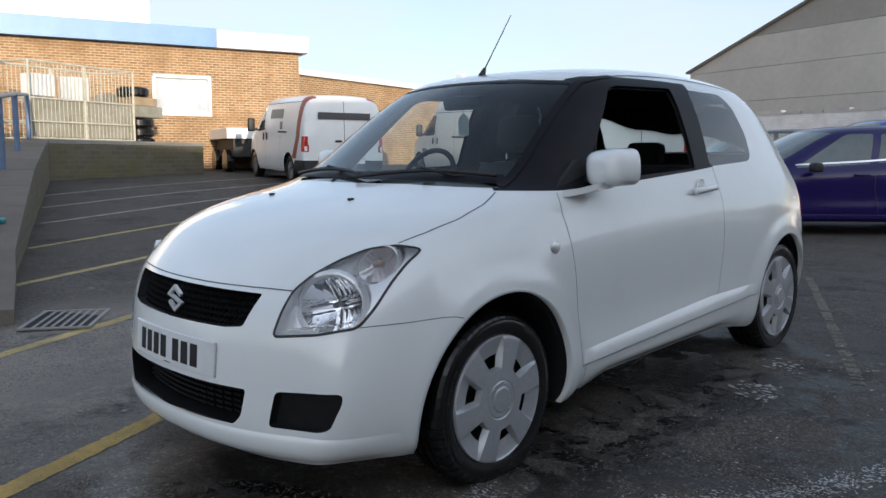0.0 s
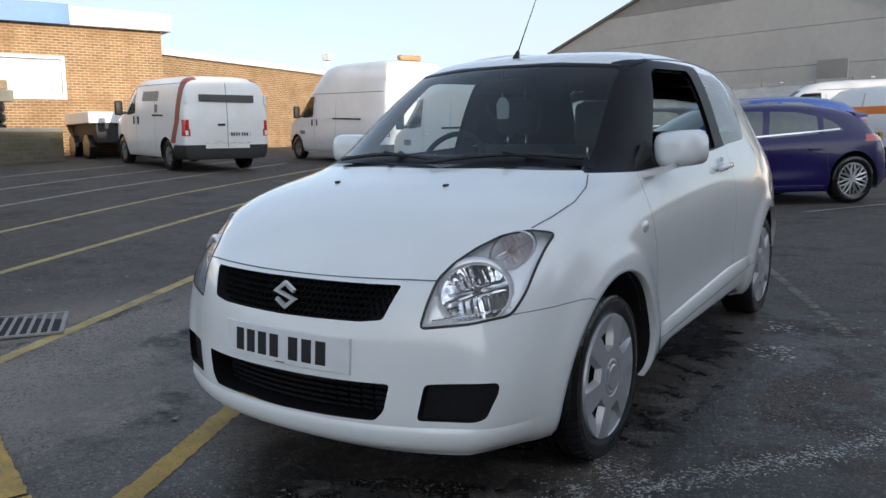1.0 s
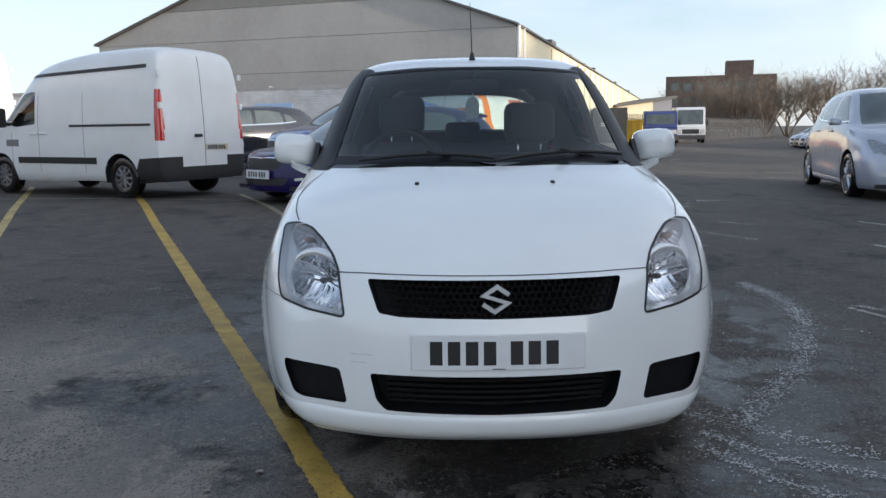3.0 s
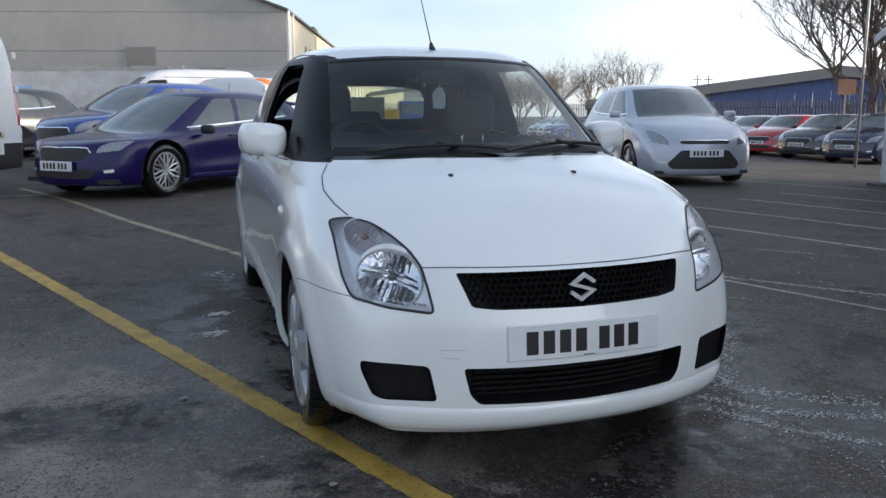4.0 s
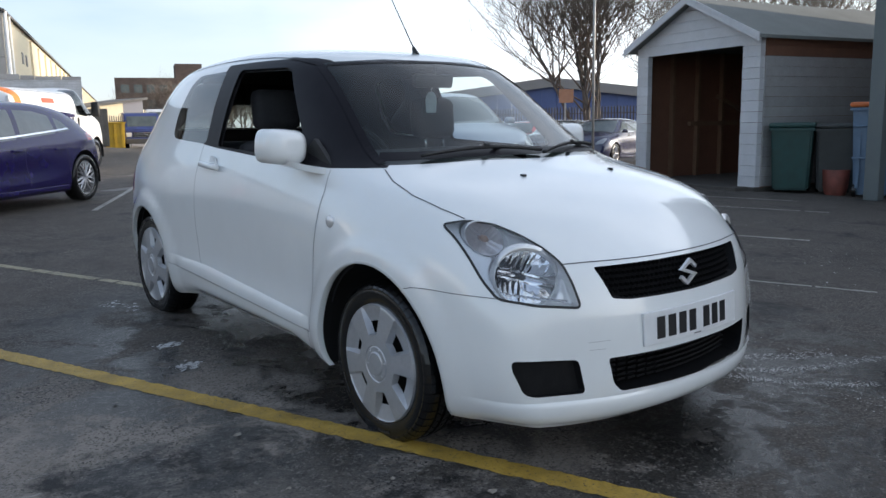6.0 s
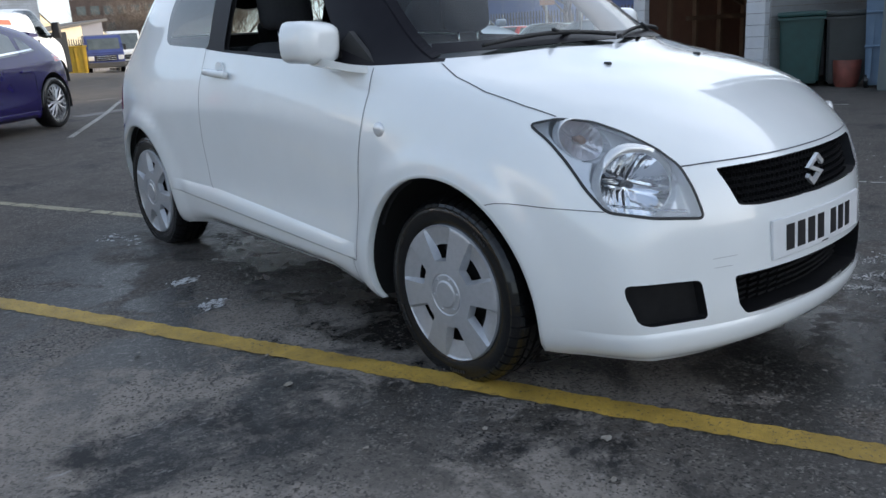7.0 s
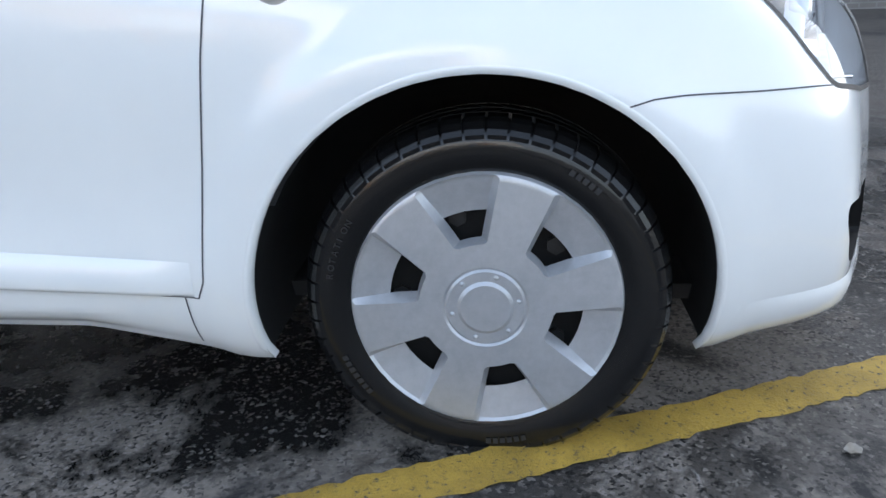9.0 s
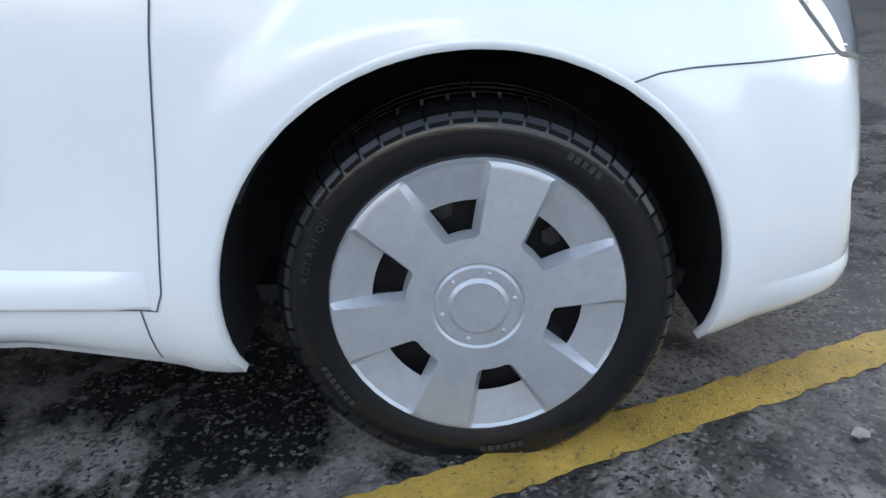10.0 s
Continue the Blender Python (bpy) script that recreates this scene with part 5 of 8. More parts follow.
        full = math.sin(math.pi * k / 24) ** 0.6
        rows.append([b.verts.new(at @ Vector((q * math.cos(a), q * math.sin(a), z))) for q, z in ((r * 0.98, 0.002), (r * (0.98 + 0.10 * full), 0.012), (r * (0.99 + 0.24 * full), 0.006), (r * (0.99 + 0.28 * full), -0.02))])
    for p, q in zip(rows, rows[1:]):
        for k in range(3):
            b.faces.new((p[k], p[k + 1], q[k + 1], q[k]))
    bmesh.ops.recalc_face_normals(b, faces=b.faces)
    part("lamp_lid", b, LAMP_SILVER, unit, "satin silver arch over the main bowl", smooth=True)
    b = bmesh.new()
    for k in range(13):
        f = k / 12
        tube(b, (s * (0.50 + 0.185 * f), -0.655 + 0.15 * f * f + 0.015, 0.590 + 0.03 * f), (s * (0.50 + 0.185 * f), -0.655 + 0.15 * f * f + 0.04, 0.590 + 0.03 * f), 0.004, sides=8)
    part("bezel_studs", b, CHROME, unit, smooth=True)
    lens_ob = part("lens", lens, LENS, unit, "clear plastic lens", smooth=True)
    shape.dress(lens_ob)
    lens_ob.visible_shadow = False
    return unit


SCRATCH = material("grey_scratch", (0.42, 0.42, 0.43), 0.7)
LAMP_SILVER = material("lamp_silver", (0.84, 0.84, 0.84), 0.24, 0.45, second=(0.76, 0.76, 0.77), scale=40.0)
HOUSING = material("bright_lamp_housing", (0.94, 0.95, 0.96), 0.16, 0.22, second=(0.89, 0.90, 0.91), scale=40.0)
SMOKED = material("smoked_chrome", (0.78, 0.75, 0.75), 0.18, 0.5, second=(0.70, 0.67, 0.68), scale=40.0)
AMBER_BULB = material("amber_bulb", (0.42, 0.30, 0.24), 0.3, second=(0.36, 0.26, 0.21), scale=40.0)
FRESH = material("white_card", (0.75, 0.76, 0.76), 0.7, second=(0.68, 0.69, 0.69), scale=30.0)


def polyline_on_side(points, s):
    return [(s * 0.80, y, z) for y, z in points]


def swage(shape, s):
    """The ledge that runs along the foot of the door and on to the rear wheel."""
    bm = bmesh.new()
    rows = []
    for k in range(54):
        y = 0.470 + (2.03 - 0.470) * k / 53
        top = 0.360 + 0.052 * min(1.0, (y - 0.43) / 1.1)
        low = 0.300 + 0.033 * (y - 0.43)
        ends = min(1.0, k / 2.0, (53 - k) / 6.0)
        row = []
        for f, out in ((0.0, 0.0005), (0.12, 0.004), (0.45, 0.0095), (0.86, 0.0125), (0.96, 0.011), (1.0, 0.001), (1.08, -0.004)):
            z = top + (low - top) * f
            q = shape.on((2 * s, y, z), (-s, 0, 0))
            row.append(bm.verts.new(q + Vector((s * (0.0006 + out * ends if out > 0 else out), 0, 0))))
        rows.append(row)
    for a, b in zip(rows, rows[1:]):
        for k in range(len(a) - 1):
            bm.faces.new((a[k], b[k], b[k + 1], a[k + 1]))
    bmesh.ops.recalc_face_normals(bm, faces=bm.faces)
    if sum(f.normal.x * s for f in bm.faces) < 0:
        bmesh.ops.reverse_faces(bm, faces=bm.faces)
    return bm


def bumper_lip(shape):
    """The lip that runs round the foot of the front bumper."""
    bm = bmesh.new()
    rows = []
    for k in range(61):
        a = radians(-57 + 114 * k / 60)
        out = Vector((math.sin(a), -math.cos(a), 0))
        ends = min(1.0, k / 5.0, (60 - k) / 5.0)
        row = []
        for z, lift in ((0.272, 0.0006), (0.264, 0.0045), (0.252, 0.0085), (0.222, 0.0105), (0.200, 0.009), (0.186, 0.0006)):
            q = shape.on(Vector((0, 0.1, z)) + out * 3, -out)
            if q is None:
                row = None
                break
            row.append(bm.verts.new(q + out * (0.0006 + (lift - 0.0006) * ends)))
        if row:
            rows.append(row)
    for a, b in zip(rows, rows[1:]):
        for k in range(len(a) - 1):
            bm.faces.new((a[k], b[k], b[k + 1], a[k + 1]))
    bmesh.ops.recalc_face_normals(bm, faces=bm.faces)
    if sum(f.normal.y for f in bm.faces) > 0:
        bmesh.ops.reverse_faces(bm, faces=bm.faces)
    return bm


def white_hatchback(m):
    car = empty("hatchback_car", m, "white three-door hatchback parked over a yellow bay line", "car")
    bm = hatch_surface(3)
    # the sill is tucked up between the wheels
    for v in bm.verts:
        if 0.40 < v.co.y < 2.0 and v.co.z < 0.27:
            f = max(0.0, min(1.0, (v.co.y - 0.40) / 0.28)) * max(0.0, min(1.0, (2.0 - v.co.y) / 0.3))
            v.co.z += 0.048 * f * min(1.0, (0.27 - v.co.z) / 0.08)
    # the wings swell out a little round the wheel openings
    for v in bm.verts:
        for y, r in ((0.009, 0.475), (2.385, 0.450)):
            d = math.hypot(v.co.y - y, v.co.z - 0.285)
            if abs(v.co.x) > 0.55 and d < r:
                f = min(1.0, (r - d) / 0.055)
                v.co.x += math.copysign(0.011 * f * f * (3 - 2 * f), v.co.x)
    bm.normal_update()
    shape = Shape(bm)
    pieces = {}
    for s in (1, -1):
        def side_test(f, s=s):
            return f.calc_center_median().x * s > 0.45
        for y, r in ((-0.001, 0.373), (2.385, 0.350)):
            bmesh.ops.delete(bm, geom=cut(bm, ring(y, 0.285, r, 44), Y3, Z3, side_test), context="FACES")
    # openings of the nose
    def front_test(f):
        return f.normal.y < -0.15 and f.calc_center_median().y < -0.3
    GRILLE = rounded(mirrored([(0.410, 0.697), (0.372, 0.596), (0.30, 0.587), (0.0, 0.583)]), 0.012)
    LOW = rounded(mirrored([(0.404, 0.404), (0.385, 0.318), (0.355, 0.285), (0.0, 0.279)]), 0.014)
    for poly in (GRILLE, LOW):
        bmesh.ops.delete(bm, geom=cut(bm, poly, X3, Z3, front_test), context="FACES")
    FOG = rounded([(0.505, 0.408), (0.704, 0.417), (0.703, 0.385), (0.672, 0.305), (0.640, 0.293), (0.482, 0.294)], 0.016)
    for s in (1, -1):
        bmesh.ops.delete(bm, geom=cut(bm, [(u * s, v) for u, v in FOG], X3, Z3, front_test), context="FACES")
    HEAD = rounded([(-0.024, 0.575), (0.12, 0.588), (0.250, 0.611), (0.296, 0.665), (0.338, 0.735), (0.376, 0.786), (0.420, 0.826), (0.34, 0.839), (0.25, 0.829), (0.165, 0.797), (0.09, 0.757), (0.035, 0.712), (0.003, 0.65)], 0.02)
    for s in (1, -1):
        def lamp_test(f, s=s):
            c = f.calc_center_median()
            return c.x * s > 0.40 and c.y < -0.15 and c.z > 0.5
        U = Vector((0.8 * s, 0.6, 0))
        pieces["lamp", s] = take(bm, cut(bm, HEAD, U, Z3, lamp_test))
    # glass
    def screen_test(f):
        c = f.calc_center_median()
        return f.normal.y < -0.2 and c.y < 1.05 and c.z > 0.95
    SCREEN = rounded([(-0.645, 0.990), (-0.3, 1.004), (0.3, 1.004), (0.645, 0.990), (0.60, 1.19), (0.548, 1.375), (0.515, 1.410), (0.26, 1.428), (-0.26, 1.428), (-0.515, 1.410), (-0.548, 1.375), (-0.60, 1.19)], 0.02)
    pieces["screen"] = take(bm, cut(bm, SCREEN, X3, Z3, screen_test))
    REAR = rounded([(-0.575, 1.07), (0.575, 1.07), (0.52, 1.375), (-0.52, 1.375)], 0.06)
    pieces["rear"] = take(bm, cut(bm, REAR, X3, Z3, lambda f: f.normal.y > 0.2 and f.calc_center_median().z > 1.0))
    WINDOW = rounded([(0.575, 0.996), (0.955, 1.372), (1.02, 1.392), (1.475, 1.395), (1.462, 1.020)], 0.02)
    QUARTER = rounded([(1.614, 1.025), (1.648, 1.395), (2.02, 1.382), (2.095, 1.325), (2.135, 1.17), (2.105, 1.06), (2.05, 1.038)], 0.035)
    PILLAR = [(0.17, 0.982), (0.24, 1.03), (0.50, 1.21), (0.78, 1.412), (0.90, 1.432), (1.0, 1.434), (1.30, 1.432), (1.668, 1.425), (1.642, 1.022), (1.45, 1.010), (0.9, 0.985), (0.42, 0.972)]
    for s in (1, -1):
        def glass_test(f, s=s):
            c = f.calc_center_median()
            return c.x * s > 0.48 and c.z > 0.93 and f.normal.x * s > 0.1
        pieces["quarter", s] = take(bm, cut(bm, QUARTER, Y3, Z3, glass_test))
        bmesh.ops.delete(bm, geom=cut(bm, WINDOW, Y3, Z3, glass_test), context="FACES")
        pieces["pillar", s] = take(bm, cut(bm, PILLAR, Y3, Z3, lambda f, s=s: f.calc_center_median().x * s > 0.48 and f.calc_center_median().z > 0.95 and f.calc_center_median().y < 1.8))
        DOOR = [(0.399, 0.965), (0.377, 0.89), (0.391, 0.78), (0.407, 0.68), (0.430, 0.50), (0.449, 0.33), (0.462, 0.300), (1.0, 0.318), (1.46, 0.336), (1.56, 0.37), (1.615, 0.44), (1.64, 0.60), (1.645, 0.85), (1.63, 1.025), (1.45, 1.012), (0.9, 0.988)]
        pieces["door", s] = take(bm, cut(bm, DOOR, Y3, Z3, side_test_for(s)))
        TAIL = rounded([(2.66, 0.70), (2.70, 0.98), (2.80, 1.0), (2.95, 0.98), (2.95, 0.72)], 0.02)
        pieces["tail", s] = take(bm, cut(bm, TAIL, Y3, Z3, lambda f, s=s: f.calc_center_median().x * s > 0.52 and f.calc_center_median().y > 2.4))
    BONNET = mirrored([(0.655, 0.165), (0.700, 0.05), (0.722, -0.10), (0.708, -0.24), (0.655, -0.38), (0.575, -0.515), (0.50, -0.600), (0.41, -0.650), (0.25, -0.684), (0.0, -0.700)])
    pieces["bonnet"] = take(bm, cut(bm, BONNET, X3, Y3, lambda f: f.normal.z > 0.25 and 0.69 < f.calc_center_median().z < 1.02 and f.calc_center_median().y < 0.3))
    nose = [f for s in (1, -1) for f in cut(bm, [(-1.0, 0.0), (-0.20, 0.0), (-0.20, 0.598), (-0.30, 0.615), (-0.55, 0.612), (-1.0, 0.612)], Y3, Z3, side_test_for(s))]
    nose += [f for f in bm.faces if f.calc_center_median().y < -0.35 and abs(f.calc_center_median().x) <= 0.52]
    pieces["bumper"] = take(bm, list(dict.fromkeys(nose)))

    # lining inside the cabin, from the painted pieces
    lining = bmesh.new()
    for piece in (bm, pieces["door", 1], pieces["door", -1], pieces["pillar", 1], pieces["pillar", -1]):
        seen = {}
        for f in piece.faces:
            c = f.calc_center_median()
            if c.z < 0.45 or c.y < 0.15:
                continue
            vs = []
            for v in f.verts:
                if v not in seen:
                    seen[v] = lining.verts.new(v.co - shape.normal(v.co) * (0.022 if c.z > 0.99 else 0.05))
                vs.append(seen[v])
            lining.faces.new(vs)
    part("cabin_lining", lining, LINING, car, "dark grey cabin lining", smooth=True)

    for name, key, mat, label in (("body", None, WHITE, ""), ("bonnet", "bonnet", WHITE, "white bonnet"), ("front_bumper", "bumper", WHITE, "white bumper with small scuffs"),
                                  ("windscreen", "screen", GLASS, "clear windscreen"), ("rear_window", "rear", GLASS, "clear rear window")):
        ob = part(name, bm if key is None else pieces[key], mat, car, label, smooth=True)
        shape.dress(ob)
    for s in (1, -1):
        for name, key, mat, label in (("quarter_window", "quarter", TINTED, "tinted side glass"), ("pillar_trim", "pillar", GLOSS_BLACK, "gloss black pillar trim"), ("door", "door", WHITE, "white door with its window down"), ("tail_lamp", "tail", RED_LENS, "red lamp lens")):
            ob = part(name, pieces[key, s], mat, car, label, smooth=True)
            shape.dress(ob)
            if name == "door":
                door = ob
        # door handle, seams and repeater
        h = bmesh.new()
        box(h, (-0.016, -0.105, -0.016), (0.016, 0.105, 0.016), 0.012)
        q = shape.on((2 * s, 1.47, 0.925), (-s, 0, 0))
        handle = part("door_handle", h, WHITE, door, angle=60, m=Matrix.Translation(q + Vector((s * 0.022, 0, 0))) @ pose(0, 0, 0, 2, -12 * s))
        h = bmesh.new()
        tube(h, q + Vector((-s * 0.004, -0.01, 0.012)), q + Vector((s * 0.004, -0.01, 0.012)), 0.036, sides=24)
        part("handle_cup", h, WHITE, door, angle=50)
        h = bmesh.new()
        tube(h, q + Vector((s * 0.014, -0.055, 0.004)), q + Vector((s * 0.032, -0.055, 0.004)), 0.011, sides=14)
        part("key_lock", h, GREY_PLASTIC, door, angle=50)
        part("door_gap", seam(shape, polyline_on_side(DOOR[:-2], s), 0.0030, off=(s, 0, 0)), SEAM, car)
        part("wing_gap", seam(shape, [(s * 0.72, -0.535, 0.613), (s * 0.80, -0.40, 0.618), (s * 0.83, -0.29, 0.619), (s * 0.838, -0.245, 0.615), (s * 0.84, -0.196, 0.601)], 0.0026), SEAM, car)
        part("bonnet_gap", seam(shape, [(s * 0.682, -0.335, 0.848), (s * 0.708, -0.24, 0.875), (s * 0.722, -0.10, 0.91), (s * 0.700, 0.05, 0.95), (s * 0.655, 0.165, 0.98)], 0.0045), SEAM, car)
        part("sill_gap", seam(shape, polyline_on_side([(0.487, 0.299), (0.484, 0.25), (0.480, 0.205)], s), 0.003, off=(s, 0, 0)), SEAM, car)
        part("sill_swage", swage(shape, s), WHITE, car, "raised white crease along the sill", smooth=True)
        r = bmesh.new()
        bmesh.ops.create_uvsphere(r, u_segments=16, v_segments=8, radius=0.029, matrix=Matrix.Diagonal((0.4, 1, 0.85, 1)))
        q = shape.on((2 * s, 0.290, 0.778), (-s, 0, 0))
        part("side_repeater", r, LAMP_SILVER, car, "small round clear indicator", smooth=True, m=Matrix.Translation(q))
        for y, rad in ((-0.001, 0.373), (2.385, 0.350)):
            part("arch_edge", arch_lip(shape, y, 0.285, rad, s), WHITE, car, smooth=True)
            part("arch_liner", arch_liner(shape, y, 0.285, rad, s), LINER, car, "black plastic wheel arch liner", smooth=True)
        mirror_case(car, s)
        headlight(car, shape, pieces["lamp", s], s)
        rim_pts = [shape.on(Vector((0.8 * s, 0.6, 0)) * u + Z3 * v + Vector((s * 0.6, -0.8, 0)) * 1.6, Vector((-s * 0.6, 0.8, 0))) for u, v in HEAD + HEAD[:1]]
        part("lamp_gap", seam(shape, [p for p in rim_pts if p], 0.0085), PLASTIC, car)
    part("bonnet_edge_gap", seam(shape, [(x / 20 * 0.50, -0.70 + 0.09 * (abs(x) / 20) ** 2.2, 0.7035) for x in range(-20, 21)], 0.0045), SEAM, car)
    for s in (1, -1):
        part("roof_gap", seam(shape, [(s * 0.555, 0.80, 1.425), (s * 0.575, 1.2, 1.47), (s * 0.57, 1.8, 1.47), (s * 0.55, 2.3, 1.43)], 0.007), SEAM, car)
        part("roof_channel_end", seam(shape, [(s * 0.545, 0.775, 1.412), (s * 0.562, 0.90, 1.435), (s * 0.572, 1.05, 1.455)], 0.020, 0.003), GLOSS_BLACK, car)
    for x0, x1, z in ((-0.475, -0.395, 0.463), (-0.470, -0.415, 0.437)):
        part("scratch", seam(shape, [(x0, -0.72, z), (x1, -0.74, z)], 0.0016), SCRATCH, car)
    part("bumper_lip", bumper_lip(shape), WHITE, car, "white lip along the foot of the bumper", smooth=True)
    # grille, intakes
    b = bmesh.new()
    recess(b, GRILLE, shape, Y3, 0.035, 0.03)
    grille = part("grille", b, MESH_BLACK, car, "black honeycomb grille")
    b = bmesh.new()
    cell = 0.0125
    for row in range(7):
        for col in range(-20, 21):
            cx, cz = (col + 0.5 * (row % 2)) * cell * 1.74, 0.590 + row * cell * 1.5
            if not inside(GRILLE, cx, cz):
                continue
            cy = -0.752 + 0.075 * (abs(cx) / 0.41) ** 2.3 + (cz - 0.59) * 0.45
            for k in range(6):
                a0, a1 = math.pi / 6 + k * math.pi / 3, math.pi / 6 + (k + 1) * math.pi / 3
                vs = [b.verts.new((cx + rr * math.cos(a), cy + dy, cz + rr * math.sin(a))) for rr, a, dy in ((cell * 1.0, a0, 0), (cell * 1.0, a1, 0), (cell * 0.82, a1, 0), (cell * 0.82, a0, 0), (cell * 0.82, a1, 0.02), (cell * 0.82, a0, 0.02))]
                b.faces.new(vs[:4])
                b.faces.new((vs[3], vs[2], vs[4], vs[5]))
    part("honeycomb", b, MESH_BLACK, grille)
    badge = bmesh.new()
    stroke = [Vector(c) for c in ((0.041, 0.015), (0.004, 0.040), (-0.038, 0.012), (0.038, -0.012), (-0.004, -0.040), (-0.041, -0.015))]
    left, right = [], []
    for n, c in enumerate(stroke):
        a = (c - stroke[max(n - 1, 0)]).normalized() if n else (stroke[1] - c).normalized()
        z = (stroke[min(n + 1, 5)] - c).normalized() if n < 5 else a
        across = Vector((-a.y - z.y, a.x + z.x)).normalized()
        across *= min(0.0125, 0.0065 / max(0.2, across.dot(Vector((-a.y, a.x)))))
        left.append(c + across)
        right.append(c - across)
    base, top = [[[badge.verts.new((c.x, y, c.y + 0.643)) for c in row] for row in (left, right)] for y in (-0.746, -0.757)]
    for n in range(5):
        badge.faces.new((top[0][n], top[0][n + 1], top[1][n + 1], top[1][n]))
        for side in (0, 1):
            badge.faces.new((top[side][n], top[side][n + 1], base[side][n + 1], base[side][n]))
    for n in (0, 5):
        badge.faces.new((top[0][n], top[1][n], base[1][n], base[0][n]))
    bmesh.ops.recalc_face_normals(badge, faces=badge.faces)
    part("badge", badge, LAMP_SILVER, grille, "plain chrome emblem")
    b = bmesh.new()
    recess(b, LOW, shape, Y3, 0.085, 0.02)
    low = part("lower_intake", b, MESH_BLACK, car, "black lower air intake")
    for k in range(6):
        b = bmesh.new()
        z = 0.292 + 0.0185 * k
        for x in range(-8, 8):
            box(b, (x * 0.044, -0.735 + 0.05 * (abs(x + 0.5) / 8) ** 2, z), (x * 0.044 + 0.044, -0.715 + 0.05 * (abs(x + 0.5) / 8) ** 2, z + 0.008))
        part("slat", b, MESH_BLACK, low)
    for s in (1, -1):
        b = bmesh.new()
        recess(b, [(u * s, v) for u, v in FOG], shape, Y3, 0.026, 0.02)
        fog = part("fog_recess", b, MESH_BLACK, car, "blanked-off black fog lamp recess")
        for k in range(3):
            b = bmesh.new()
            z = 0.318 + 0.032 * k
            tube(b, (s * 0.500, -0.668, z), (s * (0.668 + 0.012 * k), -0.568, z + 0.004), 0.0045, sides=6)
            part("slat", b, GREY_PLASTIC, fog)
    # number plate with plain bars, bent to the bumper
    def bent(lo, hi, z0, z1, cols=12):
        b = bmesh.new()
        box(b, (lo[0], lo[1], z0), (hi[0], hi[1], z1), 0.003 if cols > 4 else 0.0)
        if cols > 4:
            for k in range(1, cols):
                x = lo[0] + (hi[0] - lo[0]) * k / cols
                bmesh.ops.bisect_plane(b, geom=list(b.verts) + list(b.edges) + list(b.faces), plane_co=(x, 0, 0), plane_no=(1, 0, 0))
        for v in b.verts:
            v.co.z -= 0.27 * v.co.x ** 2
        return b
    plate = part("number_plate", bent((-0.275, -0.057), (0.275, 0.057), -0.004, 0.006), PLATE_WHITE, car, "white number plate", m=pose(0.006, -0.790, 0.482, 85))
    for k in range(7):
        x = -0.196 + 0.056 * k + (0.028 if k > 3 else 0)
        part("bar", bent((x - 0.0195, -0.039), (x + 0.0195, 0.036), 0.004, 0.0072, 1), INK, plate)
    part("bar", bent((-0.02, -0.053), (0.02, -0.050), 0.004, 0.0070, 1), INK, plate)
    # screen surround, wipers, aerial, jets
    edge = [(-0.640, 0.995), (-0.3, 1.008), (0.3, 1.008), (0.640, 0.995)]
    band = [shape.on((u, -1, v + 0.020), Y3) for u, v in [(-0.62 + 1.24 * k / 30, 0.998 + 0.012 * (1 - (abs(k - 15) / 15) ** 2)) for k in range(31)]]
    part("screen_base", seam(shape, [p for p in band if p], 0.062, 0.002), GLOSS_BLACK, car, "black band along the foot of the windscreen")
    for us in ([(0.518 * k / 12, 1.417) for k in range(-12, 13)],):
        pts = [shape.on((u, -1, 1.418 - 0.022 * (abs(u) / 0.518) ** 2), Y3) for u, v in us]
        part("screen_header", seam(shape, [p for p in pts if p], 0.02, 0.002), GLOSS_BLACK, car)
    for s in (1, -1):
        pts = [shape.on((s * (0.637 - 0.098 * f), -1, 0.995 + 0.40 * f), Y3) for f in [k / 20 for k in range(21)]]
        part("pillar_strip", seam(shape, [p for p in pts if p], 0.034, 0.003), GLOSS_BLACK, car)
    for x0, x1, lean in ((-0.50, 0.06, 0.0), (0.05, 0.60, 0.0)):
        wiper = new("wiper")
        wiper.parent = car
        b = bmesh.new()
        pts = []
        for k in range(25):
            f = k / 24
            x = x0 + (x1 - x0) * f
            p = shape.on((x, -1, 1.010 + 0.026 * math.sin(f * 2.8)), Y3)
            if p:
                pts.append(p + shape.normal(p) * 0.018)
        sweep(b, pts, 0.008)
        part("blade", b, PLASTIC, wiper, smooth=True)
        b = bmesh.new()
        foot = Vector((x1 if x0 < 0 else x1, 0.13 if x0 < 0 else 0.24, 1.0))
        mid = pts[len(pts) // 2]
        tube(b, foot, mid + Vector((0, -0.01, 0.012)), 0.010, 0.006, 8)
        part("arm", b, PLASTIC, wiper, smooth=True)
    b = bmesh.new()
    base = shape.on((0, 0.83, 3), -Z3)
    tube(b, base + Vector((0, 0, -0.004)), base + Vector((0, 0.022, 0.032)), 0.017, 0.008, 14)
    aerial = part("aerial", b, PLASTIC, car, "thin black roof aerial", angle=40)
    b = bmesh.new()
    tube(b, base + Vector((0, 0.018, 0.025)), base + Vector((0, 0.215, 0.295)), 0.0032, 0.002, 8)
    part("rod", b, PLASTIC, aerial, smooth=True)
    for s in (1, -1):
        b = bmesh.new()
        box(b, (-0.008, -0.012, -0.004), (0.008, 0.010, 0.007), 0.003)
        q = shape.on((s * 0.256, -0.18, 2), -Z3)
        part("washer_jet", b, PLASTIC, car, m=Matrix.Translation(q))
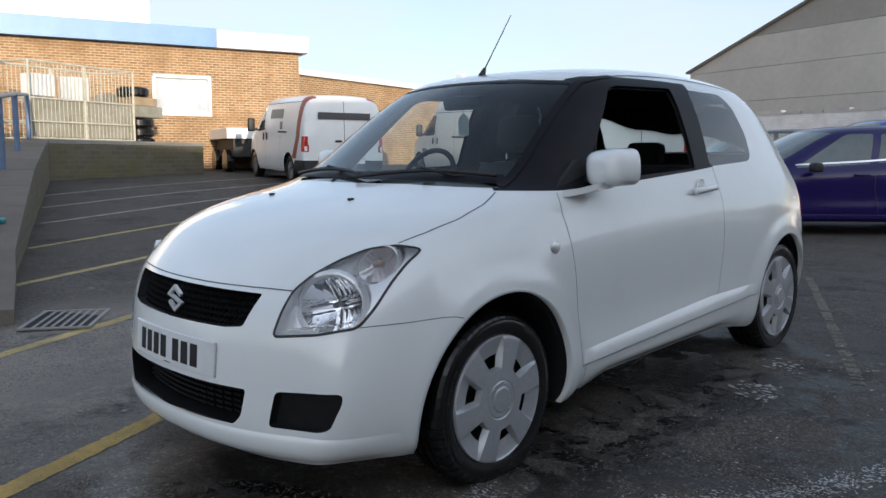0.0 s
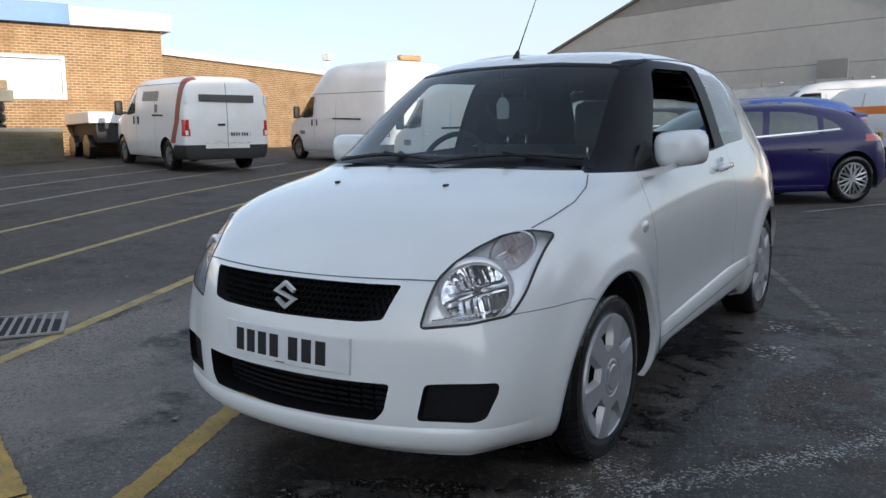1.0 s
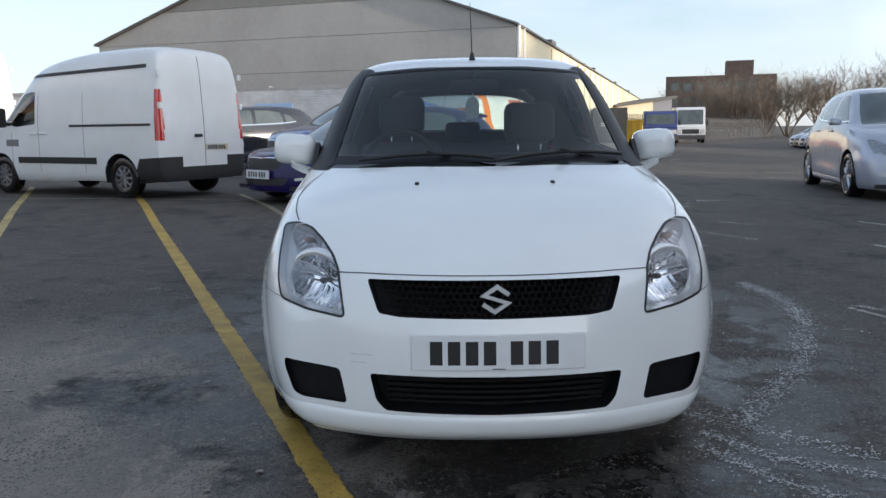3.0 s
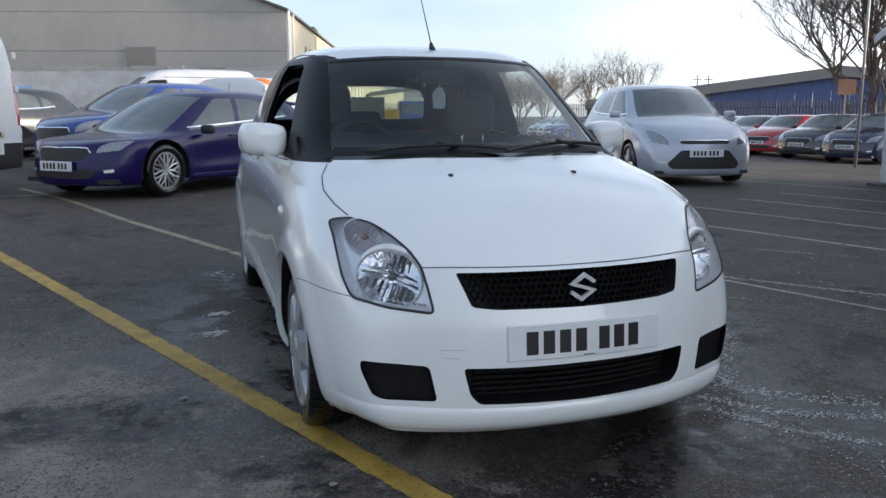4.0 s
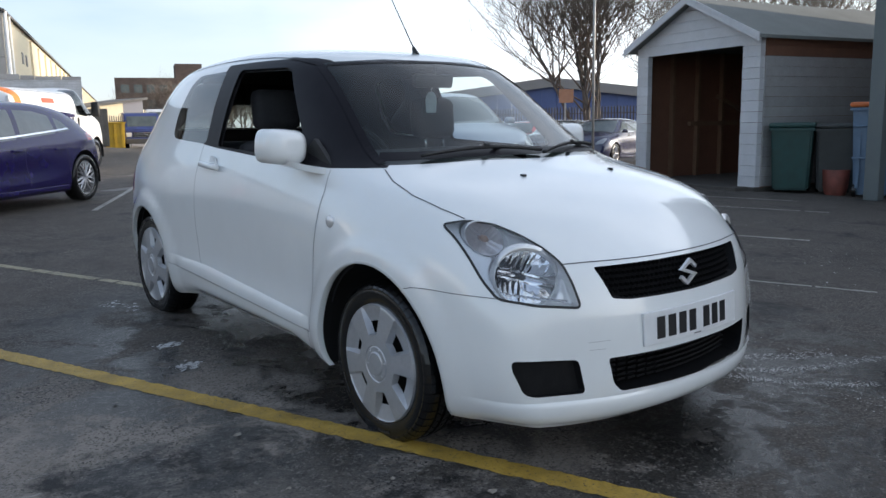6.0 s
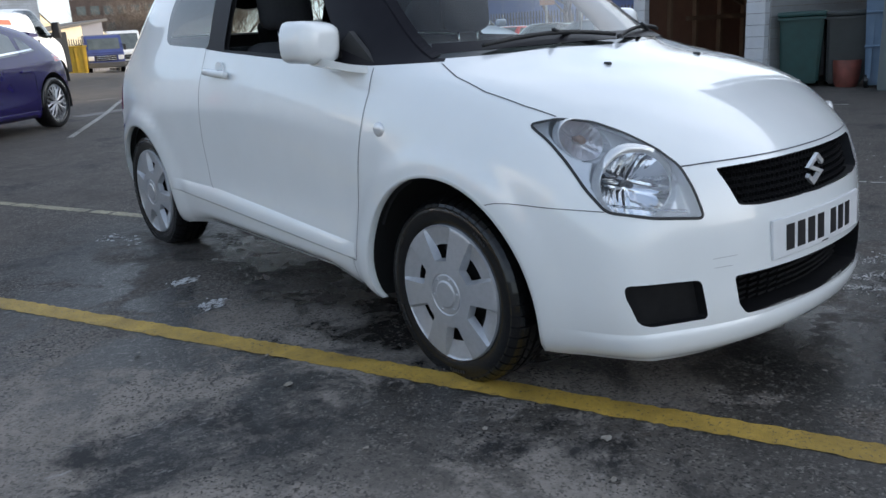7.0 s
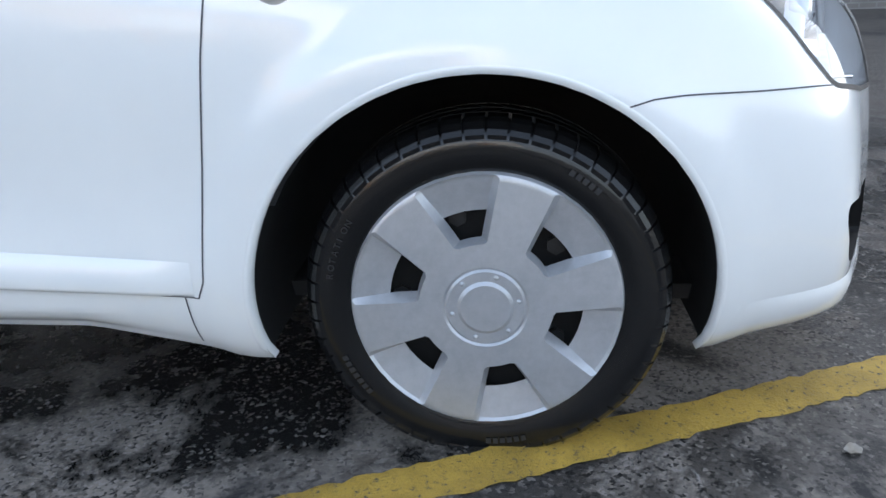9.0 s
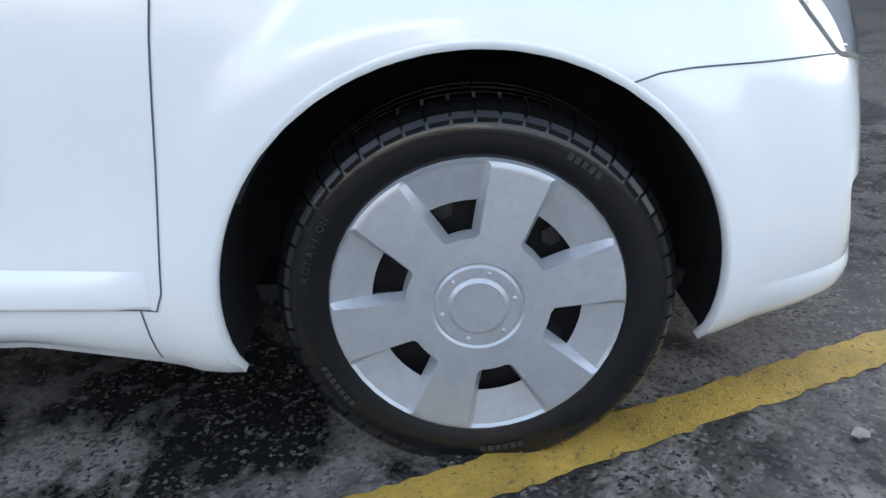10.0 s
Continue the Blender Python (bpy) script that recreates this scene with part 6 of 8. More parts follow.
    # wheels, underside
    for y, turn in ((-0.005, 0.0), (2.38, 0.4)):
        for s in (1, -1):
            wheel(car, s * 0.724, y, 0.282, 0.304, s, turn * s)
    b = bmesh.new()
    box(b, (-0.60, -0.62, 0.20), (0.60, 2.75, 0.23))
    part("underside", b, PLASTIC, car)
    b = bmesh.new()
    box(b, (-0.74, 0.40, 0.23), (0.74, 1.98, 0.26))
    part("cabin_floor", b, LINING, car)
    # cabin
    b = bmesh.new()
    sec = [(0.24, 0.80), (0.22, 0.975), (0.34, 0.995), (0.55, 0.985), (0.66, 0.955), (0.70, 0.90), (0.66, 0.70), (0.50, 0.55), (0.30, 0.55)]
    prism(b, sec, 1.36, Matrix(((0, 0, 1, -0.68), (1, 0, 0, 0), (0, 1, 0, 0), (0, 0, 0, 1))))
    part("dashboard", b, GREY_PLASTIC, car, "dark grey dashboard", angle=40)
    b = bmesh.new()
    prism(b, [(0.50, 0.98), (0.60, 1.025), (0.70, 0.99), (0.70, 0.93)], 0.36, Matrix(((0, 0, 1, -0.54), (1, 0, 0, 0), (0, 1, 0, 0), (0, 0, 0, 1))))
    part("instrument_hood", b, GREY_PLASTIC, car, angle=40)
    wheel_at = pose(-0.36, 0.80, 0.955, 62)
    b = bmesh.new()
    lathe(b, [(0.014 * math.sin(a), 0.182 + 0.014 * math.cos(a)) for a in [2 * math.pi * k / 8 for k in range(8)]], 36, "Z", close=True)
    rim = part("steering_wheel", b, PLASTIC, car, "black steering wheel", smooth=True, m=wheel_at)
    b = bmesh.new()
    box(b, (-0.075, -0.06, -0.03), (0.075, 0.06, 0.012), 0.02)
    for a in (0, 180, 270):
        tube(b, (0, 0, -0.01), (0.175 * math.cos(radians(a)), 0.175 * math.sin(radians(a)), 0), 0.018, sides=8)
    part("spokes", b, PLASTIC, rim, angle=40)
    seat(car, -0.385, 1.13, 0.39)
    seat(car, 0.315, 0.67, 0.345, 9)
    b = bmesh.new()
    box(b, (-0.62, 1.75, 0.40), (0.62, 2.2, 0.58), 0.06)
    part("rear_bench", b, FABRIC, car, angle=50)
    b = bmesh.new()
    box(b, (-0.60, -0.07, 0), (0.60, 0.07, 0.52), 0.05)
    back = part("rear_backrest", b, FABRIC, car, m=pose(0, 2.16, 0.50, -16), angle=50)
    for x in (-0.33, 0.33):
        b = bmesh.new()
        box(b, (-0.12, -0.045, 0.53), (0.12, 0.045, 0.66), 0.035)
        part("rear_headrest", b, FABRIC, back, angle=50)
    b = bmesh.new()
    box(b, (-0.115, -0.02, -0.032), (0.115, 0.02, 0.032), 0.014)
    part("cabin_mirror", b, PLASTIC, car, angle=40, m=pose(0.0, 0.70, 1.335, 10))
    b = bmesh.new()
    tube(b, (0, 0.68, 1.41), (0, 0.70, 1.345), 0.010, sides=8)
    part("mirror_stem", b, PLASTIC, car)
    b = bmesh.new()
    prism(b, rounded([(-0.03, -0.05), (0.03, -0.05), (0.034, 0.02), (0.014, 0.05), (-0.014, 0.05), (-0.034, 0.02)], 0.012), 0.003, Matrix(((1, 0, 0, -0.005), (0, 0, 1, 0.705), (0, 1, 0, 1.235), (0, 0, 0, 1))))
    part("air_freshener", b, FRESH, car, "white card hung from the cabin mirror")
    b = bmesh.new()
    tube(b, (-0.005, 0.705, 1.283), (-0.003, 0.70, 1.31), 0.0015, sides=5)
    part("string", b, FRESH, car)
    return car


def side_test_for(s):
    return lambda f: f.calc_center_median().x * s > 0.45


white_hatchback(LEVEL)


# ---- other vehicles ----
LAMP_GREY = material("clear_lamp_unit", (0.42, 0.43, 0.45), 0.12, 0.5, second=(0.22, 0.23, 0.25), scale=26.0, coat=0.8)
CAR_WINDOW = material("car_window", (0.11, 0.13, 0.13), 0.06, second=(0.07, 0.085, 0.09), scale=2.0, coat=0.5)


def alloy_mesh(r, spokes=10, split=True):
    """A wheel of forked spokes, outwards along x."""
    bm = bmesh.new()
    lathe(bm, [(0.0, r), (0.012, r), (0.012, r - 0.022), (-0.02, r - 0.03), (-0.02, r - 0.006)], 40, close=True)
    for k in range(spokes):
        a = 2 * math.pi * k / spokes
        for d in ((-0.13, 0.13) if split else (0.0,)):
            p = Vector((0.004, 0.03 * math.cos(a), 0.03 * math.sin(a)))
            mid = Vector((0.010, 0.55 * r * math.cos(a + d * 0.6), 0.55 * r * math.sin(a + d * 0.6)))
            q = Vector((0.004, 0.96 * r * math.cos(a + d * 1.6), 0.96 * r * math.sin(a + d * 1.6)))
            sweep(bm, [p, mid, q], 0.014 if split else 0.030, 5, 0.010 if split else 0.020)
    lathe(bm, [(0.014, 0.001), (0.014, 0.03), (0.0, 0.04)], 20)
    bmesh.ops.recalc_face_normals(bm, faces=bm.faces)
    return bm


def plain_wheel(parent, x, y, r, s, rim_r, mat, spokes, split, width=0.21):
    hub = new("wheel")
    hub.parent = parent
    hub.matrix_basis = Matrix.Translation((x, y, r)) @ (Matrix() if s > 0 else Matrix.Rotation(math.pi, 4, "Z"))
    part("tyre", tyre_mesh(r, rim_r - 0.015, width), RUBBER, hub, "black rubber tyre", angle=35)
    b = bmesh.new()
    lathe(b, [(0.055, rim_r), (0.02, rim_r - 0.02), (0.01, 0.001)], 32)
    part("brake_drum", b, PLASTIC, hub, angle=30)
    part("rim", alloy_mesh(rim_r, spokes, split), mat, hub, angle=30, m=Matrix.Translation((0.072, 0, 0)))
    return hub


def plate(parent, m, mat, wide=0.52):
    b = bmesh.new()
    box(b, (-wide / 2, -0.056, 0), (wide / 2, 0.056, 0.008), 0.003)
    p = part("number_plate", b, mat, parent, m=m)
    for k in range(7):
        b = bmesh.new()
        x = -0.19 * wide / 0.52 + 0.056 * k * wide / 0.52 + (0.02 if k > 3 else 0)
        box(b, (x - 0.017, -0.034, 0.0085), (x + 0.017, 0.034, 0.0095))
        part("bar", b, INK, p)
    return p


def road_car(m, paint, label, size, group="", wheels=(0.32, 0.225), spokes=10, split=True, detail=2, sleek=0.0, mouth="", plate_z=0.46):
    """A five-door car: the hatchback's surface drawn out to its size; size: wheelbase, front and rear overhang, width, belt and roof height."""
    wb, fo, ro, wide, belt, roof = size

    def fy(y):
        return lerp([(-0.81, -fo), (-0.30, -0.36), (0.0, 0.0), (0.36, 0.36), (2.02, wb - 0.36), (2.38, wb), (2.74, wb + 0.36), (2.94, wb + ro)], y)[0]

    def fz(z):
        return lerp([(0.0, 0.0), (0.17, 0.16), (0.72, 0.16 + (belt - 0.16) * (0.68 + 0.17 * sleek)), (0.98, belt), (1.51, roof)], z)[0]

    k = wide / 1.70

    def side_place(y, z):
        """Where a point of the hatchback's side goes: a raked screen, a rising belt and a falling roof for a sleek car."""
        u, v = fy(y), fz(z)
        up = max(0.0, min(1.0, (v - belt) / (roof - belt)))
        along = max(0.0, min(1.0, u / (wb + 0.3)))
        v += sleek * (0.175 * along * max(0.0, 1 - abs(v - belt) / 0.40) - 0.09 * up * step_up(0.70, 1.05, u / (wb + 0.3)))
        u += sleek * up * (0.12 * (1 - along) + 0.26 * along ** 2)
        u -= sleek * 0.04 * max(0.0, 1 - abs(v - belt) / 0.22) * max(0.0, 1 - abs(u - 0.3) / 0.7)
        return u, v

    def warp(x, y, z):
        u, v = side_place(y, z)
        up = max(0.0, min(1.0, (v - belt) / (roof - belt)))
        nose = max(0.0, min(1.0, -0.38 - u)) / max(0.1, fo - 0.38)
        return (x * k * (1 - 0.05 * sleek * up) * (1 - 0.16 * sleek * nose), u + 0.10 * sleek * nose * (abs(x) / 0.8) ** 2, v)

    def wpoly(points):
        return [side_place(u, v) for u, v in points]

    car = empty("parked_car", m, label, "car", group)
    bm = hatch_surface(detail, warp)
    shape = Shape(bm)
    tr = wheels[0] + 0.055
    for s in (1, -1):
        def test(f, s=s):
            return f.calc_center_median().x * s > 0.45
        for y in (0.0, wb):
            bmesh.ops.delete(bm, geom=cut(bm, ring(y, wheels[0], tr, 28), Y3, Z3, test), context="FACES")
    pieces = []
    screen = [(u * k * (1 - 0.04 * sleek), fz(v)) for u, v in ((-0.64, 0.99), (0, 1.005), (0.64, 0.99), (0.60, 1.19), (0.53, 1.405), (0, 1.43), (-0.53, 1.405), (-0.60, 1.19))]
    pieces.append(("windscreen", take(bm, cut(bm, screen, X3, Z3, lambda f: f.normal.y < -0.2 and f.calc_center_median().z > belt - 0.05 and f.calc_center_median().y < 1.3))))
    back = [(u * k, fz(v)) for u, v in ((-0.54, 1.05), (0.54, 1.05), (0.48, 1.37), (-0.48, 1.37))]
    pieces.append(("rear_window", take(bm, cut(bm, back, X3, Z3, lambda f: f.normal.y > 0.2 and f.calc_center_median().z > belt))))
    for s in (1, -1):
        def gtest(f, s=s):
            return f.calc_center_median().x * s > 0.4 and f.calc_center_median().z > belt - 0.1 and f.normal.x * s > 0.1
        for name, poly in (("side_window", [(0.48, 1.0), (0.93, 1.375), (1.0, 1.395), (1.22, 1.398), (1.20, 1.01)]), ("side_window", [(1.28, 1.015), (1.30, 1.398), (1.62, 1.39), (1.86, 1.34), (1.90, 1.04)]), ("quarter_window", [(1.96, 1.05), (1.94, 1.32), (2.08, 1.25), (2.25, 1.09)])):
            pieces.append((name, take(bm, cut(bm, rounded(wpoly(poly), 0.02, 2), Y3, Z3, gtest))))
        lamp = rounded([(-0.024, fz(0.60)), (0.24, fz(0.63)), (0.40, fz(0.80)), (0.30, fz(0.80)), (0.12, fz(0.74)), (0.02, fz(0.68))], 0.02, 2)
        U = Vector((0.8 * s, 0.6, 0))
        shift = 0.8 * 0.474 * k + 0.6 * fy(-0.672) + 0.024
        got = take(bm, cut(bm, [(u + shift, v) for u, v in lamp], U, Z3, lambda f, s=s: f.calc_center_median().x * s > 0.35 and f.calc_center_median().y < -0.1 and f.calc_center_median().z > 0.5))
        pieces.append(("headlight", got))
        tl = wpoly([(2.55, 0.78), (2.60, 0.97), (2.98, 0.98), (2.98, 0.80)])
        pieces.append(("tail_lamp", take(bm, cut(bm, tl, Y3, Z3, lambda f, s=s: f.calc_center_median().x * s > 0.42 and f.calc_center_median().y > wb + 0.1))))
    faces = {"wide": (((-0.34, 0.665), (0.34, 0.665), (0.36, 0.64), (0.33, 0.615), (-0.33, 0.615), (-0.36, 0.64)), ((-0.34, 0.53), (0.34, 0.53), (0.52, 0.34), (0.46, 0.27), (-0.46, 0.27), (-0.52, 0.34))),
             "": (((-0.36, 0.66), (0.36, 0.66), (0.40, 0.60), (0.30, 0.50), (-0.30, 0.50), (-0.40, 0.60)), ((-0.46, 0.38), (0.46, 0.38), (0.40, 0.27), (-0.40, 0.27)))}
    upper, lower = faces[mouth]
    for name, outline, r in (("grille", upper, 0.02), ("lower_intake", lower, 0.03)):
        pieces.append((name, take(bm, cut(bm, rounded([(u * k, fz(v)) for u, v in outline], r, 2), X3, Z3, lambda f: f.normal.y < -0.2 and f.calc_center_median().y < -0.3))))
    shape.dress(part("body", bm, paint, car, smooth=True))
    mats = {"windscreen": CAR_WINDOW, "rear_window": CAR_WINDOW, "side_window": CAR_WINDOW, "quarter_window": CAR_WINDOW, "headlight": LAMP_GREY, "tail_lamp": RED_LENS, "grille": PLASTIC, "lower_intake": PLASTIC}
    for name, piece in pieces:
        if len(piece.faces):
            shape.dress(part(name, piece, mats[name], car, smooth=True))
        else:
            piece.free()
    for s in (1, -1):
        for y in (0.0, wb):
            plain_wheel(car, s * (wide / 2 - 0.115), y, wheels[0], s, wheels[1], ALLOY, spokes, split)
        b = bmesh.new()
        box(b, (-0.085, -0.06, -0.055), (0.085, 0.05, 0.055), 0.03)
        part("door_mirror", b, PLASTIC if sleek > 0.8 else paint, car, angle=50, m=Matrix.Translation((s * (wide / 2 + 0.06), fy(0.50) + 0.12 * sleek, belt + 0.06)))
        line = [(s * 0.7, *side_place(y, z)) for y, z in ((0.50, 0.992), (1.0, 1.0), (1.6, 1.016), (1.95, 1.035), (2.2, 1.07))]
        part("window_trim", seam(shape, line, 0.022, 0.004), CHROME, car, "bright window trim")
        for y0 in (0.42, 1.24, 1.98):
            part("door_gap", seam(shape, [(s * 0.8 * k, fy(y0 + (0.04 if z < 0.5 else 0)), fz(z)) for z in (0.96, 0.8, 0.6, 0.4, 0.30)], 0.008, off=(s, 0, 0)), PLASTIC, car)
        for y0 in (1.10, 1.82):
            b = bmesh.new()
            box(b, (-0.015, -0.09, -0.013), (0.015, 0.09, 0.013), 0.008)
            q = shape.on((2 * s, fy(y0), fz(0.905)), (-s, 0, 0))
            part("door_handle", b, paint, car, m=Matrix.Translation(q + Vector((s * 0.012, 0, 0))))
        b = bmesh.new()
        box(b, (-0.006, 0.0, 0.0), (0.012, wb - 0.85, 0.05), 0.005)
        part("sill_trim", b, paint, car, m=Matrix.Translation((s * (wide / 2 - 0.03), 0.42, 0.20)))
        b = bmesh.new()
        lathe(b, [(wide / 2 - 0.03, tr + 0.002), (wide / 2 - 0.40, tr + 0.002), (wide / 2 - 0.40, 0.02)], 28)
        bmesh.ops.delete(b, geom=[f for f in b.faces if f.calc_center_median().z < -0.06], context="FACES")
        if s < 0:
            bmesh.ops.transform(b, matrix=Matrix.Diagonal((-1, 1, 1, 1)), verts=b.verts)
        other = b.copy()
        part("arch_liner", b, PLASTIC, car, m=Matrix.Translation((0, 0, wheels[0])), smooth=True)
        part("arch_liner", other, PLASTIC, car, m=Matrix.Translation((0, wb, wheels[0])), smooth=True)
    if sleek > 0.8:
        b = bmesh.new()
        rows = []
        for x in [-0.52 + 1.04 * j / 12 for j in range(13)]:
            y0, z0 = side_place(2.42, 1.475)
            z0 -= 0.05 * (abs(x) / 0.52) ** 3
            end = y0 + 0.30 - 0.10 * (abs(x) / 0.52) ** 2.5
            rows.append([b.verts.new(p) for p in ((x, y0, z0), (x, end, z0 - 0.015), (x, end - 0.01, z0 - 0.045), (x, y0, z0 - 0.06))])
        for p, q in zip(rows, rows[1:]):
            for j in range(4):
                b.faces.new((p[j], p[(j + 1) % 4], q[(j + 1) % 4], q[j]))
        b.faces.new(rows[0]), b.faces.new(rows[-1])
        bmesh.ops.recalc_face_normals(b, faces=b.faces)
        part("roof_spoiler", b, paint, car, angle=40)
    b = bmesh.new()
    box(b, (-wide / 2 + 0.2, -fo + 0.15, 0.19), (wide / 2 - 0.2, wb + ro - 0.2, 0.24))
    part("underside", b, PLASTIC, car)
    q = shape.on((0, -3, plate_z), (0, 1, 0))
    plate(car, pose(0, q.y - 0.012, plate_z, 88), PLATE_WHITE)
    # chrome line along the top of the grille, fog lamps and their surrounds
    line = [(u * k, -fo, fz(v)) for u, v in (upper[5][0:2], upper[0], (0.0, upper[0][1]), upper[1], upper[2])]
    line = [shape.on((x, -3, z), (0, 1, 0)) for x, y, z in line]
    part("grille_trim", seam(shape, [c for c in line if c], 0.014, 0.005), CHROME, car, "bright grille trim")
    for s in (1, -1):
        fog = [shape.on((s * x * k, -3, fz(z)), (0, 1, 0)) for x, z in ((0.53, 0.36), (0.58, 0.365), (0.63, 0.375))]
        if all(fog):
            part("fog_lamp", seam(shape, fog, 0.035, 0.004), LAMP_SILVER, car)
    return car


def facing(x, y, dx, dy, lift=0.0):
    """The pose of a vehicle whose front axle stands over (x, y), its nose towards (dx, dy)."""
    h0 = height(x, y)
    h1 = height(x - dx * 2.6, y - dy * 2.6)
    return Matrix.Translation((x, y, h0 + lift)) @ Matrix.Rotation(math.atan2(dy, dx) + math.pi / 2, 4, "Z") @ Matrix.Rotation(math.atan2(h1 - h0, 2.6), 4, "X")


# ---- vans ----
def van_surface(wb, rear, H, levels, slow=0.0):
    side = [(-0.45, 0.84, 0.88, 0.90, 0.91, 0.90, 0.89), (-0.1, 0.90, 0.945, 0.965, 0.97, 0.965, 0.955), (0.5, 0.90, 0.945, 0.97, 0.98, 0.975, 0.965), (rear - 0.2, 0.90, 0.945, 0.97, 0.98, 0.975, 0.965), (rear, 0.88, 0.93, 0.955, 0.965, 0.96, 0.95)]
    hts = [(-0.5, 0.26, 0.33, 0.48, 0.68, 0.86, 0.98), (0.3, 0.26, 0.33, 0.48, 0.70, 0.92, 1.08), (rear, 0.30, 0.36, 0.50, 0.72, 0.94, 1.10)]
    Z = min(H, 2.25)
    tops = [
        (-0.60, [(0.83, -0.56, 1.03), (0.74, -0.70, 1.02), (0.62, -0.79, 1.0), (0.48, -0.84, 0.99), (0.32, -0.87, 0.985), (0.16, -0.88, 0.985), (0, -0.885, 0.985)]),
        (-0.38, [(0.90, -0.36, 1.10), (0.82, -0.42, 1.14), (0.70, -0.48, 1.155), (0.54, -0.52, 1.165), (0.36, -0.55, 1.17), (0.18, -0.56, 1.17), (0, -0.565, 1.17)]),
        (-0.05, [(0.945, -0.05, 1.16), (0.89, -0.02, 1.23), (0.79, -0.10, 1.27), (0.60, -0.18, 1.29), (0.4, -0.22, 1.30), (0.2, -0.24, 1.30), (0, -0.245, 1.30)]),
        (0.28, [(0.96, 0.28, 1.18), (0.92, 0.32, 1.36), (0.82, 0.24, 1.54), (0.63, 0.14, 1.58), (0.42, 0.09, 1.59), (0.2, 0.07, 1.595), (0, 0.065, 1.595)]),
        (0.66, [(0.965, 0.66, 1.19), (0.93, 0.68, 1.48), (0.82, 0.62, 1.85), (0.65, 0.50, 1.90), (0.42, 0.45, 1.92), (0.2, 0.42, 1.925), (0, 0.42, 1.925)]),
        (1.05, [(0.97, 1.05, 1.2), (0.945, 1.05, 1.52), (0.85, 1.02, Z - 0.13), (0.70, 0.90, Z - 0.05), (0.46, 0.84, Z - 0.03), (0.22, 0.82, Z - 0.02), (0, 0.82, Z - 0.02)]),
        (1.60, [(0.97, 1.6, 1.2), (0.95, 1.6, 1.55), (0.87, 1.6, H - 0.13 - slow), (0.74, 1.6, H - 0.04 - slow), (0.48, 1.6, H - slow), (0.23, 1.6, H + 0.005 - slow), (0, 1.6, H + 0.005 - slow)]),
        (2.60, [(0.97, 2.6, 1.2), (0.95, 2.6, 1.55), (0.87, 2.6, H - 0.12), (0.74, 2.6, H - 0.03), (0.48, 2.6, H), (0.23, 2.6, H + 0.005), (0, 2.6, H + 0.005)]),
        (rear - 0.30, [(0.97, rear - 0.30, 1.2), (0.95, rear - 0.3, 1.55), (0.87, rear - 0.32, H - 0.13), (0.74, rear - 0.32, H - 0.04), (0.48, rear - 0.32, H - 0.01), (0.23, rear - 0.32, H), (0, rear - 0.32, H)]),
        (rear - 0.06, [(0.96, rear - 0.06, 1.2), (0.94, rear - 0.06, 1.55), (0.86, rear - 0.10, H - 0.16), (0.73, rear - 0.09, H - 0.07), (0.48, rear - 0.09, H - 0.04), (0.23, rear - 0.09, H - 0.03), (0, rear - 0.09, H - 0.03)]),
        (rear - 0.01, [(0.945, rear - 0.01, 1.2), (0.925, rear - 0.01, 1.52), (0.83, rear - 0.03, H - 0.30), (0.70, rear - 0.02, H - 0.28), (0.48, rear - 0.02, H - 0.27), (0.23, rear - 0.02, H - 0.27), (0, rear - 0.02, H - 0.27)]),
        (rear, [(0.925, rear + 0.015, 1.2), (0.88, rear + 0.02, 1.2), (0.78, rear + 0.025, 1.2), (0.66, rear + 0.03, 1.2), (0.45, rear + 0.03, 1.2), (0.22, rear + 0.03, 1.2), (0, rear + 0.03, 1.2)]),
    ]
    fs = [(0.76, -0.66, 0.26), (0.81, -0.68, 0.33), (0.84, -0.68, 0.48), (0.85, -0.66, 0.68), (0.85, -0.63, 0.86), (0.845, -0.60, 0.97)]
    rs = [(0.86, rear - 0.0, 0.30), (0.91, rear + 0.01, 0.36), (0.93, rear + 0.02, 0.50), (0.935, rear + 0.02, 0.72), (0.93, rear + 0.02, 0.94), (0.928, rear + 0.018, 1.10)]
    xs_ = (0.74, 0.62, 0.48, 0.32, 0.16, 0.0)
    front = [[(x, yc + b * (x / 0.84) ** 2.4, z) for x in xs_] for yc, b, z in ((-0.86, 0.17, 0.26), (-0.90, 0.20, 0.33), (-0.91, 0.21, 0.48), (-0.91, 0.22, 0.68), (-0.905, 0.23, 0.86), (-0.895, 0.24, 0.95))]
    back = [[(x, rear + d, z) for x in (0.88, 0.78, 0.66, 0.45, 0.22, 0.0)] for d, z in ((0.02, 0.30), (0.03, 0.36), (0.03, 0.50), (0.03, 0.72), (0.03, 0.94), (0.03, 1.10))]
    return smooth_body(*cage(side, tops, front, back, fs, rs, hts), levels)


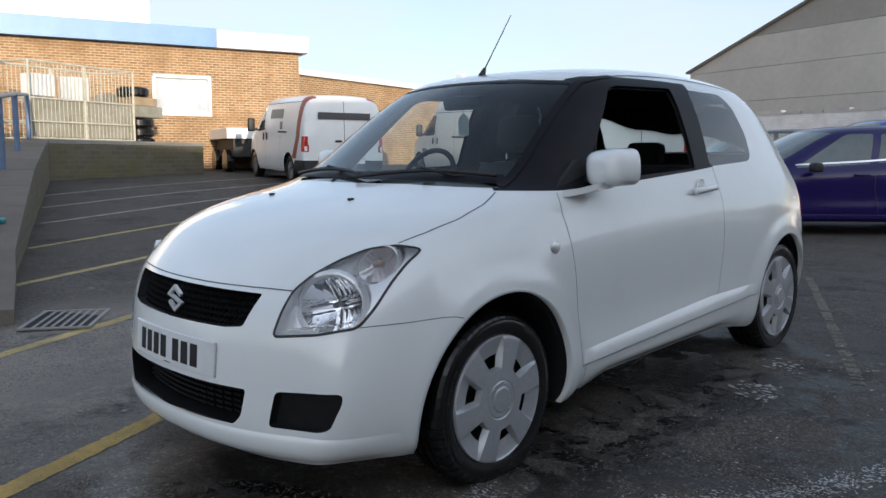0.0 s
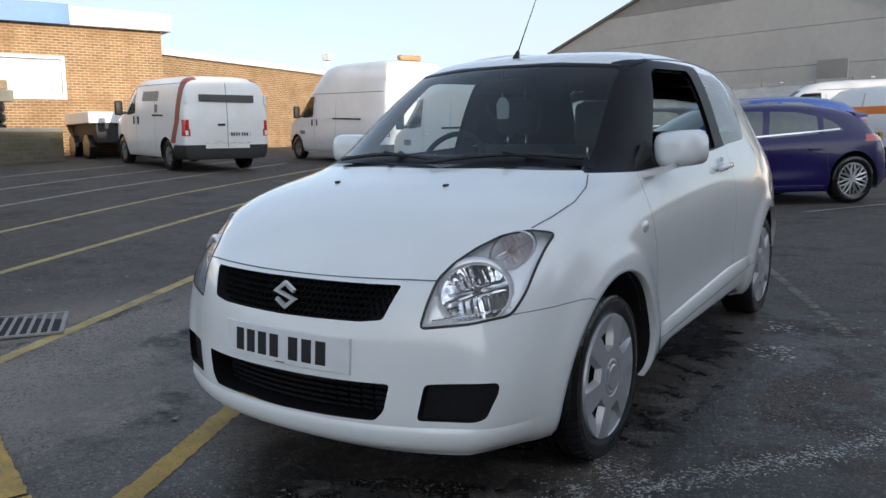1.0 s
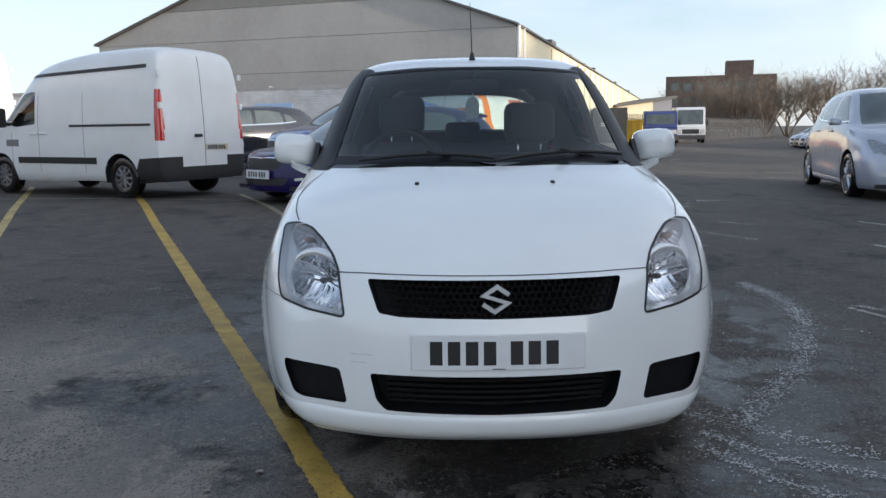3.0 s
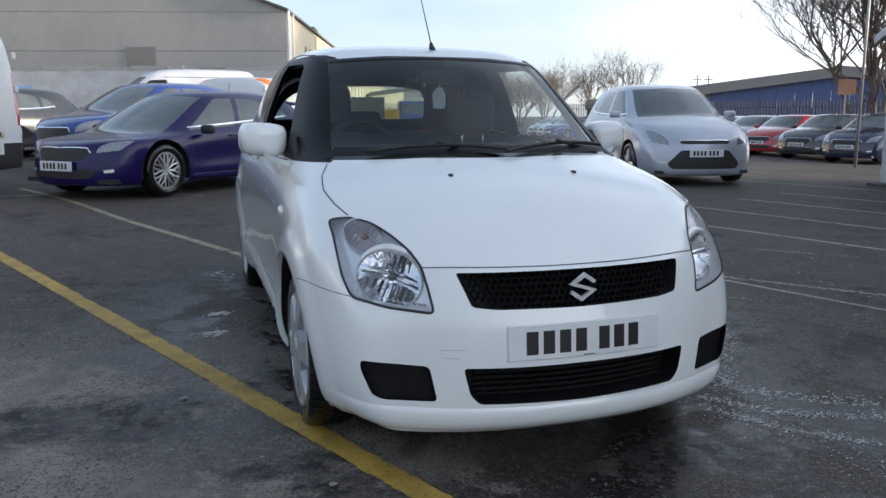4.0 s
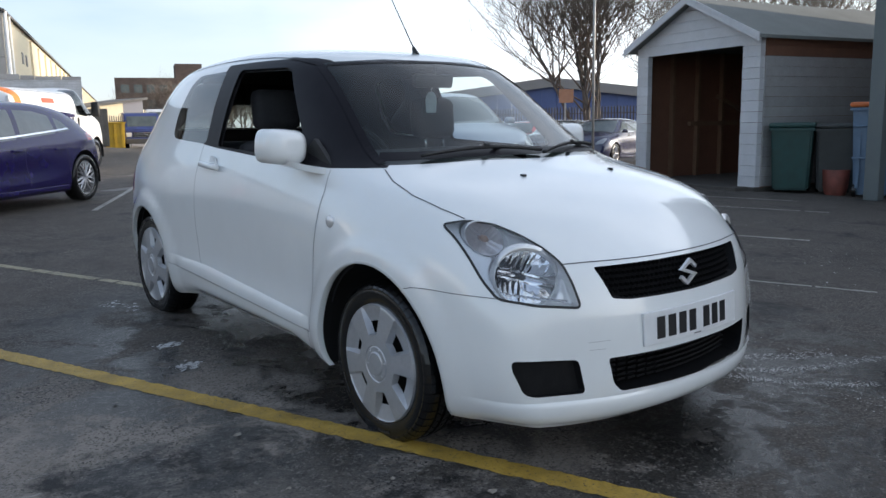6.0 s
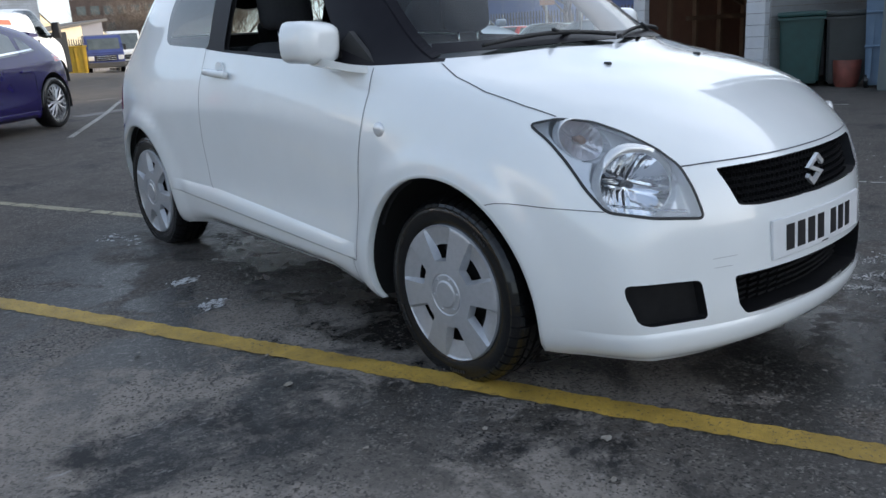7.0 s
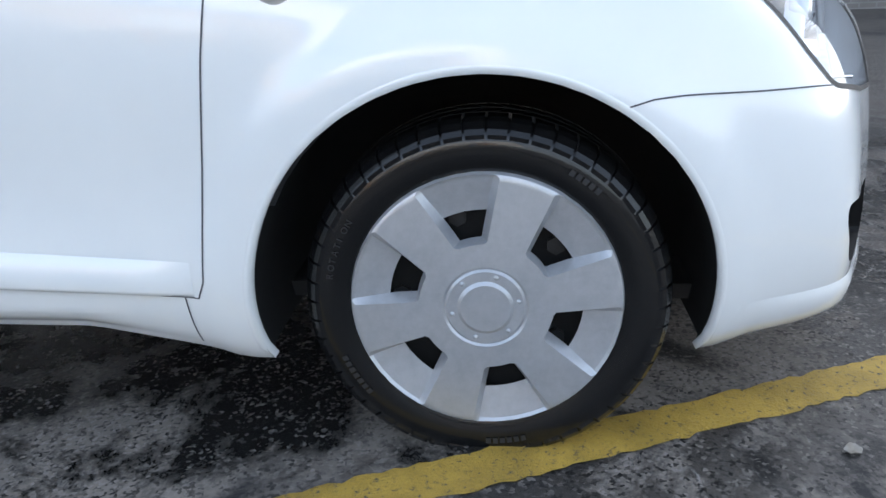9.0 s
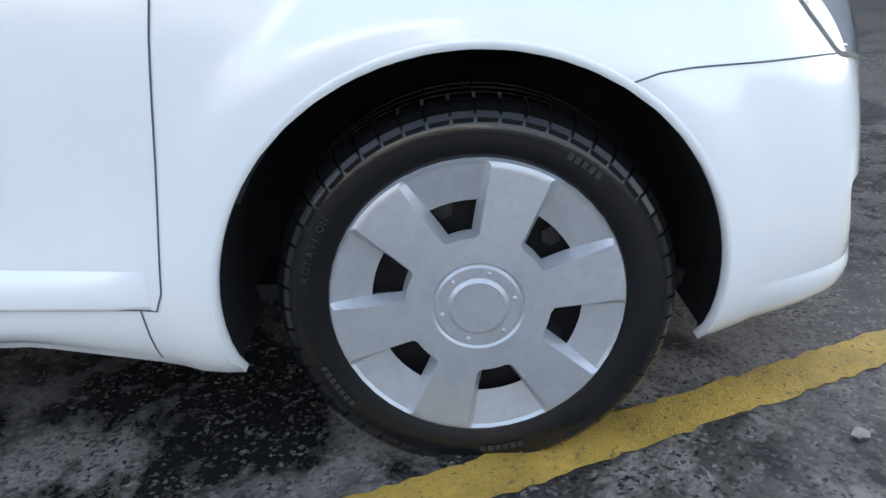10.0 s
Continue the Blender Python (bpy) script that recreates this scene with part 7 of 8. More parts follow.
def panel_van(m, label, wb, rear, H, group="white vans", beacon=False, stripe=False, modern=False, marks=(), sign=False):
    van = empty("panel_van", m, label, "van", group)
    bm = van_surface(wb, rear, H, 2, 0.09 if modern else 0.0)
    shape = Shape(bm)
    r = 0.345
    for s in (1, -1):
        for y in (0.0, wb):
            bmesh.ops.delete(bm, geom=cut(bm, ring(y, r, 0.40, 28), Y3, Z3, lambda f, s=s: f.calc_center_median().x * s > 0.5), context="FACES")
    pieces = []
    ws = [(-0.80, 1.30), (0, 1.315), (0.80, 1.30), (0.76, 1.60), (0.70, 1.86), (0, 1.89), (-0.70, 1.86), (-0.76, 1.60)]
    pieces.append(("windscreen", CAR_WINDOW, take(bm, cut(bm, ws, X3, Z3, lambda f: f.normal.y < -0.2 and f.calc_center_median().z > 1.2 and f.calc_center_median().y < 1.0))))
    for s in (1, -1):
        poly = rounded([(0.12, 1.28), (0.30, 1.50), (0.62, 1.78), (1.02, 1.80), (1.04, 1.24), (0.5, 1.20)], 0.04, 2)
        pieces.append(("cab_window", CAB_GLASS, take(bm, cut(bm, poly, Y3, Z3, lambda f, s=s: f.calc_center_median().x * s > 0.5 and f.calc_center_median().z > 1.1))))
        z0, z1 = (0.95, 1.75) if modern else (0.78, 1.12)
        poly = [(rear - (0.075 if modern else 0.10), z0), (rear + 0.2, z0), (rear + 0.2, z1), (rear - (0.075 if modern else 0.10), z1)]
        pieces.append(("tail_lamp", RED_LENS, take(bm, cut(bm, poly, Y3, Z3, lambda f, s=s: f.calc_center_median().x * s > 0.84 and f.calc_center_median().y > rear - 0.3))))
        pieces.append(("bumper_corner", PLASTIC, take(bm, cut(bm, [(wb + 0.2, 0.0), (rear + 0.3, 0.0), (rear + 0.3, 0.70 if modern else 0.60), (wb + 0.46, 0.66 if modern else 0.58), (wb + 0.38, 0.5)], Y3, Z3, lambda f, s=s: f.calc_center_median().x * s > 0.5))))
        pieces.append(("headlight", LAMP_SILVER, take(bm, cut(bm, rounded([(-0.80, 0.80), (-0.60, 0.78), (-0.40, 1.02), (-0.56, 1.04), (-0.80, 0.95)], 0.03, 2), Y3, Z3, lambda f, s=s: f.calc_center_median().x * s > 0.45 and f.calc_center_median().y < -0.2))))
    pieces.append(("rear_bumper", PLASTIC, take(bm, cut(bm, [(-0.9, 0.0), (0.9, 0.0), (0.9, 0.52), (-0.9, 0.52)], X3, Z3, lambda f: f.normal.y > 0.3 and f.calc_center_median().y > wb))))
    pieces.append(("front_bumper", PLASTIC, take(bm, cut(bm, [(-1.2, 0.0), (-0.42, 0.0), (-0.42, 0.55), (-1.2, 0.60)], Y3, Z3, lambda f: True))))
    if stripe:
        for s in (1, -1):
            pts = [(rear - 0.10, 2.1), (rear - 0.34, 2.1), (rear - 0.36, 1.6), (rear - 0.46, 1.1), (rear - 0.72, 0.62), (rear - 0.45, 0.62), (rear - 0.22, 1.1), (rear - 0.12, 1.6)]
            pieces.append(("stripe", ORANGE if stripe == "orange" else RED_STRIPE, take(bm, cut(bm, pts, Y3, Z3, lambda f, s=s: f.calc_center_median().x * s > 0.6))))
    shape.dress(part("body", bm, VAN_WHITE, van, smooth=True))
    for name, mat, piece in pieces:
        if len(piece.faces):
            shape.dress(part(name, piece, mat, van, smooth=True))
        else:
            piece.free()
    for s in (1, -1):
        for y in (0.0, wb):
            plain_wheel(van, s * 0.83, y, r, s, 0.20, STEEL, 9, False, 0.20)
            b = bmesh.new()
            lathe(b, [(0.94, 0.402), (0.55, 0.402), (0.55, 0.02)], 28)
            bmesh.ops.delete(b, geom=[f for f in b.faces if f.calc_center_median().z < -0.06], context="FACES")
            if s < 0:
                bmesh.ops.transform(b, matrix=Matrix.Diagonal((-1, 1, 1, 1)), verts=b.verts)
            part("arch_liner", b, PLASTIC, van, m=Matrix.Translation((0, y, r)), smooth=True)
        b = bmesh.new()
        box(b, (-0.09, -0.07, -0.17), (0.09, 0.05, 0.17), 0.04)
        part("door_mirror", b, PLASTIC, van, angle=50, m=Matrix.Translation((s * 1.09, 0.28, 1.36)))
        b = bmesh.new()
        tube(b, (s * 0.93, 0.30, 1.24), (s * 1.05, 0.28, 1.26), 0.03)
        part("mirror_arm", b, PLASTIC, van)
        part("slide_rail", seam(shape, [(s * 0.97, 1.95 if modern else 2.15, 1.20), (s * 0.97, rear - (0.15 if modern else 1.1), 1.20)], 0.040, 0.006, off=(s, 0, 0)), PLASTIC, van)
        part("rub_strip", seam(shape, [(s * 0.97, 0.52, 0.62), (s * 0.97, wb - 0.55, 0.62)], 0.11 if modern else 0.05, 0.006, off=(s, 0, 0)), PLASTIC if modern else VAN_WHITE, van)
        for y0 in (0.36, 1.12, 2.30):
            part("door_gap", seam(shape, [(s * 0.97, y0 + (0.25 * (1.2 - z) if y0 < 1 and z > 1.2 else 0), z) for z in (0.42, 0.8, 1.1)] + ([] if y0 < 1 else [(s * 0.95, y0, 1.5), (s * 0.93, y0, 1.75)]), 0.009, off=(s, 0, 0)), SEAM, van)
        for y0 in (0.98, 1.26):
            b = bmesh.new()
            box(b, (-0.02, -0.02 if not modern else -0.09, -0.09 if not modern else -0.02), (0.02, 0.02 if not modern else 0.09, 0.09 if not modern else 0.02), 0.008)
            part("door_handle", b, PLASTIC if not modern else VAN_WHITE, van, m=Matrix.Translation((s * 0.975, y0, 1.08)))
        if modern:
            part("roof_rail", seam(shape, [(s * 0.9, 0.75, H - 0.40), (s * 0.9, rear - 0.25, H - 0.34)], 0.06, 0.006, off=(s, 0, 0)), PLASTIC, van, "dark drip rail")
        else:
            part("roof_seam", seam(shape, [(s * 0.9, 0.95, 1.86), (s * 0.9, rear - 0.12, 1.88)], 0.014, 0.003, off=(s, 0, 0)), SEAM, van)
        for y0, z0, wy, wz, mat in marks:
            pts = [(s * 0.97, y0, z0), (s * 0.97, y0 + wy, z0)]
            part("painted_mark", seam(shape, pts, wz, 0.004, off=(s, 0, 0)), mat, van)
    part("rear_door_gap", seam(shape, [(0, rear, H - 0.15), (0, rear, 1.5), (0, rear, 1.1), (0, rear, 0.54)], 0.014, 0.002, off=(0, 1, 0)), SEAM, van)
    for z in (1.0,):
        b = bmesh.new()
        box(b, (-0.08, 0, -0.025), (0.08, 0.03, 0.025), 0.008)
        part("rear_handle", b, PLASTIC, van, m=Matrix.Translation((0.14, rear + 0.025, 1.02)))
    plate(van, pose(-0.28, rear + 0.022, 0.82, 90, 0, 180), PLATE_YELLOW)
    for s in (1, -1):
        for z in (0.85, 1.5, H - 0.45):
            b = bmesh.new()
            box(b, (-0.03, -0.02, -0.05), (0.03, 0.02, 0.05), 0.008)
            part("hinge", b, VAN_WHITE, van, m=Matrix.Translation((s * 0.90, rear + 0.015, z)))
    if sign:
        for x0, x1, z0, z1, mat in ((-0.62, 0.62, H - 0.55, H - 0.40, ORANGE if stripe == "orange" else GREY_PLASTIC), (-0.5, 0.5, 0.62, 0.645, GREY_PLASTIC), (-0.3, 0.3, 0.665, 0.685, GREY_PLASTIC)):
            b = bmesh.new()
            box(b, (x0, rear + 0.018, z0), (x1, rear + 0.030, z1))
            part("painted_mark", b, mat, van)
    if beacon:
        b = bmesh.new()
        box(b, (-0.32, -0.09, 0), (0.32, 0.09, 0.13), 0.04)
        part("beacon_bar", b, BEACON, van, "amber roof beacon bar", angle=40, m=Matrix.Translation((0, rear - 0.35, H - 0.005)))
    b = bmesh.new()
    box(b, (-0.75, -0.6, 0.28), (0.75, rear - 0.1, 0.34))
    part("underside", b, PLASTIC, van)
    b = bmesh.new()
    box(b, (-0.84, 0.35, 0.5), (0.84, 1.1, 1.15))
    part("cab_inside", b, LINING, van)
    return van


BEACON = material("faded_amber_beacon", (0.52, 0.30, 0.15), 0.35, second=(0.44, 0.25, 0.13), scale=12.0)
RED_STRIPE = material("dull_red_vinyl", (0.30, 0.075, 0.05), 0.45, second=(0.24, 0.06, 0.045), scale=6.0)
STEEL = material("dull_steel_wheel", (0.24, 0.24, 0.25), 0.5, 0.5, second=(0.14, 0.14, 0.14), scale=12.0)
CAB_GLASS = glass_material("cab_glass", (0.60, 0.72, 0.68), 0.15)
MARK_RED = material("red_mark", (0.50, 0.10, 0.05), 0.5, second=(0.45, 0.09, 0.045), scale=8.0)
MARK_GREY = material("grey_mark", (0.16, 0.16, 0.16), 0.5, second=(0.20, 0.20, 0.20), scale=8.0)


def parked(rear_x, rear_y, dx, dy, wb):
    """The pose of a vehicle by the place under its rear axle."""
    n = math.hypot(dx, dy)
    return facing(rear_x + dx / n * wb, rear_y + dy / n * wb, dx / n, dy / n)


panel_van(parked(-12.55, 9.42, -0.958, 0.285, 2.93), "white low-roof panel van with a dull red stripe at its corner", 2.93, 3.92, 2.05, stripe="red", sign=True, marks=((1.5, 1.62, 1.0, 0.22, MARK_GREY), (2.3, 1.35, 0.18, 0.18, MARK_GREY)))
panel_van(parked(-10.95, 14.1, -0.94, 0.33, 3.55), "white high-roof panel van with an amber roof beacon", 3.55, 4.72, 2.66, beacon=True, marks=((0.25, 0.80, 0.30, 0.10, MARK_GREY),))
panel_van(parked(-4.18, 8.55, -0.876, 0.483, 2.68) @ Matrix.Scale(0.85, 4), "white medium-roof panel van with black side trim", 3.15, 4.05, 2.46, modern=True, marks=((0.20, 0.92, 0.36, 0.12, MARK_GREY),))
panel_van(parked(0.52, 15.55, 0.60, 0.80, 2.93), "white low-roof panel van with an orange stripe", 2.93, 3.83, 1.76, stripe="orange", sign=True, marks=((2.05, 1.50, 0.55, 0.10, MARK_RED), (1.5, 1.2, 0.30, 0.12, MARK_GREY)))
panel_van(parked(0.02, 19.2, -0.995, -0.10, 2.4), "white medium-roof panel van by the whitewashed wall", 2.4, 3.26, 2.10)
FOCUS = (2.65, 0.90, 0.80, 1.82, 0.97, 1.47)
road_car(facing(-1.92, 7.64, -0.70, -0.714), PURPLE, "metallic purple five-door hatchback on forked alloy wheels", (2.65, 0.84, 0.72, 1.78, 0.735, 1.315), wheels=(0.315, 0.225), spokes=10, detail=3, sleek=1.0, plate_z=0.39)
road_car(facing(-2.50, 11.75, -0.737, -0.676), BLUE, "bright blue five-door car parked beside the purple one", (2.55, 0.86, 0.8, 1.78, 0.97, 1.52), sleek=0.7)
road_car(facing(-5.95, 15.0, -0.77, -0.64), BLACK_PAINT, "black five-door car behind the vans", FOCUS)
road_car(facing(6.50, 7.78, -0.24, -0.97), SILVER, "silver people carrier with a dark lower grille", (2.65, 0.92, 0.82, 1.83, 1.02, 1.60), spokes=7, split=False, mouth="wide", plate_z=0.50)
for k, (paint, text) in enumerate(((NAVY, "dark navy hatchback in the far row"), (BLACK_PAINT, "black hatchback in the far row"), (RED, "red hatchback in the far row"), (GREY_PAINT, "grey hatchback in the far row"), (SILVER, "silver hatchback in the far row"), (BLACK_PAINT, "black hatchback in the far row"), (RED, "red hatchback in the far row"), (GREY_PAINT, "grey hatchback in the far row"))):
    road_car(facing(17.2 + 0.60 * k, 14.45 + 2.45 * k, -0.96, -0.28), paint, text, FOCUS, group="far row of cars", spokes=5, split=False)


# ---- the timber garage and what stands beside it ----
GREY_BOARD = material("weathered_grey_board", (0.30, 0.30, 0.30), 0.8, second=(0.23, 0.225, 0.22), scale=4.0, fine=0.2, fine_scale=35.0, bump=0.3, vary=0.10)
WHITE_BOARD = material("white_painted_board", (0.52, 0.53, 0.55), 0.7, second=(0.42, 0.43, 0.44), scale=3.0, fine=0.1, fine_scale=30.0, vary=0.05)
BROWN_BOARD = material("red_brown_board", (0.16, 0.075, 0.045), 0.8, second=(0.12, 0.055, 0.035), scale=4.0, fine=0.2, fine_scale=35.0, vary=0.10)
STUD = material("rough_stud", (0.17, 0.10, 0.06), 0.85, second=(0.12, 0.07, 0.045), scale=5.0, fine=0.2, fine_scale=35.0)
FELT = material("roof_felt", (0.19, 0.20, 0.19), 0.9, second=(0.14, 0.15, 0.14), scale=2.0, fine=0.25, fine_scale=60.0)
GREEN_BIN = material("green_plastic", (0.012, 0.055, 0.05), 0.5, second=(0.010, 0.04, 0.036), scale=6.0)
DARK_BIN = material("dark_bin_plastic", (0.03, 0.035, 0.035), 0.5, second=(0.04, 0.045, 0.045), scale=6.0)
BLUE_BIN = material("blue_grey_plastic", (0.13, 0.20, 0.29), 0.5, second=(0.10, 0.16, 0.24), scale=4.0)
ORANGE_LID = material("orange_plastic", (0.55, 0.14, 0.03), 0.5, second=(0.47, 0.12, 0.03), scale=5.0)
OILY = material("oil_stained_concrete", (0.075, 0.068, 0.06), 0.8, second=(0.045, 0.04, 0.036), scale=2.5, fine=0.25, fine_scale=50.0, bump=0.3)
TERRA = material("dull_red_plastic", (0.12, 0.035, 0.025), 0.6, second=(0.20, 0.055, 0.04), scale=6.0)
POST_GREEN = material("grey_green_steel", (0.11, 0.13, 0.135), 0.55, 0.2, second=(0.12, 0.14, 0.14), scale=5.0)
GALV = material("galvanised_steel", (0.42, 0.43, 0.43), 0.5, 0.5, second=(0.32, 0.32, 0.31), scale=9.0)

GA = frame_along(8.97, 4.08, 9.56, 6.78, -0.06)
garage = empty("timber_garage", GA, "open timber garage with white posts and grey boarded sides", "garage")
LONG, DEEP, EAVE, RIDGE = 2.77, 5.0, 2.30, 2.98


def board(name, lo, hi, mat, parent=None, label="", m=None, bevel=0.0):
    b = bmesh.new()
    box(b, lo, hi, bevel)
    return part(name, b, mat, parent if parent is not None else garage, label, m=m)


for k in range(14):
    z = 0.02 + 0.165 * k
    for x0, x1 in ((0.0, 0.34), (LONG - 0.28, LONG)):
        board("front_board", (x0, -0.10, z), (x1, -0.0 - 0.004 * (k % 2), z + 0.160), WHITE_BOARD)
for k in range(5):
    z0, z1 = 2.18 + 0.165 * k, 2.18 + 0.165 * (k + 1) - 0.005
    def reach(z):
        return max(0.0, (z - EAVE) / (RIDGE - EAVE) * LONG / 2)
    z1 = min(z1, RIDGE - 0.02)
    b = bmesh.new()
    prism(b, [(reach(z0), z0), (LONG - reach(z0), z0), (LONG - reach(z1), z1), (reach(z1), z1)], 0.09, Matrix(((1, 0, 0, 0), (0, 0, -1, 0.004 * (k % 2)), (0, 1, 0, 0), (0, 0, 0, 1))))
    part("gable_board", b, WHITE_BOARD, garage)
for k in range(15):
    z = 0.03 + 0.152 * k
    board("side_board", (-0.022 - 0.006 * (k % 2), -DEEP, z), (0.0, -0.10, z + 0.148), BROWN_BOARD if k > 12 else GREY_BOARD)
    board("side_board", (LONG, -DEEP, z), (LONG + 0.025, -0.10, z + 0.148), GREY_BOARD)
for k in range(10):
    board("back_board", (0.06 + 0.265 * k, -DEEP, 0.0), (0.06 + 0.265 * k + 0.258, -DEEP + 0.03, EAVE + 0.2), BROWN_BOARD)
b = bmesh.new()
prism(b, [(0.0, EAVE - 0.1), (LONG, EAVE - 0.1), (LONG, EAVE - 0.02), (LONG / 2, RIDGE - 0.01), (0.0, EAVE - 0.02)], 0.03, Matrix(((1, 0, 0, 0), (0, 0, -1, -DEEP), (0, 1, 0, 0), (0, 0, 0, 1))))
part("back_gable", b, BROWN_BOARD, garage)
b = bmesh.new()
box(b, (0.002, -DEEP, 0.0), (0.03, -0.11, EAVE))
box(b, (LONG - 0.03, -DEEP, 0.0), (LONG - 0.002, -0.11, EAVE))
part("inner_lining", b, BROWN_BOARD, garage, "dark red-brown inside boards")
for k in range(7):
    board("stud", (LONG - 0.12, -0.75 - 0.62 * k - 0.06, 0.0), (LONG - 0.03, -0.75 - 0.62 * k, EAVE), STUD)
for x in (0.5, 1.0, 1.5, 2.0, 2.4):
    board("stud", (x, -DEEP + 0.03, 0.0), (x + 0.06, -DEEP + 0.10, EAVE), STUD)
board("rail", (LONG - 0.12, -3.2, 0.95), (LONG - 0.04, -1.2, 1.03), STUD)
b = bmesh.new()
sweep(b, [(LONG - 0.08, -4.3, 0.5), (LONG - 0.08, -1.9, 1.5)], 0.045, 4)
part("brace", b, STUD, garage)
for sgn, x0 in ((1, -0.14), (-1, LONG + 0.14)):
    b = bmesh.new()
    prism(b, [(x0, EAVE - 0.05), (LONG / 2, RIDGE), (LONG / 2, RIDGE + 0.05), (x0, EAVE)], DEEP + 0.35, Matrix(((1, 0, 0, 0), (0, 0, -1, 0.18), (0, 1, 0, 0), (0, 0, 0, 1))))
    part("roof_slope", b, FELT, garage, "grey felt roof slope")
    b = bmesh.new()
    prism(b, [(x0, EAVE - 0.10), (LONG / 2, RIDGE - 0.05), (LONG / 2, RIDGE + 0.07), (x0, EAVE + 0.02)], 0.03, Matrix(((1, 0, 0, 0), (0, 0, -1, 0.215), (0, 1, 0, 0), (0, 0, 0, 1))))
    part("barge_board", b, WHITE_BOARD, garage)
board("garage_floor", (0.0, -DEEP, -0.05), (LONG, 0.02, 0.012), OILY, label="dark oil-stained floor")
board("door_step", (0.1, 0.02, -0.04), (LONG - 0.1, 0.30, 0.02), OILY)


def wheelie_bin(m, w, d, h, body, lid, label, wheels=2, rail=False):
    bin_ = empty("wheelie_bin", m, label, "bin")
    b = bmesh.new()
    t = 0.86
    low = [b.verts.new((x * w / 2 * t, y * d / 2 * t, 0.05)) for x, y in ((-1, -1), (1, -1), (1, 1), (-1, 1))]
    top = [b.verts.new((x * w / 2, y * d / 2, h)) for x, y in ((-1, -1), (1, -1), (1, 1), (-1, 1))]
    for k in range(4):
        b.faces.new((low[k], low[(k + 1) % 4], top[(k + 1) % 4], top[k]))
    b.faces.new(low[::-1]), b.faces.new(top)
    bmesh.ops.bevel(b, geom=list(b.edges), offset=0.03, segments=2, affect="EDGES")
    part("bin_body", b, body, bin_, angle=40)
    b = bmesh.new()
    box(b, (-w / 2 - 0.02, -d / 2 - 0.03, h - 0.04), (w / 2 + 0.02, d / 2 + 0.02, h))
    part("rim", b, body, bin_)
    b = bmesh.new()
    box(b, (-w / 2 - 0.03, -d / 2 - 0.04, h + 0.004), (w / 2 + 0.03, d / 2 + 0.03, h + 0.08), 0.03)
    part("lid", b, lid, bin_, angle=40)
    for x in ((-1, 1) if wheels == 2 else (-1, 1, -1.01, 1.01)):
        b = bmesh.new()
        y = d / 2 * t if abs(x) == 1 else -d / 2 * t
        s = 1 if x > 0 else -1
        tube(b, (s * (w / 2 - 0.10), y * 0.9, 0.10), (s * (w / 2 - 0.05), y * 0.9, 0.10), 0.10, sides=18)
        part("wheel", b, RUBBER, bin_)
    if rail:
        for z in (h * 0.45, h * 0.8):
            b = bmesh.new()
            tube(b, (-w / 2 * 0.9, -d / 2 - 0.03, z), (w / 2 * 0.9, -d / 2 - 0.03, z), 0.016)
            part("rail", b, body, bin_)
        for k in range(5):
            b = bmesh.new()
            x = -w / 2 * 0.7 + w * 0.7 * k / 4
            box(b, (x - 0.02, -d / 2 * 0.93 - 0.02, 0.15), (x + 0.02, -d / 2 * 0.93 + 0.02, h - 0.06))
            part("rib", b, body, bin_)
    return bin_


wheelie_bin(Matrix.Translation(on_ground(9.40, 3.72)) @ Matrix.Rotation(radians(-68), 4, "Z"), 0.58, 0.66, 0.98, GREEN_BIN, GREEN_BIN, "green wheelie bin beside the garage wall")
wheelie_bin(Matrix.Translation(on_ground(9.78, 3.26)) @ Matrix.Rotation(radians(-62), 4, "Z"), 0.56, 0.6, 0.98, DARK_BIN, DARK_BIN, "dark wheelie bin beside the green one")
wheelie_bin(Matrix.Translation(on_ground(9.95, 2.62)) @ Matrix.Rotation(radians(-78), 4, "Z"), 0.72, 1.0, 1.30, BLUE_BIN, ORANGE_LID, "large blue-grey waste bin with an orange lid", 4, True)
b = bmesh.new()
lathe(b, [(0.0, 0.001), (0.0, 0.14), (0.10, 0.17), (0.36, 0.19), (0.38, 0.18), (0.36, 0.16), (0.30, 0.001)], 20, "Z")
tagged(part("bucket", b, TERRA, m=Matrix.Translation(on_ground(9.55, 3.12)), angle=40), "dull red plastic tub between the bins", "tub")

# a brick pier, steel post and dark doorway; the unseen block on the sunny side is added to cast shade
RB = frame_along(9.42, -15.0, 9.42, 2.30, -0.4)
b = bmesh.new()
box(b, (0, -7.0, 0), (12.2, 0, 6.5))
box(b, (16.85, -7.0, 0), (17.3, 0, 6.5))
box(b, (12.2, -7.0, 3.1), (16.85, 0, 6.5))
box(b, (12.2, -7.0, 0), (16.85, -0.9, 3.1))
tagged(part("wall_pier_building", b, PIER_BRICK, m=RB), "grey brick pier and dark vehicle doorway, with an unseen block added to shade the yard", "building", kind="structure")
b = bmesh.new()
box(b, (12.2, -0.86, 0.0), (16.85, -0.80, 3.1))
tagged(part("door_1", b, DARK_SHEET, m=RB), "dark closed roller door set back in the brick", "door", kind="structure")
b = bmesh.new()
box(b, (-0.1, -7.1, 6.5), (17.4, 0.1, 6.62))
tagged(part("coping_pier_building", b, CONCRETE, m=RB), "concrete coping on the unseen block added for shade", "coping", kind="structure")
b = bmesh.new()
box(b, (-0.10, -0.10, 0), (0.10, 0.10, 5.6), 0.01)
tagged(part("steel_post", b, POST_GREEN, m=Matrix.Translation(on_ground(9.18, 2.42))), "square grey-green steel post beside the doorway", "post")

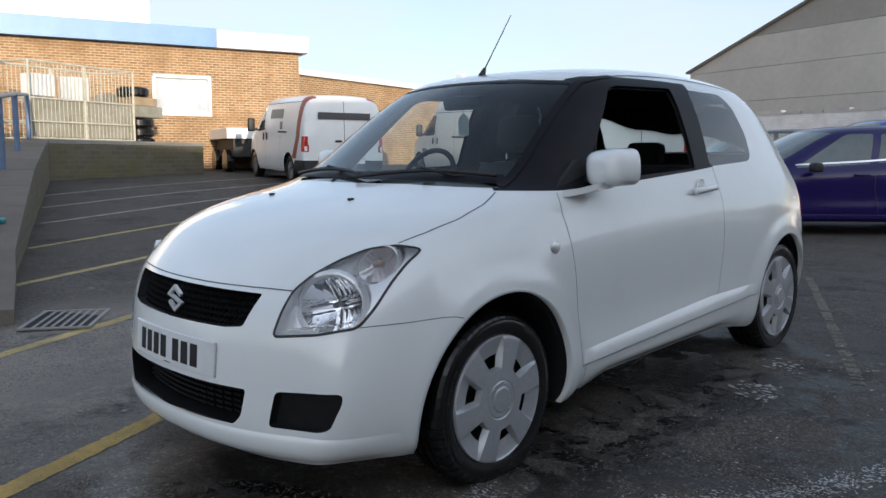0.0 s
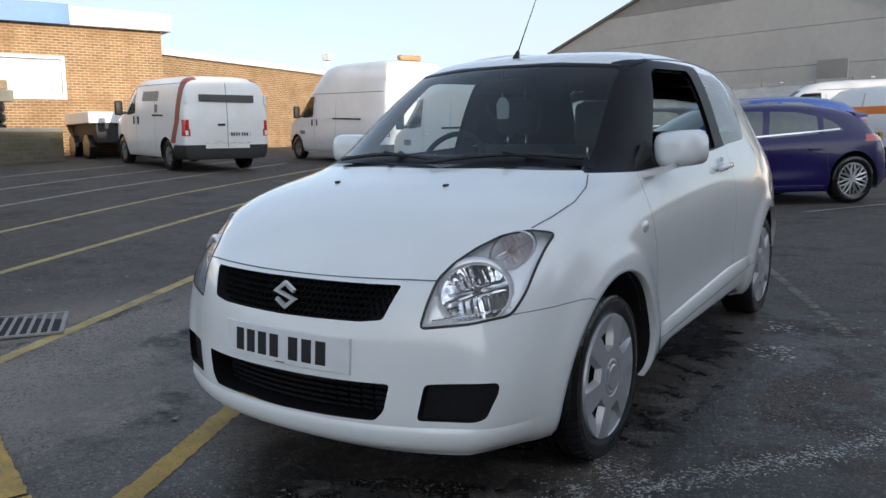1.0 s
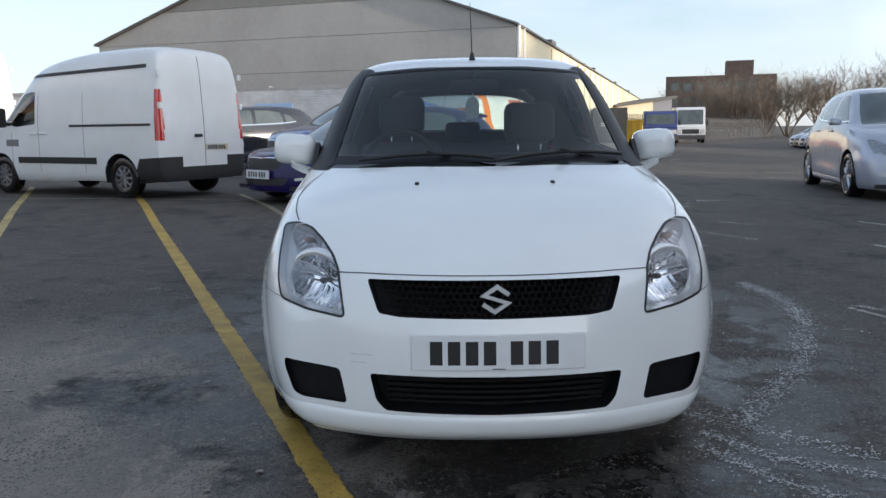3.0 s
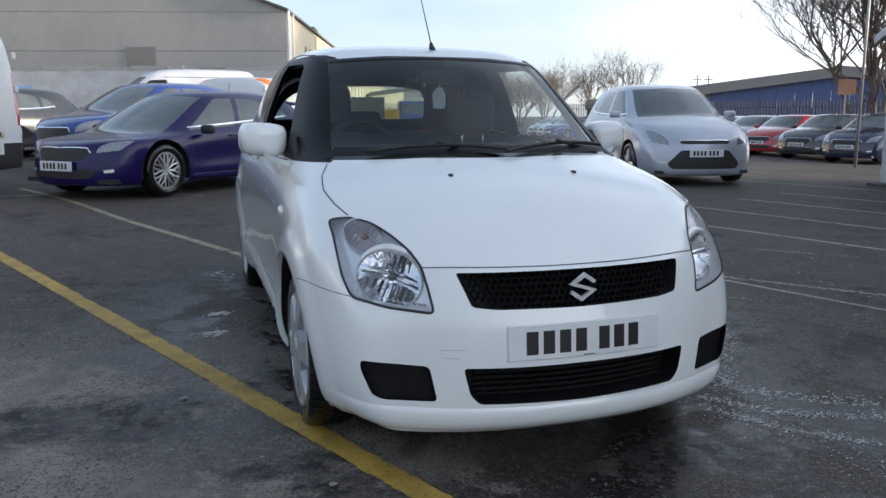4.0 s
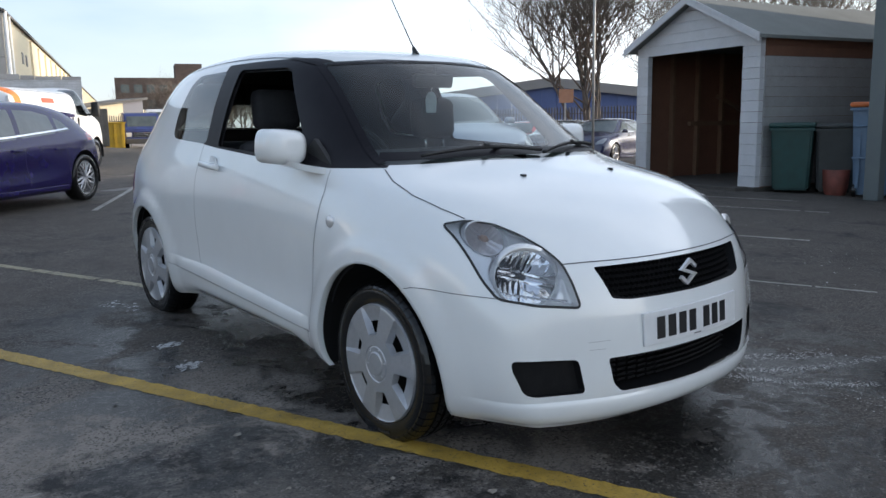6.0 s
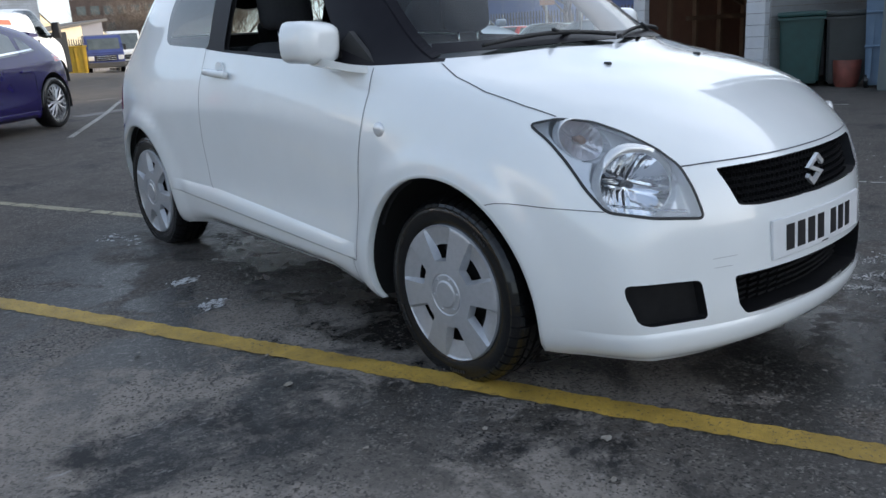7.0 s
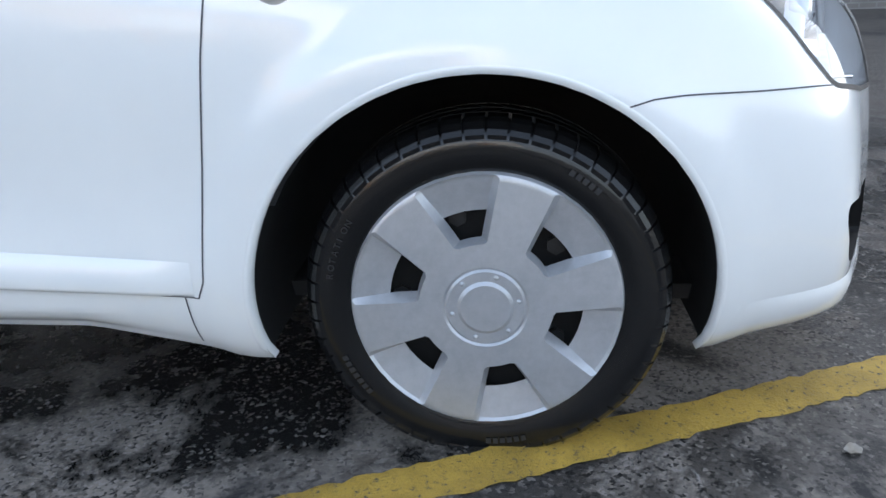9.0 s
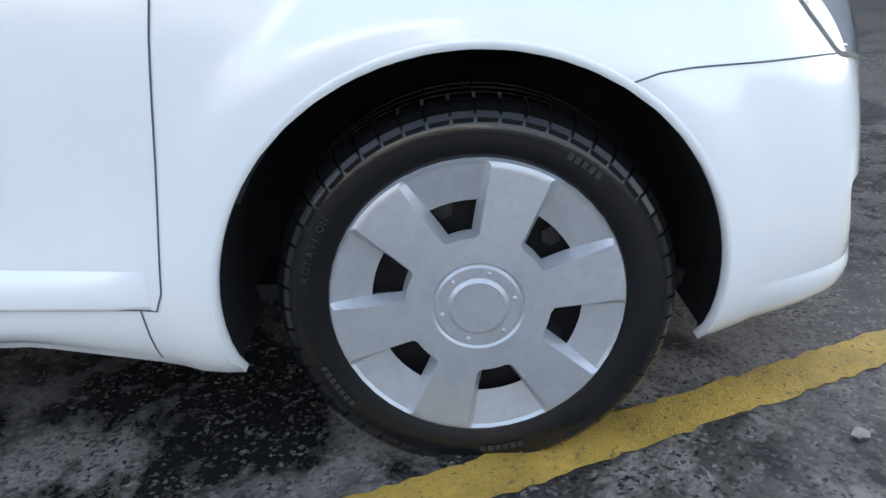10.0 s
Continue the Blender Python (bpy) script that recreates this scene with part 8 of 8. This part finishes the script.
# ---- cages and stacks on the raised yard ----
CAGE = frame_along(-15.72, 4.20, -17.45, 8.9, 1.20)
LIME = material("cage_white", (0.55, 0.54, 0.46), 0.55, second=(0.40, 0.38, 0.30), scale=5.0)
SHEET_PANEL = material("dusty_sheet", (0.30, 0.29, 0.24), 0.7, second=(0.22, 0.21, 0.17), scale=3.0)
CARDBOARD = material("cardboard", (0.36, 0.27, 0.17), 0.85, second=(0.30, 0.22, 0.14), scale=4.0)


def cage_trolley(m, w, d, h, label, solid):
    c = empty("cage_trolley", m, label, "cage", "cage trolleys")
    for x in (0, w / 2, w):
        for y in (0, d):
            b = bmesh.new()
            tube(b, (x, y, 0.12), (x, y, h), 0.028, sides=8)
            part("post", b, LIME, c)
    for z in (0.14, h * 0.28, h * 0.56, h):
        for y in (0, d):
            b = bmesh.new()
            tube(b, (0, y, z), (w, y, z), 0.022, sides=8)
            part("rail", b, LIME, c)
        for x in (0, w):
            b = bmesh.new()
            tube(b, (x, 0, z), (x, d, z), 0.022, sides=8)
            part("rail", b, LIME, c)
    n = int(w / 0.11)
    for k in range(1, n):
        for y in (0, d):
            b = bmesh.new()
            tube(b, (w * k / n, y, 0.14), (w * k / n, y, h), 0.008, sides=5)
            part("wire", b, LIME, c)
    b = bmesh.new()
    box(b, (0.02, 0.02, 0.12), (w - 0.02, d - 0.02, 0.16))
    part("floor_plate", b, LIME, c)
    if solid:
        for k in range(int(w / 0.09)):
            b = bmesh.new()
            box(b, (0.03 + 0.09 * k, 0.03 + 0.012 * (k % 2), 0.18), (0.03 + 0.09 * k + 0.088, 0.05 + 0.012 * (k % 2), h * 0.56))
            part("sheet_rib", b, SHEET_PANEL, c)
        for x, z, wx, hz in ((0.35, h * 0.6, 0.6, 0.5), (1.4, h * 0.58, 0.5, 0.55)):
            b = bmesh.new()
            box(b, (x, 0.3, z), (x + wx, 0.7, z + hz), 0.01)
            part("load", b, FRAME_WHITE, c, "pale boxes inside the cage")
    for x in (0.08, w - 0.08):
        for y in (0.05, d - 0.05):
            b = bmesh.new()
            tube(b, (x - 0.02, y, 0.06), (x + 0.02, y, 0.06), 0.06, sides=14)
            part("castor", b, RUBBER, c)
    return c


cage_trolley(CAGE @ Matrix.Translation((0.20, 0.65, 0)), 3.0, 1.1, 1.85, "pale metal cage trolley with ribbed lower panels", True)
cage_trolley(CAGE @ Matrix.Translation((-3.3, 0.5, 0)), 2.6, 1.1, 2.5, "tall pale metal cage trolley with rusty load", True)
stack = [("crate", (3.40, 0.82, 0.75), (4.40, 1.5, 1.05), SHEET_PANEL, "dusty crate in a stack"), ("cardboard_box", (3.45, 0.85, 1.05), (4.25, 1.45, 1.28), CARDBOARD, "plain brown cardboard box in a stack"), ("crate", (3.0 + 0.28, 1.55, 0.0), (3.9, 2.1, 1.35), SHEET_PANEL, "tall dusty crate behind a stack")]
for name, lo, hi, mat, text in stack:
    b = bmesh.new()
    box(b, lo, hi, 0.03)
    tagged(part(name, b, mat, m=CAGE), text, "crate" if name == "crate" else "box")
for z in (0.0, 0.25, 0.50, 1.29):
    b = bmesh.new()
    lathe(b, [(0.0, 0.20), (0.0, 0.36), (0.05, 0.41), (0.19, 0.41), (0.24, 0.36), (0.24, 0.20), (0.19, 0.17), (0.05, 0.17), (0.0, 0.20)], 28, "Z")
    tagged(part("tyre", b, RUBBER, m=CAGE @ Matrix.Translation((3.86 if z < 1 else 3.72, 1.18, z)), angle=40), "worn black tyre stacked on the raised yard", "tyre", "stacked tyres")
# hand rail at the head of the ramp
RAILING = material("blue_rail_paint", (0.10, 0.16, 0.27), 0.5, second=(0.08, 0.12, 0.20), scale=6.0)
rail = empty("hand_rail", Matrix(), "blue posts with a pale sloping hand rail on the ramp wall", "railing")
for x, y, up in RAMP[3:]:
    b = bmesh.new()
    g = height(x, y) + up
    tube(b, (x + side.x * 0.36, y + side.y * 0.36, g - 0.05), (x + side.x * 0.36, y + side.y * 0.36, g + 0.95), 0.05)
    part("post", b, RAILING, rail)
b = bmesh.new()
sweep(b, [(x + side.x * 0.36, y + side.y * 0.36, height(x, y) + up + 0.95) for x, y, up in RAMP[3:]], 0.035, 8)
part("rail", b, GALV, rail, smooth=True)
b = bmesh.new()
box(b, (-0.16, -0.10, 0), (0.16, 0.10, 0.05), 0.02)
tagged(part("plastic_tray", b, material("teal_plastic", (0.04, 0.30, 0.32), 0.4, second=(0.03, 0.24, 0.26), scale=6.0), m=Matrix.Translation((-5.6 + side.x * 0.28, 0.48 + side.y * 0.28, height(-5.6, 0.48) + 0.372)) @ Matrix.Rotation(radians(25), 4, "Z")), "small teal plastic tray lying on the ramp wall", "tray")
# flat-bed trailer between wall and van
FB = Matrix.Translation(on_ground(-17.6, 10.7)) @ Matrix.Rotation(radians(-18), 4, "Z")
bed = empty("flatbed_trailer", FB, "white flat-bed trailer behind the vans", "trailer")
b = bmesh.new()
box(b, (-2.2, -1.0, 0.95), (0.6, 1.0, 1.25), 0.02)
part("bed", b, VAN_WHITE, bed, "white bed side")
b = bmesh.new()
box(b, (-2.0, -0.8, 0.45), (0.5, 0.8, 0.94))
part("chassis", b, PLASTIC, bed)
for x in (-1.5, 0.0):
    for y in (-0.85, 0.85):
        b = bmesh.new()
        tube(b, (x, y - 0.1, 0.33), (x, y + 0.1, 0.33), 0.33, sides=20)
        part("wheel", b, RUBBER, bed)

# ---- far side of the yard ----
CONTAINER = material("dark_container_paint", (0.055, 0.06, 0.07), 0.6, second=(0.04, 0.045, 0.05), scale=2.0)
SKIP = material("yellow_skip_paint", (0.55, 0.36, 0.02), 0.6, second=(0.42, 0.27, 0.03), scale=2.0)
LORRY_BLUE = material("lorry_blue", (0.05, 0.07, 0.22), 0.4, second=(0.04, 0.055, 0.17), scale=2.0)
c = empty("shipping_container", Matrix.Translation(on_ground(10.1, 44.2, -0.02)) @ Matrix.Rotation(radians(-13), 4, "Z") @ Matrix.Scale(0.82, 4), "dark grey shipping container standing end on", "container")
for k in range(12):
    b = bmesh.new()
    box(b, (-1.22 + 0.204 * k, -0.015 * (k % 2), 0.1), (-1.22 + 0.204 * k + 0.2, 0.1, 2.5))
    part("door_rib", b, CONTAINER, c)
b = bmesh.new()
box(b, (-1.22, 0.1, 0), (1.22, 3.6, 2.55))
part("shell", b, CONTAINER, c)
for z in (1.25, 1.42):
    b = bmesh.new()
    box(b, (-0.62, -0.035, z), (0.62 if z < 1.3 else 0.2, -0.025, z + 0.045))
    part("painted_mark", b, FRAME_WHITE, c)
skip = empty("waste_skip", Matrix.Translation(on_ground(11.66, 44.9, -0.01)) @ Matrix.Rotation(radians(-14), 4, "Z"), "yellow steel skip beside the dark container", "skip")
b = bmesh.new()
prism(b, [(-0.50, 0), (0.50, 0), (0.58, 1.42), (-0.56, 1.42)], 1.7, Matrix(((1, 0, 0, 0), (0, 0, 1, 0), (0, 1, 0, 0), (0, 0, 0, 1))))
part("body", b, SKIP, skip)
for k in range(3):
    b = bmesh.new()
    box(b, (-0.44 + 0.40 * k, -0.05, 0.05), (-0.36 + 0.40 * k, 0.0, 1.36))
    part("rib", b, SKIP, skip)
b = bmesh.new()
box(b, (-0.60, -0.06, 1.40), (0.62, 1.76, 1.47), 0.01)
part("rim", b, SKIP, skip)


def lorry(m, cab, label, tall=2.45, load=3.0):
    l = empty("lorry", m, label, "lorry")
    b = bmesh.new()
    outline = [(-1.12, 0.42), (-1.12, 1.22), (-0.80, 1.42), (-0.42, tall - 0.12), (-0.22, tall), (0.9, tall), (0.9, 0.42)]
    prism(b, outline, 2.16, Matrix(((0, 0, 1, -1.08), (1, 0, 0, 0), (0, 1, 0, 0), (0, 0, 0, 1))))
    bmesh.ops.bevel(b, geom=b.edges[:], offset=0.06, segments=2, affect="EDGES")
    part("cab", b, cab, l, angle=40)
    b = bmesh.new()
    prism(b, [(-0.835, 1.44), (-0.765, 1.44), (-0.415, tall - 0.20), (-0.485, tall - 0.20)], 1.84, Matrix(((0, 0, 1, -0.92), (1, 0, 0, 0), (0, 1, 0, 0), (0, 0, 0, 1))))
    part("windscreen", b, CAR_WINDOW, l)
    b = bmesh.new()
    box(b, (-1.10, -1.22, 0.34), (1.10, -0.9, 0.66), 0.05)
    part("bumper", b, GREY_PLASTIC, l)
    b = bmesh.new()
    box(b, (-0.62, -1.145, 0.74), (0.62, -1.10, 1.08), 0.02)
    grille = part("grille", b, PLASTIC, l)
    for k in range(3):
        b = bmesh.new()
        box(b, (-0.58, -1.16, 0.79 + 0.11 * k), (0.58, -1.14, 0.82 + 0.11 * k))
        part("grille_bar", b, CHROME, grille)
    if load:
        b = bmesh.new()
        box(b, (-1.12, 1.0, 0.8), (1.12, 5.2, load), 0.03)
        part("load_box", b, GREY_PAINT, l)
    for y in (0, 3.6):
        for x in (-1, 1):
            b = bmesh.new()
            tube(b, (x * 0.84, y, 0.40), (x * 1.09, y, 0.40), 0.40, sides=22)
            part("wheel", b, RUBBER, l)
    b = bmesh.new()
    box(b, (-0.40, -0.9, 0.45), (0.40, 5.0, 0.62))
    part("chassis", b, PLASTIC, l)
    for x in (-1, 1):
        b = bmesh.new()
        box(b, (x * 0.87 - 0.17, -1.16, 0.78), (x * 0.87 + 0.17, -1.08, 1.06), 0.03)
        part("headlight", b, LAMP_SILVER, l)
        b = bmesh.new()
        box(b, (x * 1.22 - 0.08, -0.72, 1.35), (x * 1.22 + 0.08, -0.60, 1.70), 0.02)
        tube(b, (x * 1.22, -0.66, 1.68), (x * 1.05, -0.55, 1.74), 0.02, sides=8)
        part("door_mirror", b, PLASTIC, l)
    return l


lorry(Matrix.Translation(on_ground(13.97, 47.3)) @ Matrix.Rotation(radians(-14), 4, "Z") @ Matrix.Scale(0.93, 4), LORRY_BLUE, "blue lorry parked nose out by the fence", 2.30, 2.36)
lorry(Matrix.Translation(on_ground(20.9, 63.2)) @ Matrix.Rotation(radians(-14), 4, "Z") @ Matrix.Scale(1.08, 4), VAN_WHITE, "white lorry parked behind the blue one", 2.75, 2.80)
road_car(facing(6.27, 35.5, -0.35, -0.94) @ Matrix.Scale(0.86, 4), RED, "small red car far across the yard", (2.4, 0.8, 0.7, 1.60, 0.96, 1.45), spokes=5, split=False)
for k, (paint, text) in enumerate(((BLUE, "blue hatchback at the end of a far line of cars"), (SILVER, "silver hatchback in a far line of cars"), (GREY_PAINT, "grey hatchback in a far line of cars"), (SILVER, "silver hatchback in a far line of cars"))):
    road_car(facing(22.5 + 0.9 * k, 43.5 + 2.7 * k, -0.95, -0.31), paint, text, FOCUS, group="distant line of cars", spokes=5, split=False)

FENCE = material("fence_steel", (0.10, 0.10, 0.105), 0.6, 0.4, second=(0.07, 0.07, 0.072), scale=4.0)


def palisade(a, b_, tall, label, gap=0.17):
    m = frame_along(*a, *b_, height(*a) - 0.05)
    n = math.hypot(b_[0] - a[0], b_[1] - a[1])
    bm = bmesh.new()
    drop = height(*b_) - height(*a)
    for k in range(int(n / gap)):
        x = k * gap
        z = drop * x / n
        vs = [bm.verts.new(p) for p in ((x, 0, z), (x + 0.07, 0, z), (x + 0.07, 0, z + tall - 0.06), (x + 0.035, 0, z + tall), (x, 0, z + tall - 0.06))]
        ws = [bm.verts.new(v.co + Vector((0, 0.012, 0))) for v in vs]
        bm.faces.new(vs), bm.faces.new(ws[::-1])
        for j in range(5):
            bm.faces.new((vs[j], ws[j], ws[(j + 1) % 5], vs[(j + 1) % 5]))
    for z in (0.3, tall - 0.35):
        sweep(bm, [(0, -0.03, z), (n, -0.03, z + drop)], 0.03, 4)
    bmesh.ops.recalc_face_normals(bm, faces=bm.faces)
    return tagged(part("palisade_fence", bm, FENCE, m=m), label, "fence", kind="stuff")


palisade((6.75, 37.6), (9.45, 46.3), 1.6, "steel palisade fence along the foot of the cream shed")
palisade((9.5, 46.4), (15.6, 49.4), 1.95, "steel palisade fence behind the container and the skip")
palisade((20.9, 67.2), (46.0, 105.0), 2.3, "dark steel palisade fence along the far boundary")
palisade((24.0, 46.0), (33.0, 8.0), 2.4, "dark steel palisade fence behind the row of cars")

FAR_BRICK = brick_material("far_dark_brick", (0.13, 0.09, 0.075), (0.10, 0.075, 0.06), (0.12, 0.10, 0.09), 0.6, 0.2)
far = empty("far_office_block", Matrix.Translation((54.0, 150.0, 0.2)) @ Matrix.Rotation(radians(-18), 4, "Z"), "dark brick office block in the distance", "building")
b = bmesh.new()
box(b, (-10, 0, 0), (10, 12, 10.2))
box(b, (1, 2, 10.2), (6, 8, 13.0))
part("block", b, FAR_BRICK, far)
for row in range(3):
    for col in range(8):
        b = bmesh.new()
        box(b, (-9 + 2.3 * col, -0.06, 1.6 + 2.9 * row), (-9 + 2.3 * col + 1.5, 0.02, 3.1 + 2.9 * row))
        part("window", b, CAR_WINDOW, far)
BLUE_CLAD = material("blue_cladding", (0.10, 0.14, 0.30), 0.6, second=(0.08, 0.115, 0.25), scale=0.3, fine=0.1, fine_scale=6.0)
WHITE_CLAD = material("grey_roof_sheet", (0.30, 0.28, 0.27), 0.7, second=(0.25, 0.24, 0.23), scale=0.3)
GREY_CLAD = material("grey_cladding", (0.24, 0.24, 0.27), 0.7, second=(0.20, 0.20, 0.23), scale=0.3)
BW = frame_along(27.96, 43.6, 42.5, 29.8, -1.6)
ware = empty("blue_warehouse", BW, "low gabled warehouse with blue and grey cladding", "building")
GABLE = [(-3.0, 3.6), (12.6, 5.5), (20.5, 4.5), (24.0, 3.9)]


def gable_top(u):
    return lerp(GABLE, u)[0]


for k in range(27):
    u0, u1 = -3.0 + k, -3.0 + k + 0.985
    b = bmesh.new()
    prism(b, [(u0, 0), (u1, 0), (u1, gable_top(u1) - 0.45), (u0, gable_top(u0) - 0.45)], 0.3, Matrix(((1, 0, 0, 0), (0, 0, 1, 0.05 * (k % 2)), (0, 1, 0, 0), (0, 0, 0, 1))))
    part("cladding_panel", b, GREY_CLAD if u0 < 4.5 else BLUE_CLAD, ware)
b = bmesh.new()
prism(b, GABLE[:1] + GABLE[1:] + [(u, z - 0.62) for u, z in reversed(GABLE)], 30.0, Matrix(((1, 0, 0, 0), (0, 0, 1, -0.35), (0, 1, 0, 0), (0, 0, 0, 1))))
part("roof", b, WHITE_CLAD, ware, "grey sheet roof")
b = bmesh.new()
box(b, (-3.0, 0.4, 0), (24.0, 29.0, 3.0))
part("shell", b, GREY_CLAD, ware)
low = empty("low_white_building", frame_along(14.2, 60.1, 18.7, 60.8, -0.4), "low white building with a sloping dark roof edge", "building")
b = bmesh.new()
prism(b, [(0, 0), (2.9, 0), (2.9, 3.35), (0, 2.95)], 6.0, Matrix(((1, 0, 0, 0), (0, 0, 1, 0), (0, 1, 0, 0), (0, 0, 0, 1))))
part("wall", b, CREAM, low)
b = bmesh.new()
prism(b, [(2.92, 0), (4.5, 0), (4.5, 3.55), (2.92, 3.35)], 6.0, Matrix(((1, 0, 0, 0), (0, 0, 1, 0), (0, 1, 0, 0), (0, 0, 0, 1))))
part("end_panel", b, GREY_CLAD, low, "grey sheeted end")
b = bmesh.new()
prism(b, [(-0.3, 2.92), (4.8, 3.60), (4.8, 3.78), (-0.3, 3.08)], 6.6, Matrix(((1, 0, 0, 0), (0, 0, 1, -0.3), (0, 1, 0, 0), (0, 0, 0, 1))))
part("roof", b, ROOF, low)

# ---- bare trees ----
BARK = material("winter_bark", (0.15, 0.125, 0.105), 0.9, second=(0.07, 0.058, 0.05), scale=6.0, fine=0.3, fine_scale=30.0, bump=0.4)
TWIG = material("winter_twigs", (0.19, 0.15, 0.12), 0.9, second=(0.15, 0.12, 0.095), scale=3.0)


def bare_tree(m, tall, seed, label, stems=1, limbs=5, twigs=3, fine=True):
    """A leafless tree: tapered stems, limbs that fork, and fine twigs."""
    rng = random.Random(seed)
    tree = empty("bare_tree", m, label, "tree", "bare trees")
    trunk, crown = bmesh.new(), bmesh.new()

    def bough(start, way, long, r, level, bm):
        pts, p, d = [start], start.copy(), way.copy()
        n = 5 if level < 2 else 3
        for k in range(n):
            d = (d + Vector((rng.uniform(-1, 1), rng.uniform(-1, 1), rng.uniform(-0.35, 0.75))) * (0.16 + 0.05 * level)).normalized()
            p = p + d * long / n
            pts.append(p.copy())
        sweep(bm, pts, r, 7 if level == 0 else (5 if level == 1 else 3), r * (0.55 if level < 2 else 0.3))
        if level >= 4:
            return
        count = (limbs + 2, limbs + 1, twigs + 2, twigs)[level]
        for k in range(count):
            f = rng.uniform(0.35, 1.0) if level else rng.uniform(0.4, 1.0)
            i = min(int(f * n), n - 1)
            q = pts[i].lerp(pts[i + 1], f * n - i)
            out = Vector((rng.uniform(-1, 1), rng.uniform(-1, 1), rng.uniform(0.0, 0.9)))
            nd = (d * 0.62 + out * 0.85).normalized()
            bough(q, nd, long * rng.uniform(0.52, 0.82), r * (0.48 if level == 0 else 0.52), level + 1, crown)
    for s in range(stems):
        lean = Vector((rng.uniform(-0.38, 0.38), rng.uniform(-0.38, 0.38), 1)).normalized()
        bough(Vector((rng.uniform(-0.4, 0.4) * (stems > 1), rng.uniform(-0.4, 0.4) * (stems > 1), -0.1)), lean, tall * 0.5, tall * (0.0135 if stems < 3 else 0.0085), 0, trunk)
    part("trunk", trunk, BARK, tree, smooth=True)
    part("crown", crown, TWIG, tree, "bare brown twigs", smooth=True)
    return tree


big = bare_tree(Matrix.Translation((23.6, 19.6, height(23.6, 19.6))), 10.5, 5, "tall bare tree behind the far row of cars", 6, 5, 4)
other = bare_tree(Matrix.Translation((28.5, 13.5, height(26, 13.5))), 9.0, 8, "tall bare tree beyond the garage", 4, 5, 4)
copy_thing(other, Matrix.Translation((27.0, 18.5, -0.7)) @ Matrix.Rotation(2.1, 4, "Z"))
small = bare_tree(Matrix.Translation((41.0, 64.0, -0.8)), 8.0, 11, "bare tree beyond the warehouse", 2, 4, 3)
for k, (x, y, s) in enumerate(((35.0, 108, 0.9), (38.5, 110, 1.1), (42.0, 112, 1.15), (46.0, 114, 1.1), (50.0, 112, 1.2), (40.2, 104, 0.8), (44.5, 106, 0.85), (54.0, 108, 1.25), (60.0, 106, 1.2), (36.8, 104, 0.7), (39.6, 100, 0.9), (43.2, 101, 1.0), (47.0, 103, 1.05), (51.0, 104, 1.1), (37.6, 99, 0.75), (41.4, 98, 0.8), (45.2, 99, 0.9), (49.0, 100, 0.95))):
    copy_thing(small, Matrix.Translation((x, y, -0.9)) @ Matrix.Rotation(1.3 * k, 4, "Z") @ Matrix.Scale(s, 4)).scale = (s * 1.15, s * 1.15, s)
b = bmesh.new()
tube(b, (0, 0, 0), (0, 0, 6.5), 0.038, 0.03, 12)
lamp = tagged(part("lamp_post", b, GALV, m=Matrix.Translation(on_ground(14.6, 12.1)), smooth=True), "thin grey lamp post in front of the far row", "lamp post")
b = bmesh.new()
box(b, (-0.30, -0.02, 0), (0.30, 0.02, 0.55), 0.01)
tagged(part("notice_board", b, material("dull_orange_board", (0.45, 0.24, 0.14), 0.7, second=(0.38, 0.20, 0.12), scale=4.0), m=Matrix.Translation((22.2, 20.0, 1.75)) @ Matrix.Rotation(radians(-35), 4, "Z")), "small faded orange board on a post by the fence", "sign")
b = bmesh.new()
tube(b, (22.2, 20.05, -0.6), (22.2, 20.05, 1.9), 0.04)
tagged(part("sign_post", b, GALV), "thin steel post under the orange board", "post")
for x, y in ((88.0, 118.0), (89.6, 117.0)):
    b = bmesh.new()
    tube(b, (0, 0, 0), (0, 0, 9), 0.12, 0.08, 8)
    tube(b, (-0.9, 0, 8.2), (0.9, 0, 8.2), 0.07, sides=6)
    tagged(part("power_pole", b, BARK, m=Matrix.Translation((x, y, -1))), "wooden power pole on the skyline", "power pole", "power poles")
